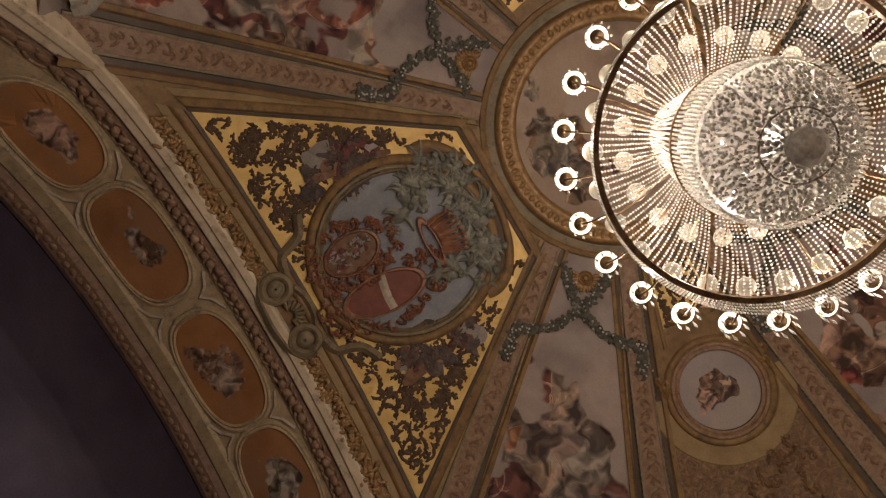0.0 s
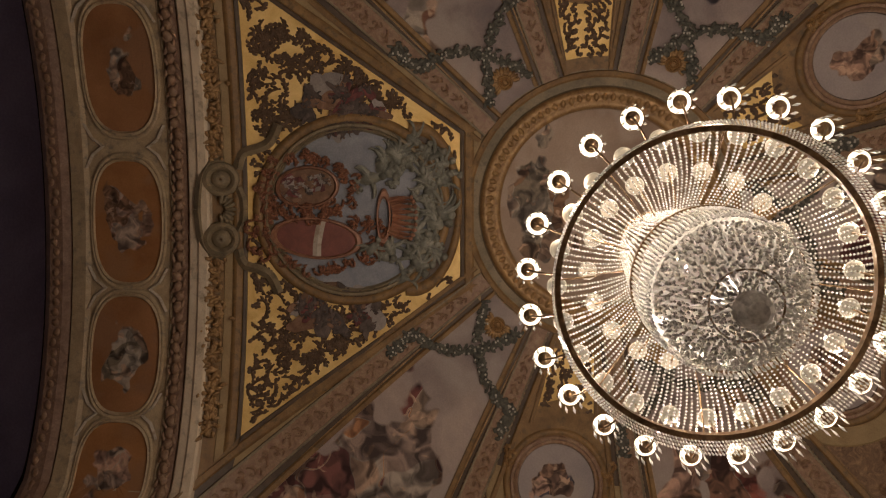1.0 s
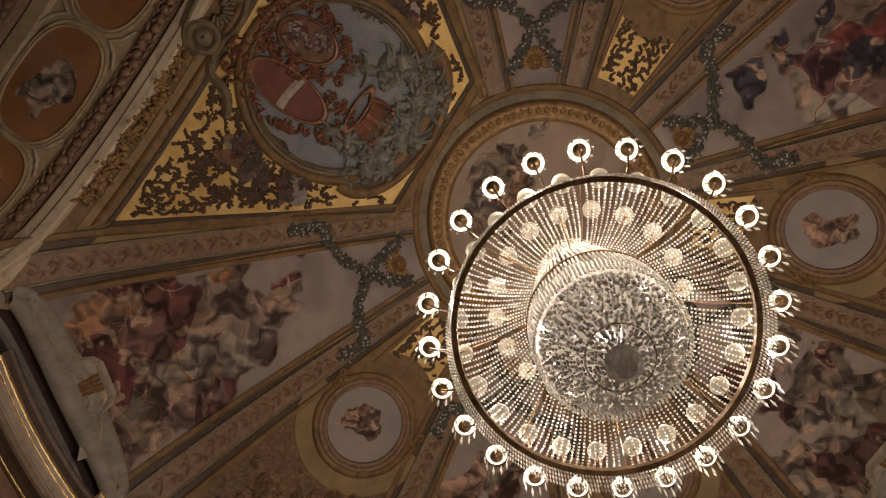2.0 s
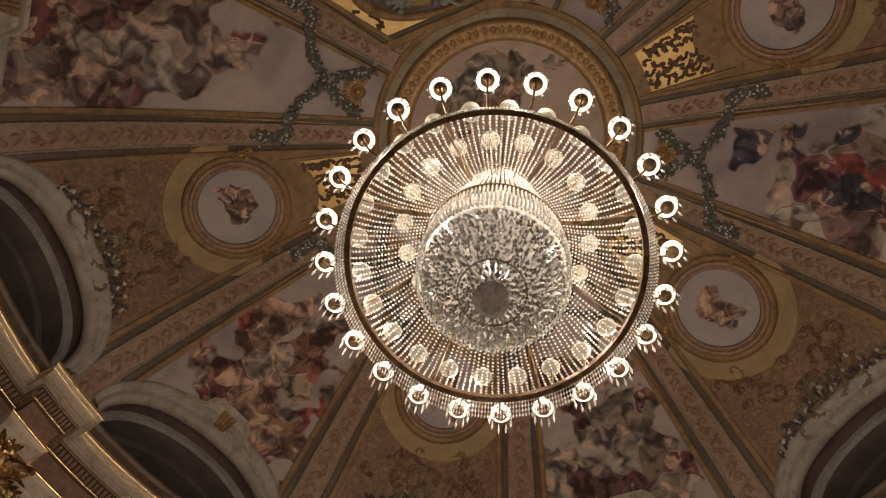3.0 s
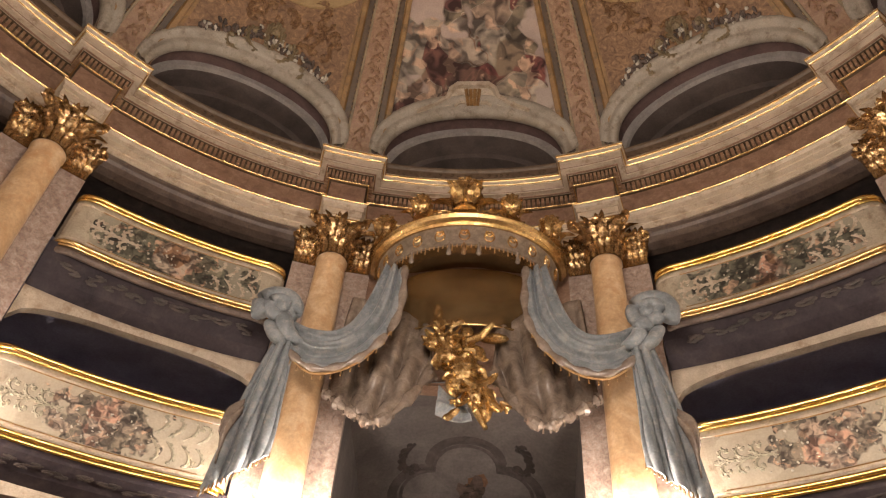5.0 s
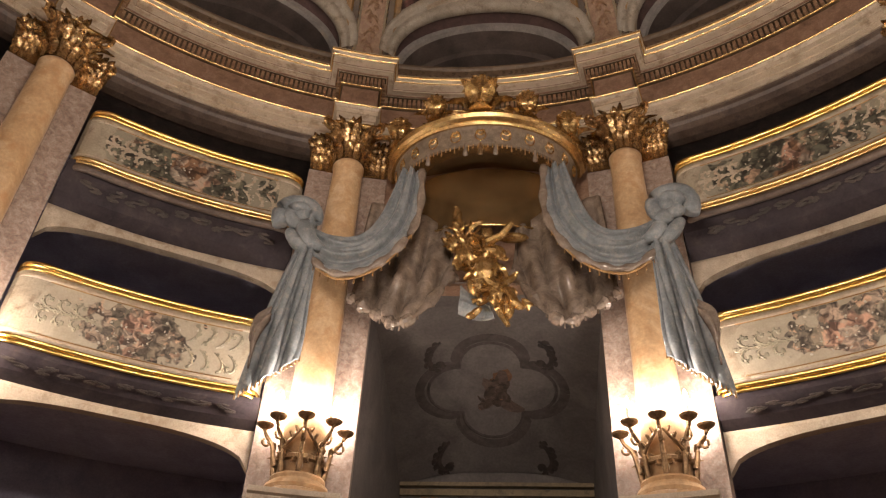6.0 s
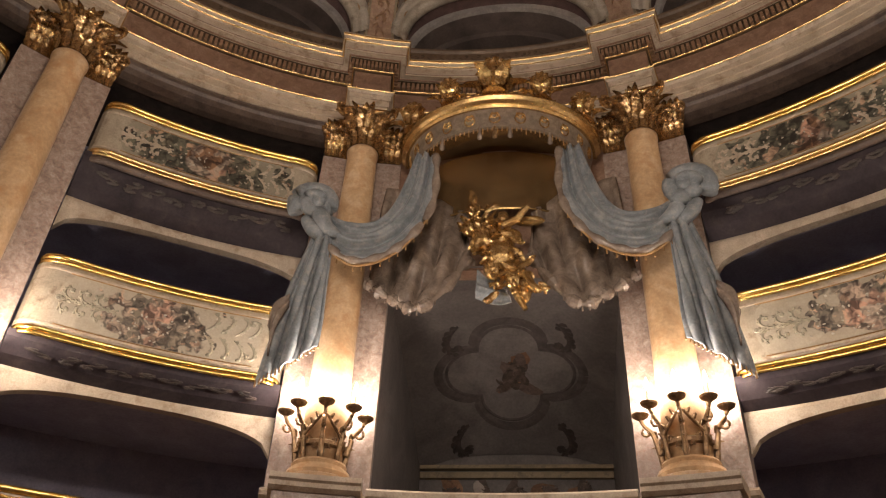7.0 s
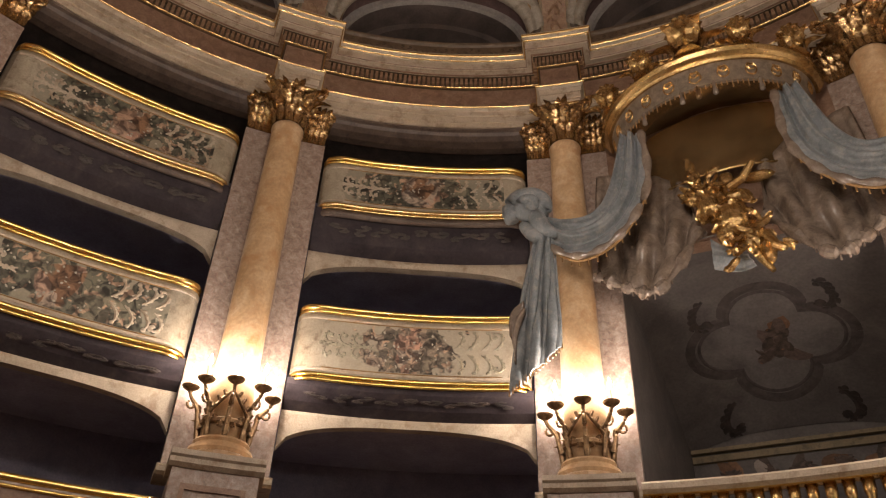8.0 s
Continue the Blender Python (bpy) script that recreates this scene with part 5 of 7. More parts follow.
def drapery(side):
    base = thing("drapery", "blue-grey stucco cloth swag with gilded fringe draped over a column", "drapery", group="royal drapery")
    bm = bmesh.new()
    A, B = cloth(bm, [(9.2, 8.62, 6.95), (11.0, 7.75, 6.92), (13.0, 7.36, 6.90), (16.0, 7.32, 6.92), (18.6, 7.50, 7.0)],
                 [(6.9, 8.50, 6.88), (7.0, 7.55, 6.80), (10.2, 6.86, 6.78), (14.6, 6.62, 6.82), (18.4, 7.00, 6.98)], 2.3, 0.045, side=side, phase=0.4)
    solid(part("swag", bm, BLUECLOTH, base, "blue-grey folded cloth", True), 0.03)
    bm = bmesh.new()
    tube(bm, [polar(side * p.x, p.z - 0.015, p.y + 0.03) for p in B], [0.05 + 0.014 * math.sin(i * 1.3) for i in range(len(B))], 8)
    part("hem", bm, SILVER, base, "pale turned hem of the swag", True)
    bm = bmesh.new()
    tube(bm, [polar(side * p.x, p.z - 0.02, p.y - 0.03) for p in B], 0.016, 6)
    for i, p in enumerate(B):
        if i % 2 == 0:
            tube(bm, [polar(side * p.x, p.z, p.y), polar(side * p.x, p.z, p.y - 0.10)], [0.006, 0.011], 5)
    part("gilded_trim", bm, GILTBROWN, base, "pale gilt trim and tassels")
    bm = bmesh.new()
    A, B = cloth(bm, [(18.9, 7.12, 6.98), (20.4, 6.3, 7.02), (21.2, 5.65, 7.06), (21.9, 5.02, 7.10)],
                 [(17.0, 7.10, 6.94), (16.9, 6.3, 6.98), (16.8, 5.9, 7.0), (16.9, 5.58, 7.02)], 2.6, 0.05, side=side, phase=1.1)
    solid(part("tail", bm, BLUECLOTH, base, "hanging blue-grey tail of cloth", True), 0.03)
    bm = bmesh.new()
    cloth(bm, [(20.4, 6.20, 7.0), (21.6, 6.05, 6.98), (21.9, 5.85, 6.98)], [(20.2, 6.0, 6.98), (21.0, 5.7, 6.96), (21.2, 5.35, 6.98)], 1.5, 0.03, 12, 10, side=side)
    solid(part("turned_corner", bm, SILVER, base, "pale turned-back corner", True), 0.02)
    bm = bmesh.new()
    for i in range(17):
        q = i / 16
        a = 21.9 + (16.9 - 21.9) * q
        z = 5.02 + (5.58 - 5.02) * q
        tube(bm, [polar(side * a, 7.0, z + 0.03), polar(side * a, 6.99, z - 0.05)], [0.007, 0.012], 5)
    part("gilded_fringe", bm, GILTBROWN, base, "gilded fringe")
    # knot of rolled cloth
    bm = bmesh.new()
    pts, rad = [], []
    for i in range(30):
        t = i / 29
        ang = -0.6 + t * 2.1 * 2 * math.pi * 0.72
        rr = 0.27 - 0.19 * t
        a = 19.4 + math.degrees(rr * math.cos(ang) / 7.0)
        pts.append(polar(side * a, 6.98 - 0.10 * t, 7.56 + rr * math.sin(ang)))
        rad.append(0.115 - 0.045 * t)
    tube(bm, pts, rad, 12)
    ball(bm, polar(side * 19.4, 6.94, 7.56), 0.13, (1, 0.7, 1), 14, 10)
    pts = smooth_line([(18.9, 7.42, 6.93), (18.2, 7.18, 6.88), (17.2, 7.08, 6.86), (16.2, 7.05, 6.88)], 10)
    tube(bm, [polar(side * p.x, p.z, p.y) for p in pts], [0.10, 0.12, 0.125, 0.12, 0.11, 0.10, 0.09, 0.08, 0.065, 0.05, 0.03], 10)
    pts = smooth_line([(20.3, 7.30, 6.95), (19.2, 7.10, 6.90), (18.0, 6.98, 6.90)], 8)
    tube(bm, [polar(side * p.x, p.z, p.y) for p in pts], [0.05, 0.07, 0.085, 0.09, 0.09, 0.085, 0.07, 0.055, 0.04], 10)
    part("knot", bm, BLUECLOTH, base, "rolled knot of blue-grey cloth", True)
    bm2 = bmesh.new()
    rows = []
    n, m = 44, 24
    A, B = smooth_line([(12.2, 8.35, 7.46), (9.0, 8.30, 7.40), (5.6, 8.05, 7.36), (3.4, 7.85, 7.34)], n), smooth_line([(13.2, 6.74, 7.40), (10.6, 6.42, 7.22), (7.4, 6.28, 7.14), (3.0, 7.08, 7.28)], n)
    for i in range(n + 1):
        u = i / n
        row = []
        for j in range(m + 1):
            q = j / m
            p = A[i].lerp(B[i], q)
            w = math.sin(2 * math.pi * (3.6 * u + 0.75 * q)) + 0.45 * math.sin(2 * math.pi * (7.1 * u - 0.6 * q) + 1)
            row.append(polar(side * p.x, p.z - (0.115 * w * (0.3 + 0.7 * q) + 0.05 * math.sin(2 * math.pi * (3.3 * q + 0.4 * u)) * math.sin(math.pi * u) * q) * (1 - q ** 6), p.y - 0.10 * math.sin(math.pi * q) * math.sin(math.pi * u)))
        rows.append(row)
    grid(bm2, rows)
    solid(part("lining", bm2, SILVER, base, "silver-grey folded lining", True), 0.025)
    bm = bmesh.new()
    tube(bm, [r[-1] for r in rows], [0.060 + 0.028 * math.sin(0.9 * i) + 0.012 * math.sin(2.3 * i) for i in range(len(rows))], 10)
    for i in range(0, n, 3):
        p = rows[i][-1]
        tube(bm, [p, p - Vector((0, 0, 0.10))], [0.006, 0.012], 5)
    part("lining_trim", bm, SILVER, base, "pale trim")


def gilded_group():
    """A gilded carved group as one plain mesh."""
    rng = random.Random(64)
    bm = bmesh.new()

    def w(x, z, r=7.12):
        return polar(x, r, z)
    for x, z, r, fl in ((-1.4, 7.30, 0.24, (0.9, 0.8, 1.25)), (0.2, 7.05, 0.26, (0.9, 0.8, 1.3)), (0.4, 7.62, 0.11, (1, 1, 1.15)), (1.6, 6.72, 0.20, (0.8, 0.8, 1.4)), (2.6, 6.50, 0.12, (0.8, 0.8, 1.8)),
                         (3.2, 7.55, 0.13, (1.8, 0.7, 0.6)), (-2.9, 7.48, 0.15, (1.0, 0.8, 1.0)), (1.0, 7.32, 0.16, (1.3, 0.8, 0.8)), (-0.5, 6.85, 0.17, (0.9, 0.8, 1.3))):
        ball(bm, w(x, z), r * 0.88, fl, 12, 8)
    tube(bm, [w(1.8, 6.75), w(2.9, 6.62, 6.98), w(3.4, 6.45, 6.95), w(4.2, 6.36, 6.95)], [0.075, 0.06, 0.05, 0.035], 8)
    tube(bm, [w(1.4, 6.6), w(2.0, 6.4), w(2.6, 6.22)], [0.08, 0.06, 0.03], 8)
    tube(bm, [w(0.6, 7.4, 6.98), w(2.0, 7.42, 6.9), w(3.2, 7.60, 6.88)], [0.06, 0.05, 0.04], 8)
    for i in range(120):
        t = rng.random()
        x = -2.6 + 5.0 * t + rng.gauss(0, 0.8)
        z = 7.55 - 1.0 * t + rng.gauss(0, 0.16)
        o = Vector((rng.gauss(0, 0.8), -1, rng.gauss(0, 0.5))).normalized()
        up = Vector((rng.gauss(0, 0.6), 0, rng.choice((-1, 1)) * rng.uniform(0.4, 1))).normalized()
        leaf(bm, w(x, z, 7.05 + rng.uniform(-0.08, 0.08)), o, up, rng.uniform(0.05, 0.11), rng.uniform(0.10, 0.24), rng.uniform(0.03, 0.10))
    ob = part("sculpture", bm, GOLD)
    tagged(ob, "gilded carved trophy group hung below the canopy", "sculpture")
    bm = bmesh.new()
    cloth(bm, [(-2.2, 6.95, 7.3), (-1.0, 6.75, 7.26), (0.5, 6.6, 7.26)], [(-2.4, 6.5, 7.28), (-0.2, 6.38, 7.22), (1.2, 6.42, 7.24)], 1.6, 0.04, 16, 14)
    ob = solid(part("cloth_end", bm, BLUECLOTH, None, "", True), 0.02)
    tagged(ob, "blue-grey end of cloth behind the gilded sculpture", "drapery")


def candelabrum():
    """A bronze crown of five candle arms clasped round the foot of a column; built for the column at azimuth 0."""
    c = polar(0, 7.42)
    base = thing("candelabrum", "aged bronze five-arm candelabrum with lit candles on a column foot", "candelabrum", group="candelabra on the columns")
    bm = bmesh.new()
    lathe(bm, [(0.255, 4.47), (0.285, 4.49), (0.285, 4.53), (0.255, 4.55)], 28, (c.x, c.y, 0), caps=False)
    part("band", bm, BRONZE, base)
    bm = bmesh.new()
    for i in range(24):
        a = 2 * math.pi * i / 24
        o = Vector((math.sin(a), -math.cos(a), 0))
        leaf(bm, c + o * 0.27 + Vector((0, 0, 4.50)), o, (0, 0, -1 if i % 2 else 1), 0.06, 0.07, 0.03)
    part("leaf_band", bm, BRONZE, base)
    for j, a in enumerate((-84, -42, 0, 42, 84)):
        o = Vector((math.sin(radians(a)), -math.cos(radians(a)), 0))
        s = Vector((o.y, -o.x, 0))
        arm_pts = smooth_line([c + o * 0.27 + Vector((0, 0, 4.34)), c + o * 0.30 + Vector((0, 0, 4.52)), c + o * 0.34 + s * 0.0 + Vector((0, 0, 4.68)), c + o * 0.42 + Vector((0, 0, 4.78)), c + o * 0.45 + Vector((0, 0, 4.86))], 12)
        bm = bmesh.new()
        tube(bm, arm_pts, [0.030, 0.033, 0.028, 0.031, 0.027, 0.026, 0.027, 0.024, 0.025, 0.023, 0.022, 0.022, 0.022], 7)
        spiral = [c + o * (0.40 + 0.055 * math.cos(q) * (1 - i / 14)) + Vector((0, 0, 4.70 + 0.055 * math.sin(q) * (1 - i / 14))) for i, q in enumerate([0.9 - 0.55 * i for i in range(11)])]
        tube(bm, spiral, 0.016, 5)
        for z in (4.45, 4.62):
            leaf(bm, c + o * 0.30 + Vector((0, 0, z)), o, (0, 0, 1), 0.055, 0.09, 0.05)
        arm = part("arm", bm, BRONZE, base)
        p = c + o * 0.45
        bm = bmesh.new()
        lathe(bm, [(0.014, 4.83), (0.03, 4.85), (0.085, 4.885), (0.098, 4.907), (0.092, 4.915), (0.03, 4.90)], 14, (p.x, p.y, 0))
        part("drip_pan", bm, BRONZE, arm)
        bm = bmesh.new()
        lathe(bm, [(0.022, 4.90), (0.018, 4.92), (0.018, 5.06), (0.012, 5.065)], 10, (p.x, p.y, 0))
        part("candle", bm, WAX, arm, "ivory candle")
        bm = bmesh.new()
        lathe(bm, [(0.006, 5.06), (0.022, 5.09), (0.024, 5.12), (0.012, 5.16), (0.001, 5.20)], 10, (p.x, p.y, 0))
        part("flame_bulb", bm, FLAME, arm, "lit flame-shaped bulb", True)
    bm = bmesh.new()

    def sm(x, z, lift=0.0):
        a = x / 0.3
        return c + Vector((math.sin(a), -math.cos(a), 0)) * (0.262 + lift) + Vector((0, 0, z))
    rng = random.Random(4)
    hoop(bm, lambda x, y, l=0.0: sm(x, 4.41 + y, l), [(1.0, 0.0), (0.8, 0.02), (0.6, 0.0)], 14, sx=0.045, sy=0.065)
    lobe(bm, sm, 0, 4.40, 0.022, 0.055, 0, 0.0, rng, 0, 8, 0.03)
    part("pendant", bm, CREAM, base, "small pale oval pendant")
    for side in (-1, 1):
        bm = bmesh.new()
        line = smooth_line([sm(side * 0.30, 4.50, 0.03), sm(side * 0.19, 4.60, 0.05), sm(side * 0.09, 4.71, 0.06), sm(side * 0.02, 4.80, 0.08)], 10)
        tube(bm, line, [0.020, 0.024, 0.019, 0.024, 0.018, 0.022, 0.018, 0.020, 0.016, 0.015, 0.012], 7)
        for q in (2, 4, 6, 8):
            leaf(bm, line[q], (side * 0.4, -1, 0.2), (side * 0.5, 0, 1), 0.04, 0.055, 0.03, 4)
        part("leaf_stem", bm, BRONZE, base, "leafy bronze stem rising to the middle arm")
    return base


royal_box()
balustrade()
canopy()
drapery(-1)
drapery(1)
gilded_group()
first_candelabrum = candelabrum()
first_candelabrum.matrix_basis = pose(0, 0, 0, 0, 0, -COLUMNS[1])
for az in COLUMNS[2:-1]:
    copy_thing(first_candelabrum, pose(0, 0, 0, 0, 0, -az))

# ---- chandelier ----
def crystal(name, rough=0.08, base=(0.92, 0.88, 0.80), trans=0.35, grain=35.0):
    m, t, b = material(name)
    p = coords_of(t)
    n = tex(t, "Noise", grain, p, Detail=5.0, Roughness=0.65)
    link(t, ramp(t, n.outputs["Fac"], [(0.36, tuple(c * 0.35 for c in base)), (0.62, base)]), b.inputs["Base Color"])
    b.inputs["Roughness"].default_value = rough
    b.inputs["Transmission Weight"].default_value = trans
    b.inputs["IOR"].default_value = 1.52
    return m


BEAD = crystal("bead_crystal", 0.10, (0.93, 0.90, 0.84), trans=0.25)
BOWL = crystal("bowl_crystal", 0.22, (0.88, 0.86, 0.82), trans=0.20)
UNDER = crystal("darker_cut_crystal", 0.18, (0.62, 0.58, 0.52), trans=0.30, grain=13.0)

# thin crystal also lets light through from behind
for m in (BOWL, BEAD, UNDER):
    t = m.node_tree
    b = t.nodes["Principled BSDF"]
    thin = t.nodes.new("ShaderNodeBsdfTranslucent")
    thin.inputs["Color"].default_value = (0.95, 0.91, 0.84, 1)
    mix = t.nodes.new("ShaderNodeMixShader")
    mix.inputs[0].default_value = 0.34 if m is BOWL else 0.30 if m is BEAD else 0.20
    link(t, b.outputs[0], mix.inputs[1])
    link(t, thin.outputs[0], mix.inputs[2])
    link(t, mix.outputs[0], t.nodes["Material Output"].inputs["Surface"])
# Dishes and plates emit by themselves, for bulb light coming through the glass.
FROST = glow("self_lit_dish_glass", (1.0, 0.86, 0.64), 1.7)
FAINT = glow("dim_self_lit_plate_glass", (1.0, 0.86, 0.66), 0.18)
FAINT.node_tree.nodes["Principled BSDF"].inputs["Base Color"].default_value = (0.16, 0.13, 0.09, 1)
BULB = glow("lit_bulb", (1.0, 0.85, 0.62), 20.0)


def drop(bm, p, ln, r, n=4):
    """A cut glass drop hanging from p."""
    x, y, z = p
    ring = [bm.verts.new((x + r * math.cos(2 * math.pi * i / n), y + r * math.sin(2 * math.pi * i / n), z - ln * 0.62)) for i in range(n)]
    a, b = bm.verts.new((x, y, z)), bm.verts.new((x, y, z - ln))
    for i in range(n):
        bm.faces.new((ring[i], ring[(i + 1) % n], a))
        bm.faces.new((ring[(i + 1) % n], ring[i], b))


def bead(bm, p, r):
    x, y, z = p
    ring = [bm.verts.new((x + r * dx, y + r * dy, z)) for dx, dy in ((1, 0), (0, 1), (-1, 0), (0, -1))]
    a, b = bm.verts.new((x, y, z + r)), bm.verts.new((x, y, z - r))
    for i in range(4):
        bm.faces.new((ring[i], ring[(i + 1) % 4], a))
        bm.faces.new((ring[(i + 1) % 4], ring[i], b))


def chandelier():
    base = thing("chandelier", "large lit crystal chandelier with bead strings hung from the vault", "chandelier", (LX, LY, 6.4))
    o = (LX, LY, 0)
    rng = random.Random(12)
    bm = bmesh.new()
    lathe(bm, [(0.950, 6.26), (0.985, 6.255), (0.992, 6.28), (0.985, 6.31), (0.950, 6.31), (0.950, 6.26)], 72, o, caps=False)
    part("main_ring", bm, BRONZE, base, "dark bronze main ring")
    bm = bmesh.new()
    lathe(bm, [(0.03, 6.7), (0.05, 7.0), (0.03, 7.4), (0.10, 8.2), (0.14, 8.3), (0.05, 8.4), (0.03, 9.0), (0.06, 9.1), (0.02, 9.2)], 14, o)
    part("stem", bm, BRONZE, base, "bronze stem", True)
    bm = bmesh.new()
    tube(bm, [(LX, LY, 9.15), (LX, LY, vault_z(LX, LY) + 0.1)], 0.022, 6)
    part("chain", bm, BRONZE, base, "hanging chain")
    bm = bmesh.new()
    lathe(bm, [(0.30, 8.10), (0.34, 8.12), (0.34, 8.20), (0.30, 8.22), (0.30, 8.10)], 32, o, caps=False)
    part("crown_ring", bm, BRONZE, base)
    for i in range(8):
        a = 2 * math.pi * i / 8
        bm = bmesh.new()
        d = Vector((math.cos(a), math.sin(a), 0))
        tube(bm, [Vector(o) + d * r + Vector((0, 0, z)) for r, z in ((0.97, 6.30), (0.72, 6.50), (0.50, 6.85), (0.32, 8.15))], 0.006, 5)
        part("strut", bm, BRONZE, base)
    # strings from the main ring in to the neck above the bowl
    bm = bmesh.new()
    n = 144
    for i in range(n):
        a = 2 * math.pi * (i + 0.12 * rng.random()) / n
        if i % 18 == 0:
            continue
        m = 25
        sag = rng.uniform(-0.02, 0.03)
        for j in range(m):
            t = j / (m - 1)
            r = 0.958 + (0.475 - 0.958) * t
            z = 6.33 + 0.42 * t ** 1.3 - (0.06 + sag) * math.sin(math.pi * t)
            bead(bm, (LX + r * math.cos(a), LY + r * math.sin(a), z), (0.0108 - 0.003 * t) * rng.uniform(0.9, 1.1))
    tagged(part("bead_string", bm, BEAD, base, "radiating strings of crystal beads"), kind="stuff")
    bm = bmesh.new()
    for i in range(84):
        a = 2 * math.pi * i / 84
        for j in range(20):
            t = j / 19
            r = 0.48 + (0.32 - 0.48) * t
            bead(bm, (LX + r * math.cos(a), LY + r * math.sin(a), 6.48 + 1.62 * t), 0.0115)
    tagged(part("neck_string", bm, BEAD, base, "bead strings rising to the crown"), kind="stuff")
    # curtain of drops below the main ring
    bm = bmesh.new()
    for i in range(300):
        a = 2 * math.pi * i / 300
        r = 0.990
        for q in range(5):
            drop(bm, (LX + (r + 0.004 * q) * math.cos(a), LY + (r + 0.004 * q) * math.sin(a), 6.36 - 0.058 * q), 0.066, 0.0088)
    tagged(part("ring_fringe", bm, BEAD, base, "curtain of crystal drops round the ring"), kind="stuff")
    # bowl: an upright band of strings over a basket of hanging drops
    prof = [(0.462, 6.42), (0.468, 6.25), (0.468, 6.08), (0.445, 5.98), (0.385, 5.87), (0.30, 5.77), (0.21, 5.70), (0.12, 5.65), (0.05, 5.63)]
    bm = bmesh.new()
    rows = []
    for k, (r, z) in enumerate(prof):
        m = 84
        rows.append([(LX + (r + rng.uniform(-0.012, 0.012) - 0.02) * math.cos(2 * math.pi * i / m), LY + (r + rng.uniform(-0.012, 0.012) - 0.02) * math.sin(2 * math.pi * i / m), z + rng.uniform(-0.012, 0.012) + 0.02) for i in range(m)])
    grid(bm, rows[:4], close=True)
    part("bowl", bm, BOWL, base, "pale crystal wall of the bowl")
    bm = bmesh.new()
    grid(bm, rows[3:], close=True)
    part("bowl_underside", bm, UNDER, base, "darker crystal underside of the bowl")
    bm = bmesh.new()
    for i in range(110):
        a = 2 * math.pi * i / 110
        for q in range(15):
            r = 0.482 - 0.006 * max(0, q - 10)
            bead(bm, (LX + r * math.cos(a), LY + r * math.sin(a), 6.42 - 0.027 * q), 0.0105)
        drop(bm, (LX + 0.468 * math.cos(a), LY + 0.468 * math.sin(a), 6.02), 0.13 + 0.02 * (i % 2), 0.013)
    tagged(part("bowl_curtain", bm, BEAD, base, "bead curtain round the bowl"), kind="stuff")
    clear, milky = bmesh.new(), bmesh.new()
    for k in range(24):
        q = 3.2 + (k / 23) * (len(prof) - 4.2)
        i0 = min(int(q), len(prof) - 2)
        r = prof[i0][0] + (prof[i0 + 1][0] - prof[i0][0]) * (q - i0)
        z = prof[i0][1] + (prof[i0 + 1][1] - prof[i0][1]) * (q - i0)
        m = max(8, int(r * 210))
        for i in range(m):
            a = 2 * math.pi * (i + rng.random() * 0.8) / m
            dark = rng.random() < 0.45
            drop(milky if dark else clear, (LX + r * math.cos(a), LY + r * math.sin(a), z + rng.uniform(-0.01, 0.02)), rng.uniform(0.035, 0.085), rng.uniform(0.008, 0.017), rng.choice((3, 4, 5)))
    tagged(part("drop_basket", clear, BEAD, base, "small clear crystal drops below the bowl"), kind="stuff")
    tagged(part("drop_basket", milky, BOWL, base, "small pale crystal drops below the bowl"), kind="stuff")
    bm = bmesh.new()
    lathe(bm, [(0.03, 5.64), (0.08, 5.62), (0.105, 5.57), (0.10, 5.51), (0.06, 5.46), (0.02, 5.45)], 12, o)
    part("finial", bm, BOWL, base, "round crystal end ball")
    bm = bmesh.new()
    lathe(bm, [(0.195, 5.655), (0.203, 5.655), (0.203, 5.664), (0.195, 5.664), (0.195, 5.655)], 40, o, caps=False)
    part("bowl_band", bm, BRONZE, base)
    bm = bmesh.new()
    lathe(bm, [(0.474, 6.42), (0.497, 6.42), (0.497, 6.45), (0.474, 6.45), (0.474, 6.42)], 48, o, caps=False)
    part("bowl_rim", bm, BRONZE, base, "dark bowl rim")
    # lamps
    dish_bm = bmesh.new()
    lathe(dish_bm, [(0.048, 0.0), (0.060, 0.006), (0.072, 0.026), (0.069, 0.030), (0.058, 0.016), (0.048, 0.008)], 20)
    dish = mesh_of("glass_dish", dish_bm, FROST, True)
    cup_bm = bmesh.new()
    lathe(cup_bm, [(0.004, -0.030), (0.018, -0.016), (0.046, -0.002), (0.046, 0.008), (0.01, 0.02)], 14)
    cup = mesh_of("lamp_cup", cup_bm, BRONZE)
    bulb_bm = bmesh.new()
    lathe(bulb_bm, [(0.014, 0.02), (0.014, 0.10), (0.024, 0.12), (0.020, 0.15), (0.002, 0.19)], 10)
    bulb = mesh_of("bulb", bulb_bm, BULB, True)
    fringe_bm = bmesh.new()
    for i in range(9):
        a = 2 * math.pi * i / 9
        drop(fringe_bm, (0.076 * math.cos(a), 0.076 * math.sin(a), 0.02), 0.16, 0.0105)
    fringe = mesh_of("drop_fringe", fringe_bm, BEAD)

    plate_bm = bmesh.new()
    lathe(plate_bm, [(0.024, 0.0), (0.044, 0.002), (0.062, 0.012), (0.068, 0.030), (0.062, 0.030), (0.04, 0.014), (0.024, 0.010)], 18)
    plate = mesh_of("glass_plate", plate_bm, FAINT, True)

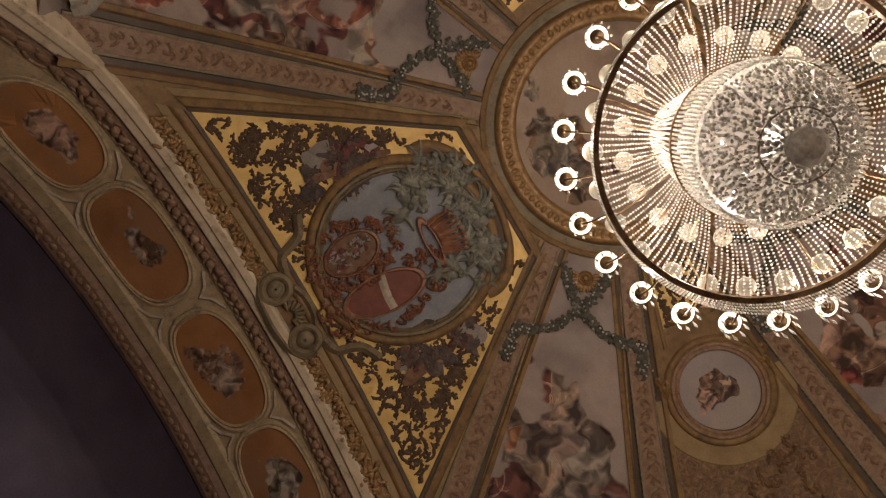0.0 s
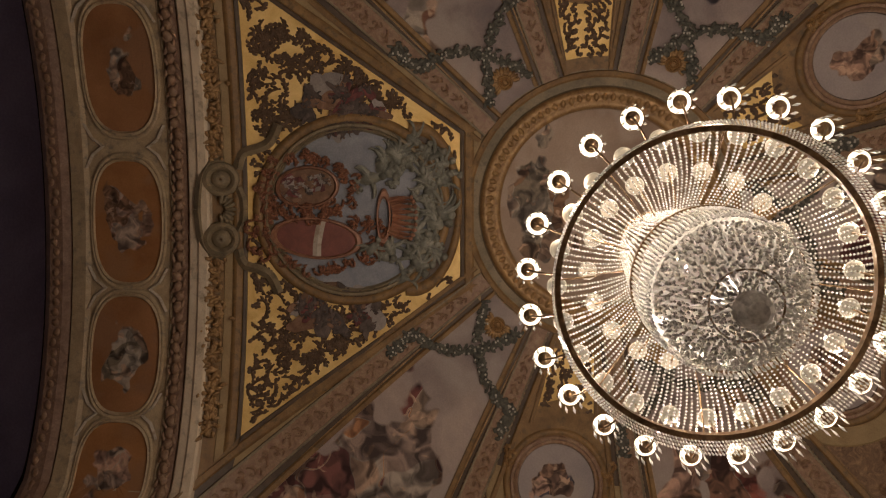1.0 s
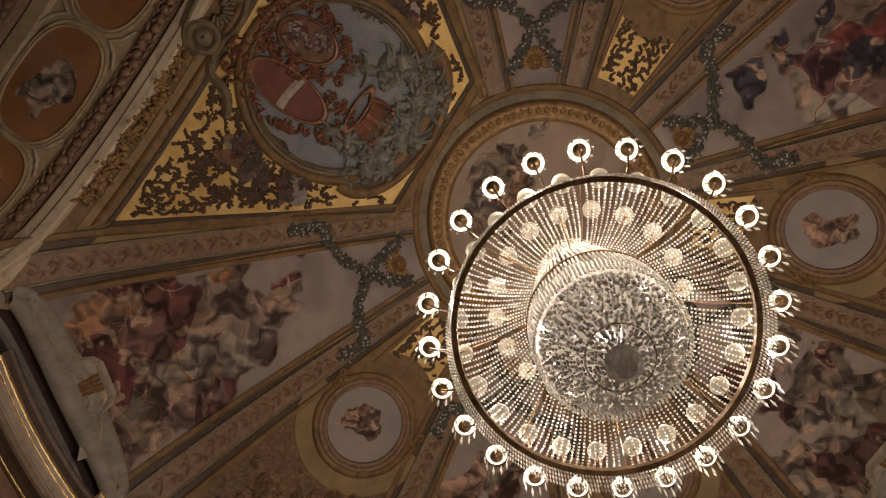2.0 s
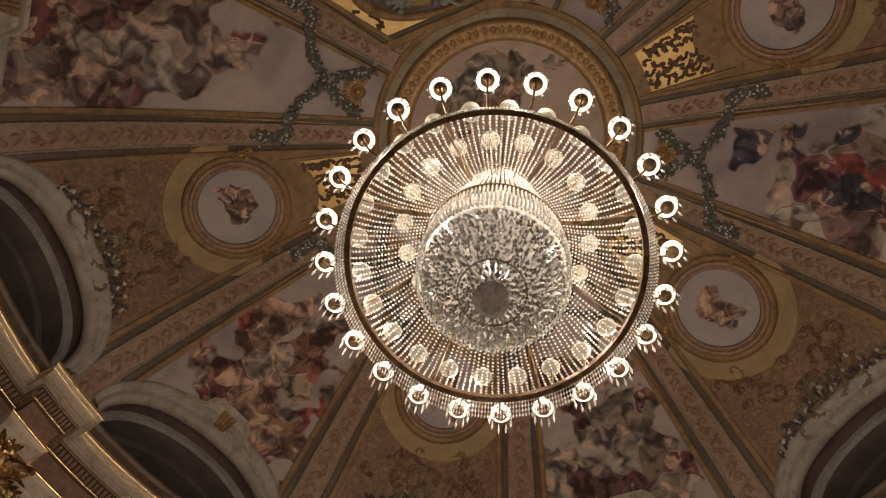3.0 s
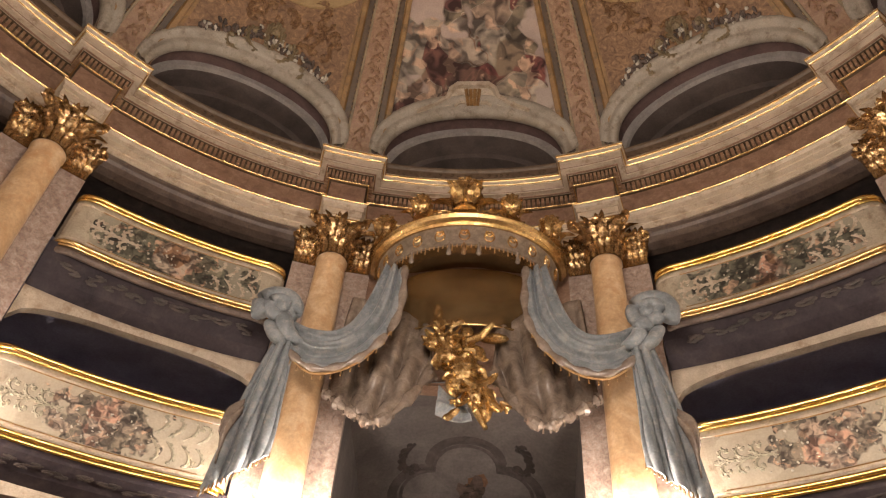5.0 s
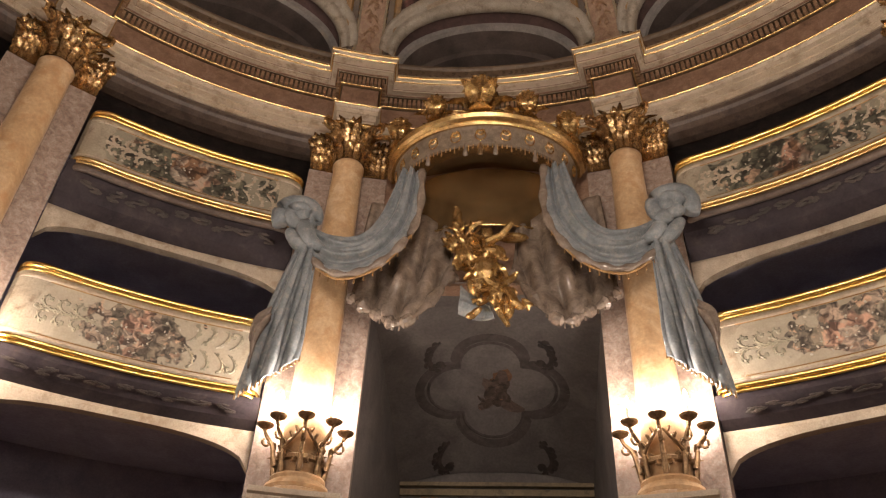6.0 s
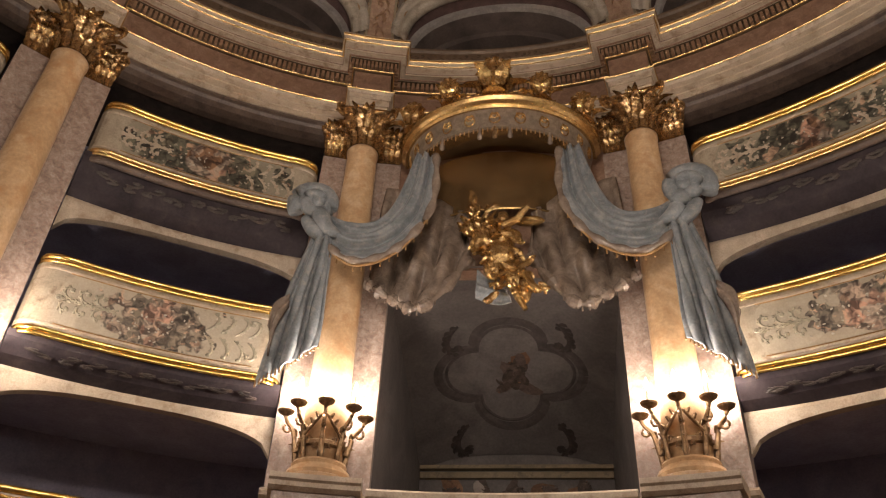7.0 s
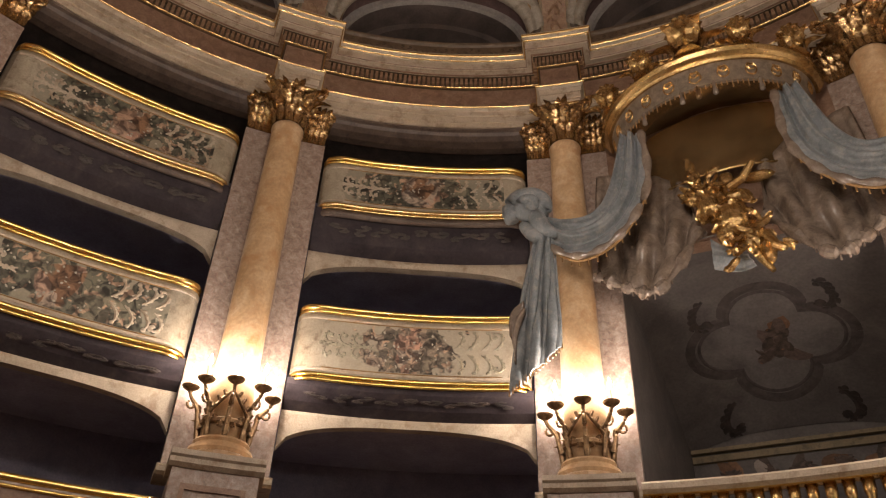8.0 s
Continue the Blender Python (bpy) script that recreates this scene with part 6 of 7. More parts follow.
    def lamp(p, arm_from, outer):
        bm = bmesh.new()
        mid = (Vector(arm_from) + Vector(p)) / 2 - Vector((0, 0, 0.05))
        tube(bm, smooth_line([arm_from, mid, Vector(p) - Vector((0, 0, 0.02))], 6), 0.008, 5)
        arm = part("lamp_arm", bm, BRONZE, base)
        for name, me in ((("glass_dish", dish), ("lamp_cup", cup), ("bulb", bulb), ("drop_fringe", fringe)) if outer else (("glass_plate", plate), ("bulb", bulb))):
            ob = new(name, me)
            ob.location = p
            ob.parent = arm
            ob.matrix_parent_inverse = arm.matrix_world.inverted()
    inner = new("bulb", bulb)
    inner.location = (LX, LY, 6.14)
    inner.parent = base
    inner.matrix_parent_inverse = base.matrix_basis.inverted()
    for i in range(24):
        a = 2 * math.pi * (i + 0.15) / 24
        d = Vector((math.cos(a), math.sin(a), 0))
        lamp(Vector(o) + d * 1.155 + Vector((0, 0, 6.40)), Vector(o) + d * 0.98 + Vector((0, 0, 6.29)), True)
    for i in range(24):
        a = 2 * math.pi * (i + 0.65) / 24
        d = Vector((math.cos(a), math.sin(a), 0))
        lamp(Vector(o) + d * 0.955 + Vector((0, 0, 6.56)), Vector(o) + d * 0.97 + Vector((0, 0, 6.30)), False)
    for i in range(18):
        a = 2 * math.pi * (i + 0.3) / 18
        d = Vector((math.cos(a), math.sin(a), 0))
        lamp(Vector(o) + d * 0.70 + Vector((0, 0, 7.05)), Vector(o) + d * 0.45 + Vector((0, 0, 7.0)), False)


chandelier()

# ---- ribs, ring and paintings of the vault ----


def vault_rib(k):
    b = polar(RIB_AZ[k], 7.36)
    ph = radians(RIB_RING[k])
    c = Vector((CX + (RING_R + 0.02) * math.sin(ph), CY + (RING_R + 0.02) * math.cos(ph), 0))
    along = (c - b)
    length = along.length
    d = along.normalized()
    side = Vector((-d.y, d.x, 0))
    if abs(RIB_AZ[k]) > 130:
        side *= 1.05

    def at(u, off, lift):
        p = b + along * u + side * off * (1.0 - 0.42 * u)
        return on_vault(p.x, p.y, lift)
    us = steps(0, 1, 26)
    base = tagged(new("vault_rib_%d" % (k + 1)), "moulded vault rib with a brown breccia band", "rib", kind="structure")
    for name, prof, mat in (("moulding", [(-0.47, 0.0), (-0.46, 0.05), (-0.38, 0.06), (-0.35, 0.03)], OLIVE), ("moulding", [(0.47, 0.0), (0.46, 0.05), (0.38, 0.06), (0.35, 0.03)], OLIVE),
                            ("groove", [(-0.35, 0.03), (-0.345, 0.012), (-0.25, 0.012), (-0.24, 0.035)], UMBER), ("groove", [(0.35, 0.03), (0.345, 0.012), (0.25, 0.012), (0.24, 0.035)], UMBER),
                            ("fillet", [(-0.24, 0.03), (-0.235, 0.06), (-0.20, 0.06), (-0.195, 0.04)], STONE), ("fillet", [(0.24, 0.03), (0.235, 0.06), (0.20, 0.06), (0.195, 0.04)], STONE),
                            ("band", [(-0.195, 0.04), (-0.1, 0.045), (0.1, 0.045), (0.195, 0.04)], RIBBAND)):
        bm = bmesh.new()
        grid(bm, [[at(u, o, l) for u in us] for o, l in prof])
        part(name, bm, mat, base)
    bm = bmesh.new()
    rng = random.Random(50 + k)
    n = 26
    for i in range(n):
        u = (i + 0.6) / n * 0.93
        f = lambda x, y, l=0.0, u=u: at(u + y / length, x, l)
        w = 1 if i % 2 else -1
        foliage(bm, f, -w * 0.10, -0.10, math.pi / 2 - w * 0.5, 0.30, -w * 4.4, 0.030, rng, lambda x, y: abs(x) < 0.18, 0.044, 0.020)
        foliage(bm, f, w * 0.13, -0.02, math.pi / 2 + w * 0.4, 0.16, w * 3.6, 0.024, rng, lambda x, y: abs(x) < 0.18, 0.044, 0.016)
    part("carved_chain", bm, RIBBAND, base)
    if not abs(RIB_AZ[k]) > 130:
        bm = bmesh.new()
        for s in (-1, 1):
            pts = [(s * 0.245, u) for u in steps(0, length, 60)]
            for j in range(0, 60, 1):
                x, y = pts[j]
                f = lambda a, bb, l=0.0: at(bb / length, a, l)
                ribbon(bm, f, [(x, y), (x, y + length / 130)], [0.014, 0.014], 0.05, 0.016)
        part("bead_row", bm, GILTBROWN, base)


def vault_ring():
    base = tagged(new("vault_ring"), "gilded beaded ring moulding round the painted oculus", "moulding", kind="structure")
    f = patch_map(CX, CY, Vector((0, 1, 0)), Vector((1, 0, 0)))
    for name, prof, mat in (("outer_fillet", [(2.13, 0.0), (2.11, 0.04), (2.05, 0.05), (2.02, 0.02)], OLIVE),
                            ("band", [(2.02, 0.02), (1.98, 0.025), (1.90, 0.03), (1.88, 0.06)], STONE),
                            ("gilded_torus", [(1.88, 0.03), (1.86, 0.09), (1.80, 0.12), (1.74, 0.10), (1.70, 0.06), (1.66, 0.07), (1.62, 0.08), (1.56, 0.05), (1.55, -0.02), (1.54, -0.12)], GILTBROWN)):
        bm = bmesh.new()
        hoop(bm, f, prof, 72)
        part(name, bm, mat, base, smooth=name == "gilded_torus")
    bm = bmesh.new()
    rng = random.Random(3)
    for i in range(84):
        a = 2 * math.pi * i / 84
        g = lambda x, y, l=0.0, a=a: f((1.735 + y) * math.cos(a) - x * math.sin(a), (1.735 + y) * math.sin(a) + x * math.cos(a), l)
        lobe(bm, g, 0, 0, 0.045, 0.075, 0, 0.085, rng, 0, 8, 0.05)
    part("bead_row", bm, GILTBROWN, base, "row of gilded egg beads", smooth=True)


def garland(k, base, seed):
    """A crossed festoon of leaves and small pale flowers below the shell."""
    rng = random.Random(seed)
    green, pale = bmesh.new(), bmesh.new()
    f = sv_map(k)
    lines = []
    for s in (-1, 1):
        lines.append([(s * 0.55, 0.955), (s * 0.32, 0.905), (0, 0.845), (-s * 0.38, 0.79), (-s * 0.78, 0.755), (-s * 1.02, 0.745)])
        lines.append([(s * 1.02, 0.745), (s * 1.06, 0.715), (s * 1.04, 0.68), (s * 1.05, 0.655)])
    for pts in lines:
        for (s0, v0), (s1, v1) in zip(pts, pts[1:]):
            n = 7
            for i in range(n):
                q = (i + rng.random()) / n
                s, v = s0 + (s1 - s0) * q, v0 + (v1 - v0) * q
                p = spread(k, s, v)
                g = patch_map(p.x, p.y, Vector((0, 1, 0)), Vector((1, 0, 0)))
                for _ in range(5):
                    lobe(green, g, rng.gauss(0, 0.04), rng.gauss(0, 0.04), 0.05, 0.028, rng.uniform(0, 3.1), 0.055 + rng.uniform(0, 0.02), rng, 0, 7, 0.012)
                if rng.random() < 0.75:
                    lobe(pale, g, rng.gauss(0, 0.045), rng.gauss(0, 0.045), 0.020, 0.018, 0, 0.085, rng, 0, 6, 0.008)
    part("garland", green, GREEN, base, "dark green leaf garland")
    part("garland_flowers", pale, PETAL, base, "small pale flowers on the garland")


def shell(k, base, seed):
    rng = random.Random(seed)
    f, c = panel_map(k, 0.935)
    bm = bmesh.new()
    for i in range(15):
        a = radians(-200 + 220 * i / 14)
        lobe(bm, f, 0.17 * math.cos(a), 0.17 * math.sin(a), 0.075, 0.034, a, 0.02, rng, 0, 8, 0.04)
    for r in (0.10, 0.06):
        hoop(bm, f, [(r + 0.025, 0.02), (r, 0.05), (r - 0.025, 0.02)], 20)
    lobe(bm, f, 0, 0, 0.05, 0.05, 0, 0.03, rng, 0, 8, 0.04)
    part("shell", bm, GILTBROWN, base, "dull gilt stucco shell")


def keystone(k, base, seed):
    """Shield and scrolls on the crown of a fresco lunette."""
    rng = random.Random(seed)
    f, c = panel_map(k, arch_v(0, k) + 0.05)
    bm = bmesh.new()
    hood = [(-0.95, -0.19), (-0.62, -0.09), (-0.42, -0.02), (-0.36, 0.10), (-0.26, 0.16), (0.26, 0.16), (0.36, 0.10), (0.42, -0.02), (0.62, -0.09), (0.95, -0.19)]
    ribbon(bm, f, hood, [0.10] * len(hood), 0.05, 0.05)
    low = [(x * 0.98, y - 0.10) for x, y in hood]
    ribbon(bm, f, low, [0.14] * len(low), 0.03, 0.03)
    for s in (-1, 1):
        foliage(bm, f, s * 0.10, -0.10, math.pi / 2 - s * 1.3, 0.36, -s * 3.4, 0.04, rng, None, 0.05, 0.04)
    part("hood", bm, CREAM, base, "cream scrolled hood moulding")
    bm = bmesh.new()
    for i in range(4):
        x = -0.10 + 0.066 * i
        ribbon(bm, f, [(x * 0.8, -0.14), (x, 0.0), (x * 1.15, 0.10)], [0.05, 0.06, 0.06], 0.075, 0.03)
    part("shield", bm, GILTBROWN, base, "small fluted gilt shield")


def crest(k, base, seed):
    """Scrolls and flowers over a medallion lunette."""
    rng = random.Random(seed)
    bm = bmesh.new()
    f, c = panel_map(k, arch_v(0) + 0.055)
    for s in (-1, 1):
        foliage(bm, f, 0.0, -0.02, math.pi / 2 - s * 0.9, 0.62, s * 4.6, 0.05, rng, None, 0.04, 0.06)
        foliage(bm, f, s * 0.15, -0.10, math.pi / 2 - s * 1.5, 0.55, s * 3.6, 0.045, rng, None, 0.05, 0.05)
        foliage(bm, f, s * 0.42, -0.20, math.pi / 2 - s * 1.8, 0.42, s * 3.4, 0.04, rng, None, 0.05, 0.05)
    part("crest", bm, STONE, base, "grey stucco scroll crest")
    green = bmesh.new()
    for i in range(150):
        s = rng.uniform(-0.62, 0.62)
        v = arch_v(s) + 0.045 + abs(rng.gauss(0, 0.016)) + 0.02 * (1 - abs(s))
        p = spread(k, s, v)
        g = patch_map(p.x, p.y, Vector((0, 1, 0)), Vector((1, 0, 0)))
        lobe(green, g, 0, 0, rng.uniform(0.03, 0.06), 0.026, rng.uniform(0, 3.1), 0.03 + rng.uniform(0, 0.03), rng, 1 if rng.random() < 0.3 else 0, 7, 0.02)
    part("crest_leaves", green, [SHADE, PETAL], base, "dark leaves and pale buds on the crest")


def fresco_panel(k, base):
    for side in (-1, 1):
        bm = bmesh.new()
        vs = steps(0.02, 0.985, 30)
        grid(bm, [[in_panel(k, side * s, v, l) for v in vs] for s, l in ((0.80, 0.0), (0.795, 0.03), (0.775, 0.03), (0.77, 0.0))])
        part("fillet", bm, GILTBROWN, base, "dull gilt fillet")
    garland(k, base, 300 + k)
    shell(k, base, 320 + k)
    keystone(k, base, 340 + k)


def square_field(k, base, seed):
    """A gold field with brown scrolls next to the ring."""
    rng = random.Random(seed)
    def edge_v(s):
        return 0.775 + 0.035 * (1 - (s / 0.5) ** 2)
    bm = bmesh.new()
    ss = steps(-0.50, 0.50, 10)
    grid(bm, [[in_panel(k, s, edge_v(s) + (0.955 - edge_v(s)) * q, 0.012) for s in ss] for q in (0, 0.5, 1)])
    part("gold_field", bm, GOLDFIELD, base, "gold leaf field")
    bm = bmesh.new()
    f, c = panel_map(k, 0.87)
    ok = lambda x, y: abs(x) < 0.40 - 0.13 * (y + 0.45) and -0.50 < y < 0.45 and (y > -0.40 or abs(x) > 0.2)
    for i in range(7):
        for j in range(8):
            x, y = -0.33 + 0.11 * i, -0.46 + 0.125 * j
            s = 1 if x > 0 else -1
            foliage(bm, f, x + rng.gauss(0, 0.02), y, math.pi / 2 - s * rng.uniform(0.2, 1.6), rng.uniform(0.20, 0.32), s * rng.uniform(3, 5), 0.030, rng, ok, 0.014, 0.012)
    part("brown_scrolls", bm, BROWN, base, "dark brown painted scrolls")
    for name, prof, mat in (("frame", [(0.58, 0.0), (0.57, 0.04), (0.53, 0.04), (0.52, 0.012)], OLIVE),):
        for side in (-1, 1):
            bm = bmesh.new()
            grid(bm, [[in_panel(k, side * s, v, l) for v in steps(0.72, 0.975, 8)] for s, l in prof])
            part("frame", bm, mat, base)


def medallion_panel(k, base):
    rng = random.Random(400 + k)
    f, c = panel_map(k, 0.565)
    bm = bmesh.new()
    rows = []
    for q in steps(0, 1, 12):
        rows.append([in_panel(k, s, arch_v(s) * 1.0 + 0.03 + (0.46 - arch_v(s) - 0.03) * q, 0.010) for s in steps(-0.72, 0.72, 20)])
    grid(bm, rows)
    part("lower_field", bm, REDSTONE, base, "red-brown mottled stucco field")
    bm = bmesh.new()
    for i in range(26):
        s, v = rng.uniform(-0.6, 0.6), rng.uniform(0.18, 0.36)
        p = spread(k, s, v)
        g = patch_map(p.x, p.y, Vector((0, 1, 0)), Vector((1, 0, 0)))
        foliage(bm, g, 0, 0, rng.uniform(0, 6.2), rng.uniform(0.25, 0.5), rng.choice((-4, 4)), 0.045, rng, None, 0.012, 0.03)
    part("field_scrolls", bm, REDSTONE, base)
    bm = bmesh.new()
    hoop(bm, f, [(1.12, 0.012), (1.10, 0.03), (0.86, 0.035), (0.84, 0.02)], 36, 172, 368)
    part("collar", bm, OCHRE, base, "ochre stucco collar below the medallion")
    bm = bmesh.new()
    hoop(bm, f, [(0.84, 0.012), (0.82, 0.06), (0.77, 0.075), (0.74, 0.05)], 44)
    part("medallion_frame", bm, OLIVE, base, smooth=True)
    bm = bmesh.new()
    hoop(bm, f, [(0.74, 0.05), (0.72, 0.085), (0.68, 0.085), (0.665, 0.05), (0.63, 0.07), (0.61, 0.065), (0.60, 0.015)], 44)
    part("medallion_moulding", bm, RIBBAND, base)
    # A dark ring drawn for the shade inside the medallion's rim.
    bm = bmesh.new()
    hoop(bm, f, [(0.615, 0.015), (0.607, 0.05), (0.597, 0.015)], 44)
    part("rim_shade", bm, UMBER, base)
    bm = bmesh.new()
    disc(bm, f, 0.60, 0.016)
    map_field(part("medallion_field", bm, MEDAL_FRESCO[k], base, "pale painted medallion with a small brown group"), disc_map(40))
    bm = bmesh.new()
    for s in (-1, 1):
        for q in range(5):
            foliage(bm, f, s * 0.80, 0.1 + 0.05 * q, math.pi / 2 + s * rng.uniform(-1, 1.2), 0.25, s * 3, 0.035, rng, None, 0.05, 0.03)
    part("side_sprays", bm, GILTBROWN, base, "small gilt leaf sprays")
    square_field(k, base, 420 + k)
    crest(k, base, 440 + k)


def arms_panel(base):
    rng = random.Random(77)
    f = lambda x, y, l=0.0: on_vault(x, y, l)
    quad = [(-3.62, -4.95), (3.27, -4.97), (1.12, -1.72), (-1.23, -1.66)]
    mx, my, mr = -0.12, -3.36, 1.50
    lx, ly, lw, lh = -0.10, -2.42, 1.34, 0.74     # the lobe of the frame towards the ring

    def in_quad(x, y, grow=0.0):
        for (x0, y0), (x1, y1) in zip(quad, quad[1:] + quad[:1]):
            if (x1 - x0) * (y - y0) - (y1 - y0) * (x - x0) < grow * math.hypot(x1 - x0, y1 - y0):
                return False
        return True
    bm = bmesh.new()
    rows = []
    for q in steps(0, 1, 20):
        a = Vector((quad[0][0] + (quad[3][0] - quad[0][0]) * q, quad[0][1] + (quad[3][1] - quad[0][1]) * q, 0))
        b = Vector((quad[1][0] + (quad[2][0] - quad[1][0]) * q, quad[1][1] + (quad[2][1] - quad[1][1]) * q, 0))
        rows.append([f(*a.lerp(b, s).to_2d(), 0.010) for s in steps(0, 1, 24)])
    grid(bm, rows)
    part("gold_field", bm, GOLDFIELD, base, "gold leaf field of the vault")
    # frame mouldings of the field
    for j, ((x0, y0), (x1, y1)) in enumerate(zip(quad, quad[1:] + quad[:1])):
        d = math.hypot(x1 - x0, y1 - y0)
        nx, ny = (y1 - y0) / d, -(x1 - x0) / d
        ex, ey = (x1 - x0) / d, (y1 - y0) / d
        for name, prof, mat in (("frame", [(0.0, 0.01), (0.01, 0.05), (0.06, 0.055), (0.07, 0.03)], UMBER), ("frame", [(0.07, 0.03), (0.09, 0.05), (0.16, 0.06), (0.19, 0.05), (0.22, 0.02)], OLIVE), ("frame", [(0.22, 0.015), (0.33, 0.02), (0.34, 0.0)], OCHRE)):
            bm = bmesh.new()
            grid(bm, [[f(x0 - ex * o + nx * o + (x1 - x0 + 2 * ex * o) * t, y0 - ey * o + ny * o + (y1 - y0 + 2 * ey * o) * t, l + 0.002 * (j % 2)) for t in steps(0, 1, 24)] for o, l in prof])
            part(name, bm, mat, base)
    bm = bmesh.new()
    ok = lambda x, y: in_quad(x, y, 0.05) and math.hypot(x - mx, y - my) > mr + 0.04 and math.hypot((x - lx) / lw, (y - ly) / lh) > 1.04
    roots = []
    for i in range(5200):
        x, y = rng.uniform(-3.6, 3.5), rng.uniform(-4.95, -1.8)
        if not ok(x, y) or any(math.hypot(x - u, y - v) < 0.122 for u, v in roots):
            continue
        roots.append((x, y))
        foliage(bm, f, x, y, rng.uniform(0, 6.28), rng.uniform(0.36, 0.6), rng.choice((-1, 1)) * rng.uniform(3.6, 5.2), 0.034, rng, ok, 0.014, 0.014, 1.1)
    part("brown_scrolls", bm, BROWN, base, "dark brown painted leaf scrolls")
    # round medallion
    g = lambda x, y, l=0.0: on_vault(mx + x, my + y, l)
    bm = bmesh.new()
    hoop(bm, g, [(1.53, 0.01), (1.51, 0.08), (1.43, 0.11), (1.38, 0.06)], 56)
    part("medallion_frame", bm, OLIVE, base, "olive moulded round frame", smooth=True)
    bm = bmesh.new()
    lobe_map = lambda x, y, l=0.0: f(lx + x, ly + y, l)
    disc(bm, lobe_map, 1.0, 0.022, 40, lw * 0.9, lh * 0.9)
    part("lobe_field", bm, UMBER, base, "dark umber ground behind the stucco forms")
    bm = bmesh.new()
    hoop(bm, lobe_map, [(1.04, 0.01), (1.02, 0.07), (0.95, 0.09), (0.90, 0.05), (0.88, 0.02)], 40, -8, 188, lw, lh)
    part("lobe_frame", bm, OLIVE, base, "olive moulded lobe of the frame", smooth=True)
    bm = bmesh.new()
    hoop(bm, g, [(1.38, 0.05), (1.36, 0.11), (1.32, 0.12), (1.30, 0.06), (1.27, 0.09), (1.24, 0.03)], 56)
    part("medallion_moulding", bm, STONE, base)
    bm = bmesh.new()
    disc(bm, g, 1.25, 0.028)
    part("medallion_field", bm, SLATE, base, "slate grey painted ground")
    # cartouche with two shields
    bm = bmesh.new()
    for sx, sy, rx, ry, rot in ((-0.45, -0.58, 0.30, 0.64, 0.10), (0.36, -0.72, 0.30, 0.44, -0.1)):
        c, s = math.cos(rot), math.sin(rot)
        h = lambda x, y, l=0.0: g(sx + c * x - s * y, sy + s * x + c * y, l)
        hoop(bm, h, [(1.12, 0.05), (1.08, 0.12), (1.0, 0.13), (0.94, 0.09)], 36, sx=rx, sy=ry)
        for i in range(64):
            a = 2 * math.pi * i / 64
            q = rng.uniform(1.1, 1.6)
            foliage(bm, h, rx * q * math.cos(a), ry * q * math.sin(a), a + rng.uniform(-1, 1), rng.uniform(0.2, 0.36), rng.choice((-4, 4)), 0.028, rng, None, 0.09, 0.04)
    part("cartouche", bm, RUSTGILT, base, "rust-gilt scrolled cartouche round two shields")
    bm = bmesh.new()
    h = lambda x, y, l=0.0: g(-0.45 + math.cos(0.1) * x - math.sin(0.1) * y, -0.58 + math.sin(0.1) * x + math.cos(0.1) * y, l)
    disc(bm, h, 1.0, 0.085, 28, 0.29, 0.62)
    part("red_shield", bm, REDENAMEL, base, "plain red oval shield")
    bm = bmesh.new()
    ribbon(bm, h, [(-0.29, 0.04), (-0.1, 0.02), (0.1, 0.03), (0.29, 0.05)], [0.13] * 4, 0.088, 0.012)
    part("shield_band", bm, CREAM, base, "cream bar across the shield")
    bm = bmesh.new()
    h2 = lambda x, y, l=0.0: g(0.36 + x, -0.72 + y, l)
    disc(bm, h2, 1.0, 0.085, 28, 0.29, 0.42)
    part("dark_shield", bm, RUST, base, "dark rust quartered shield")
    bm = bmesh.new()
    for i in range(10):
        figure_group(bm, h2, 0, -0.30 + 0.066 * i, 0.18, 0.03, 3, rng, (1, 2, 3, 4), 0.095, 0.07)
    part("charges", bm, PALETTE, base)
    # crown above the shields
    bm = bmesh.new()
    for i in range(9):
        a = radians(-60 + 15 * i)
        x, y = -0.10 + 0.36 * math.sin(a), 0.62 + 0.16 * math.cos(a)
        ribbon(bm, g, [(x * 0.8, y - 0.18), (x, y), (x * 1.05, y + 0.16)], [0.09, 0.07, 0.03], 0.13, 0.05)
        lobe(bm, g, x * 1.06, y + 0.19, 0.04, 0.04, 0, 0.13, rng, 0, 8, 0.05)
    hoop(bm, lambda x, y, l=0.0: g(x - 0.10, y + 0.46, l), [(1.0, 0.10), (0.9, 0.16), (0.75, 0.16), (0.65, 0.10)], 28, sx=0.46, sy=0.12)
    part("crown", bm, RUSTGILT, base, "rust-gilt crown above the shields")
    # grey stucco bodies between medallion and ring
    bm = bmesh.new()
    for i in range(46):
        q = 2 * math.pi * rng.random()
        e = math.sqrt(rng.random())
        x, y = lx + lw * 0.86 * e * math.cos(q), ly - 0.06 + lh * 0.95 * e * math.sin(q)
        if abs(x - mx) < 0.42 and y < -2.45:
            continue
        lean = rng.uniform(0, 3.1)
        top = 0.04 + rng.uniform(0, 0.05)
        rr = rng.uniform(0.11, 0.19)
        lobe(bm, f, x, y, rr, rr * rng.uniform(0.45, 0.65), lean, top, rng, 0, 12, 0.09)
        lobe(bm, f, x + rr * 1.1 * math.cos(lean), y + rr * 1.1 * math.sin(lean), rr * 0.42, rr * 0.38, 0, top + 0.03, rng, 0, 10, 0.08)
        for w in (-1, 1, -1):
            pts, _ = curl(x, y, lean + w * rng.uniform(0.6, 2.4), rr * rng.uniform(1.8, 3.0), w * rng.uniform(0.5, 2.2), 7)
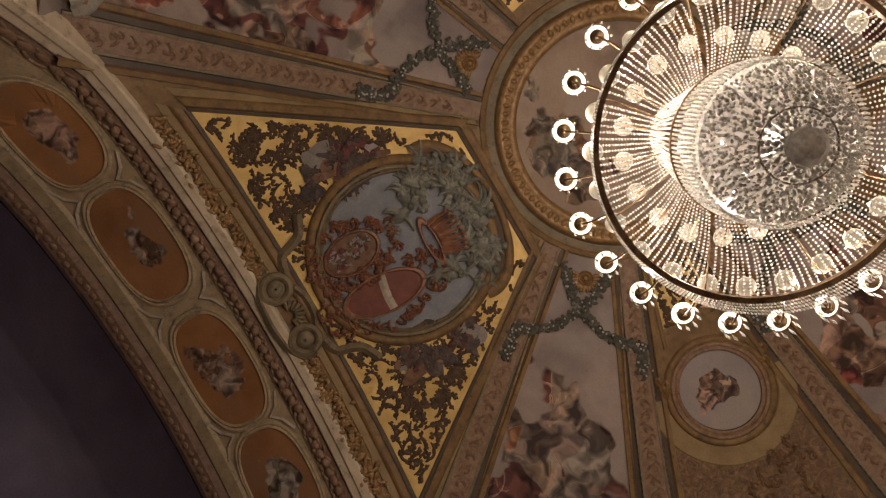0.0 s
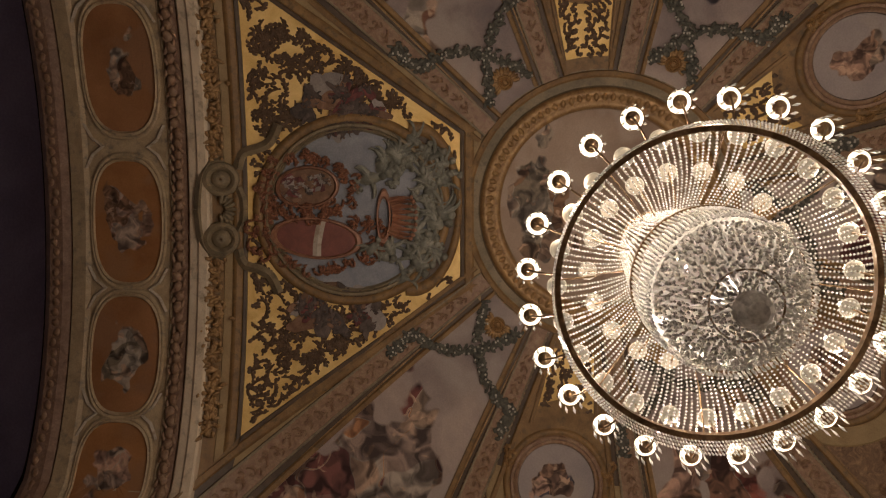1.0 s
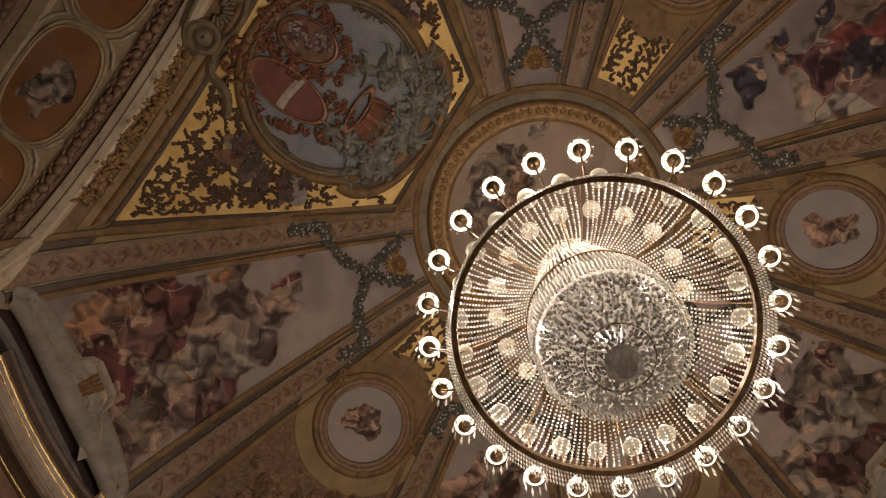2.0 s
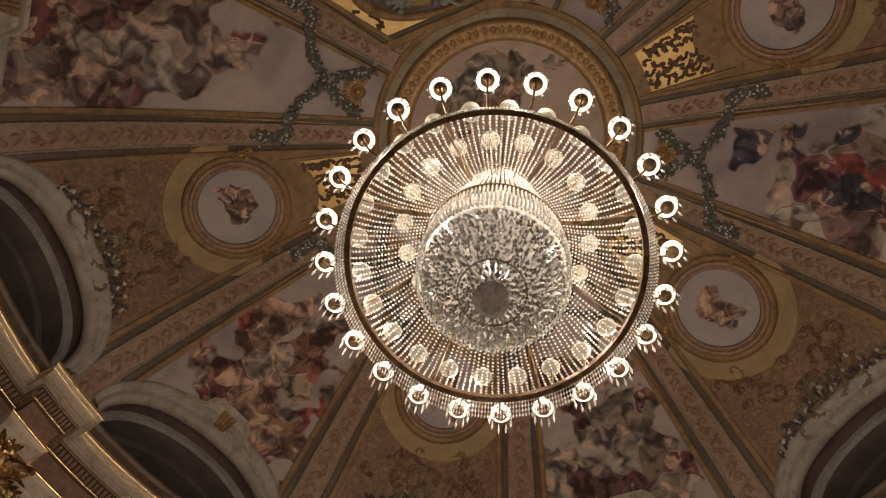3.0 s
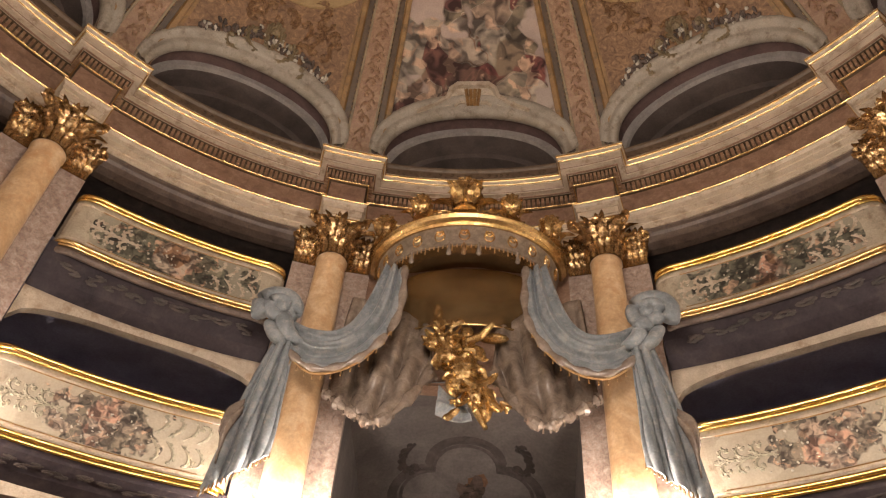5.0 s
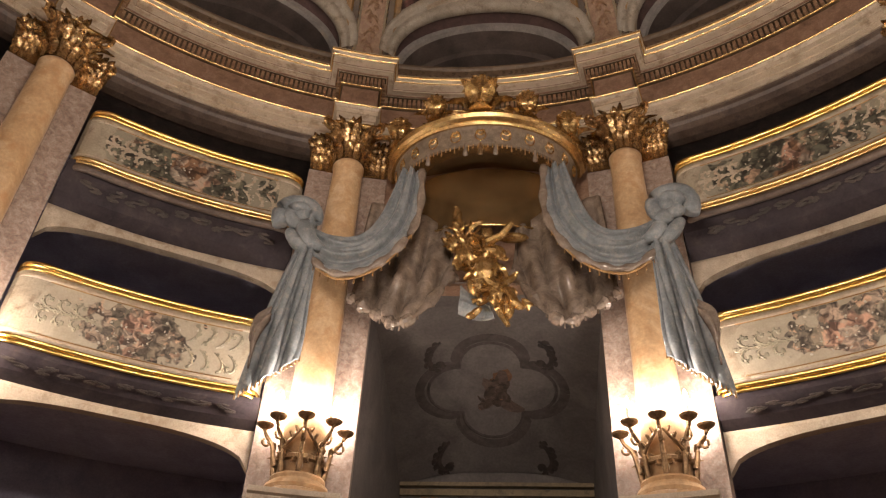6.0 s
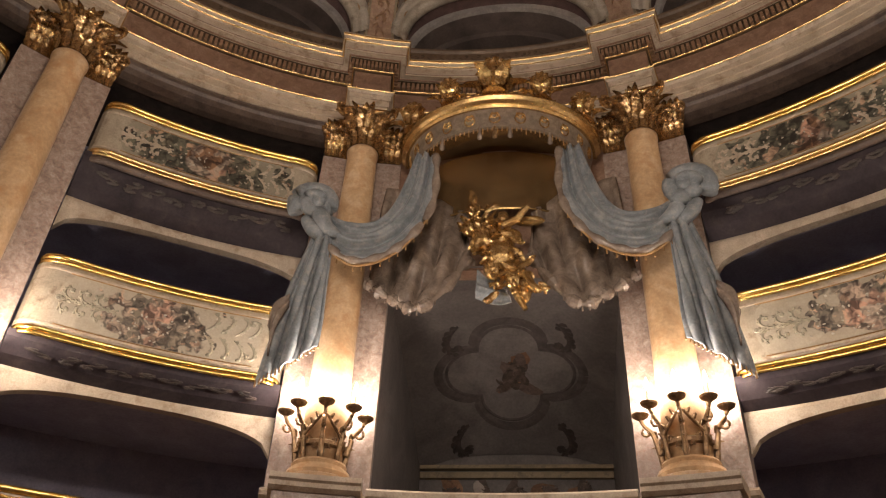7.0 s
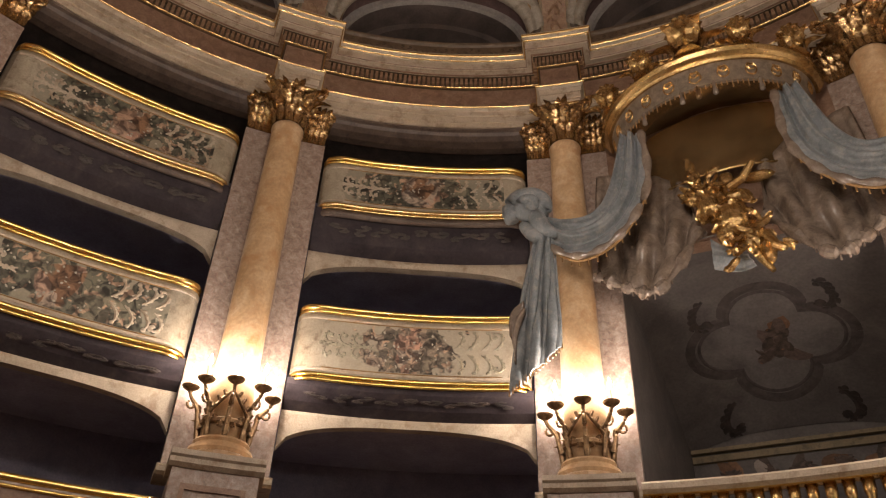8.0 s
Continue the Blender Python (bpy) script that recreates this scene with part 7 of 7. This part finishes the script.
            ribbon(bm, f, pts, [rr * v for v in (0.55, 0.5, 0.45, 0.4, 0.36, 0.3, 0.22, 0.1)], top + 0.02, 0.06)
        if i % 3 == 0:
            foliage(bm, f, x, y, rng.uniform(0, 6.2), 0.5, rng.choice((-4, 4)), 0.05, rng, lambda x, y: in_quad(x, y), 0.09, 0.04)
    part("stucco_group", bm, GREYSTONE, base, "grey-green rounded stucco forms", smooth=True)
    bm = bmesh.new()
    for s in (-1, 1):
        figure_group(bm, f, mx + s * 1.62, -3.55, 0.36, 0.62, 46, rng, (3, 2, 1, 3), 0.05, 0.16, lambda x, y: in_quad(x, y, 0.05))
    part("painting", bm, PALETTE, base, "dark rust painted shapes beside the medallion")
    # scrolled cartouche and lace border at the arch
    bm = bmesh.new()
    for s in (-1, 1):
        volute = lambda x, y, l=0.0, s=s: f(mx + s * 0.46 + x, -5.34 + y, l)
        hoop(bm, volute, [(0.27, 0.05), (0.25, 0.12), (0.20, 0.15), (0.16, 0.11), (0.14, 0.06), (0.11, 0.10), (0.07, 0.13), (0.02, 0.14)], 26)
        pts = smooth_line([(mx + s * x, y, 0) for x, y in ((0.0, -5.66), (0.25, -5.64), (0.50, -5.60), (0.72, -5.48), (0.74, -5.28))], 12)
        ribbon(bm, f, [(p.x, p.y) for p in pts], [0.13] * 13, 0.05, 0.08)
        pts = smooth_line([(mx + s * x, y, 0) for x, y in ((0.0, -5.02), (0.18, -5.04), (0.34, -5.10))], 8)
        ribbon(bm, f, [(p.x, p.y) for p in pts], [0.12] * 9, 0.05, 0.08)
        pts = smooth_line([(mx + s * x, y, 0) for x, y in ((0.62, -5.10), (0.86, -5.02), (0.95, -4.78), (1.06, -4.62), (1.32, -4.50))], 14)
        ribbon(bm, f, [(p.x, p.y) for p in pts], [0.15] * 15, 0.05, 0.09)
    for i in range(9):
        a = radians(-80 + 20 * i)
        lobe(bm, f, mx + 0.17 * math.sin(a), -5.36 + 0.15 * math.cos(a), 0.10, 0.035, math.pi / 2 - a, 0.05, rng, 0, 8, 0.08)
    part("scroll_cartouche", bm, STONE, base, "grey stucco double-scroll cartouche")
    bm = bmesh.new()
    for i in range(620):
        x = rng.uniform(-3.6, 3.4)
        if abs(x - mx) < 0.75:
            continue
        y = -5.42 + rng.gauss(0, 0.06)
        lobe(bm, f, x, y, rng.uniform(0.035, 0.08), 0.032, rng.uniform(0, 3.1), 0.05 + rng.uniform(0, 0.05), rng, 0, 7, 0.03)
    part("lace_border", bm, GILTBROWN, base, "gilt leafy lace border along the arch")


def squared(x, y, sx, sy):
    """Swells a unit circle towards a rounded oblong."""
    a, r = math.atan2(y, x), math.hypot(x, y)
    c, s = math.cos(a), math.sin(a)
    k = (abs(c) ** 2.7 + abs(s) ** 2.7) ** (-1 / 2.7)
    return r * k * c * sx, r * k * s * sy


def soffit_ovals():
    base = bpy.data.objects["proscenium_arch"]
    rng = random.Random(91)
    for j, (x, w) in enumerate(((-4.12, 0.68), (-2.40, 0.86), (-0.36, 0.92), (1.95, 0.90), (3.88, 0.72))):

        def g(px, py, l=0.0, x=x):
            xx = x + px
            return Vector((xx, -6.80 + py, stage_arch_z(xx) + 0.018 - l))
        bm = bmesh.new()
        sg = lambda px, py, l=0.0: g(*squared(px / w, py / 0.53, w, 0.53), l)
        hoop(bm, sg, [(1.17, 0.0), (1.15, 0.035), (1.12, 0.04), (1.09, 0.02), (1.05, 0.05), (1.02, 0.012)], 44, sx=w, sy=0.53)
        part("oval_frame", bm, SOFFIT, base)
        bm = bmesh.new()
        disc(bm, sg, 1.03, 0.012, 44, w, 0.53)
        map_field(part("oval_field", bm, OVAL_FRESCO[j % 2], base, "terracotta painted oval with a pale group"), disc_map(44))
    # carved bands
    for y0, n in ((-5.97, 64), (-7.95, 64)):
        bm = bmesh.new()
        for i in range(n):
            x = -5.0 + 10.0 * (i + 0.5) / n
            g = lambda px, py, l=0.0: Vector((x + px, y0 + py, stage_arch_z(x + px) - 0.035 - l))
            lobe(bm, g, 0, rng.gauss(0, 0.02), 0.085, 0.07, rng.uniform(-0.7, 0.7), 0.0, rng, 0, 9, 0.05)
            for w in (-1, 1):
                lobe(bm, g, 0.05 * w, 0.075 * w + rng.gauss(0, 0.015), 0.07, 0.028, rng.uniform(-0.9, 0.9), 0.0, rng, 0, 7, 0.03)
        part("carved_band", bm, RIBBAND, base, smooth=True)
    # small scallops between ovals
    bm = bmesh.new()
    for x in (-3.30, -1.40, 0.80, 2.95):
        for s in (-1, 1):
            g = lambda px, py, l=0.0: Vector((x + px, -6.82 + s * 0.5 + py, stage_arch_z(x + px) + 0.015 - l))
            ribbon(bm, g, [(-0.34, s * 0.14), (-0.12, s * 0.02), (0, -s * 0.14), (0.12, s * 0.02), (0.34, s * 0.14)], [0.05, 0.06, 0.08, 0.06, 0.05], 0.0, 0.04)
    part("scallop", bm, CREAM, base)


for k in range(10):
    vault_rib(k)
vault_ring()
for k, kind in enumerate(PANELS):
    base = bpy.data.objects["ceiling_panel_%d" % (k + 1)]
    (fresco_panel if kind == "fresco" else medallion_panel)(k, base)
arms_panel(bpy.data.objects["ceiling_panel_10"])
soffit_ovals()
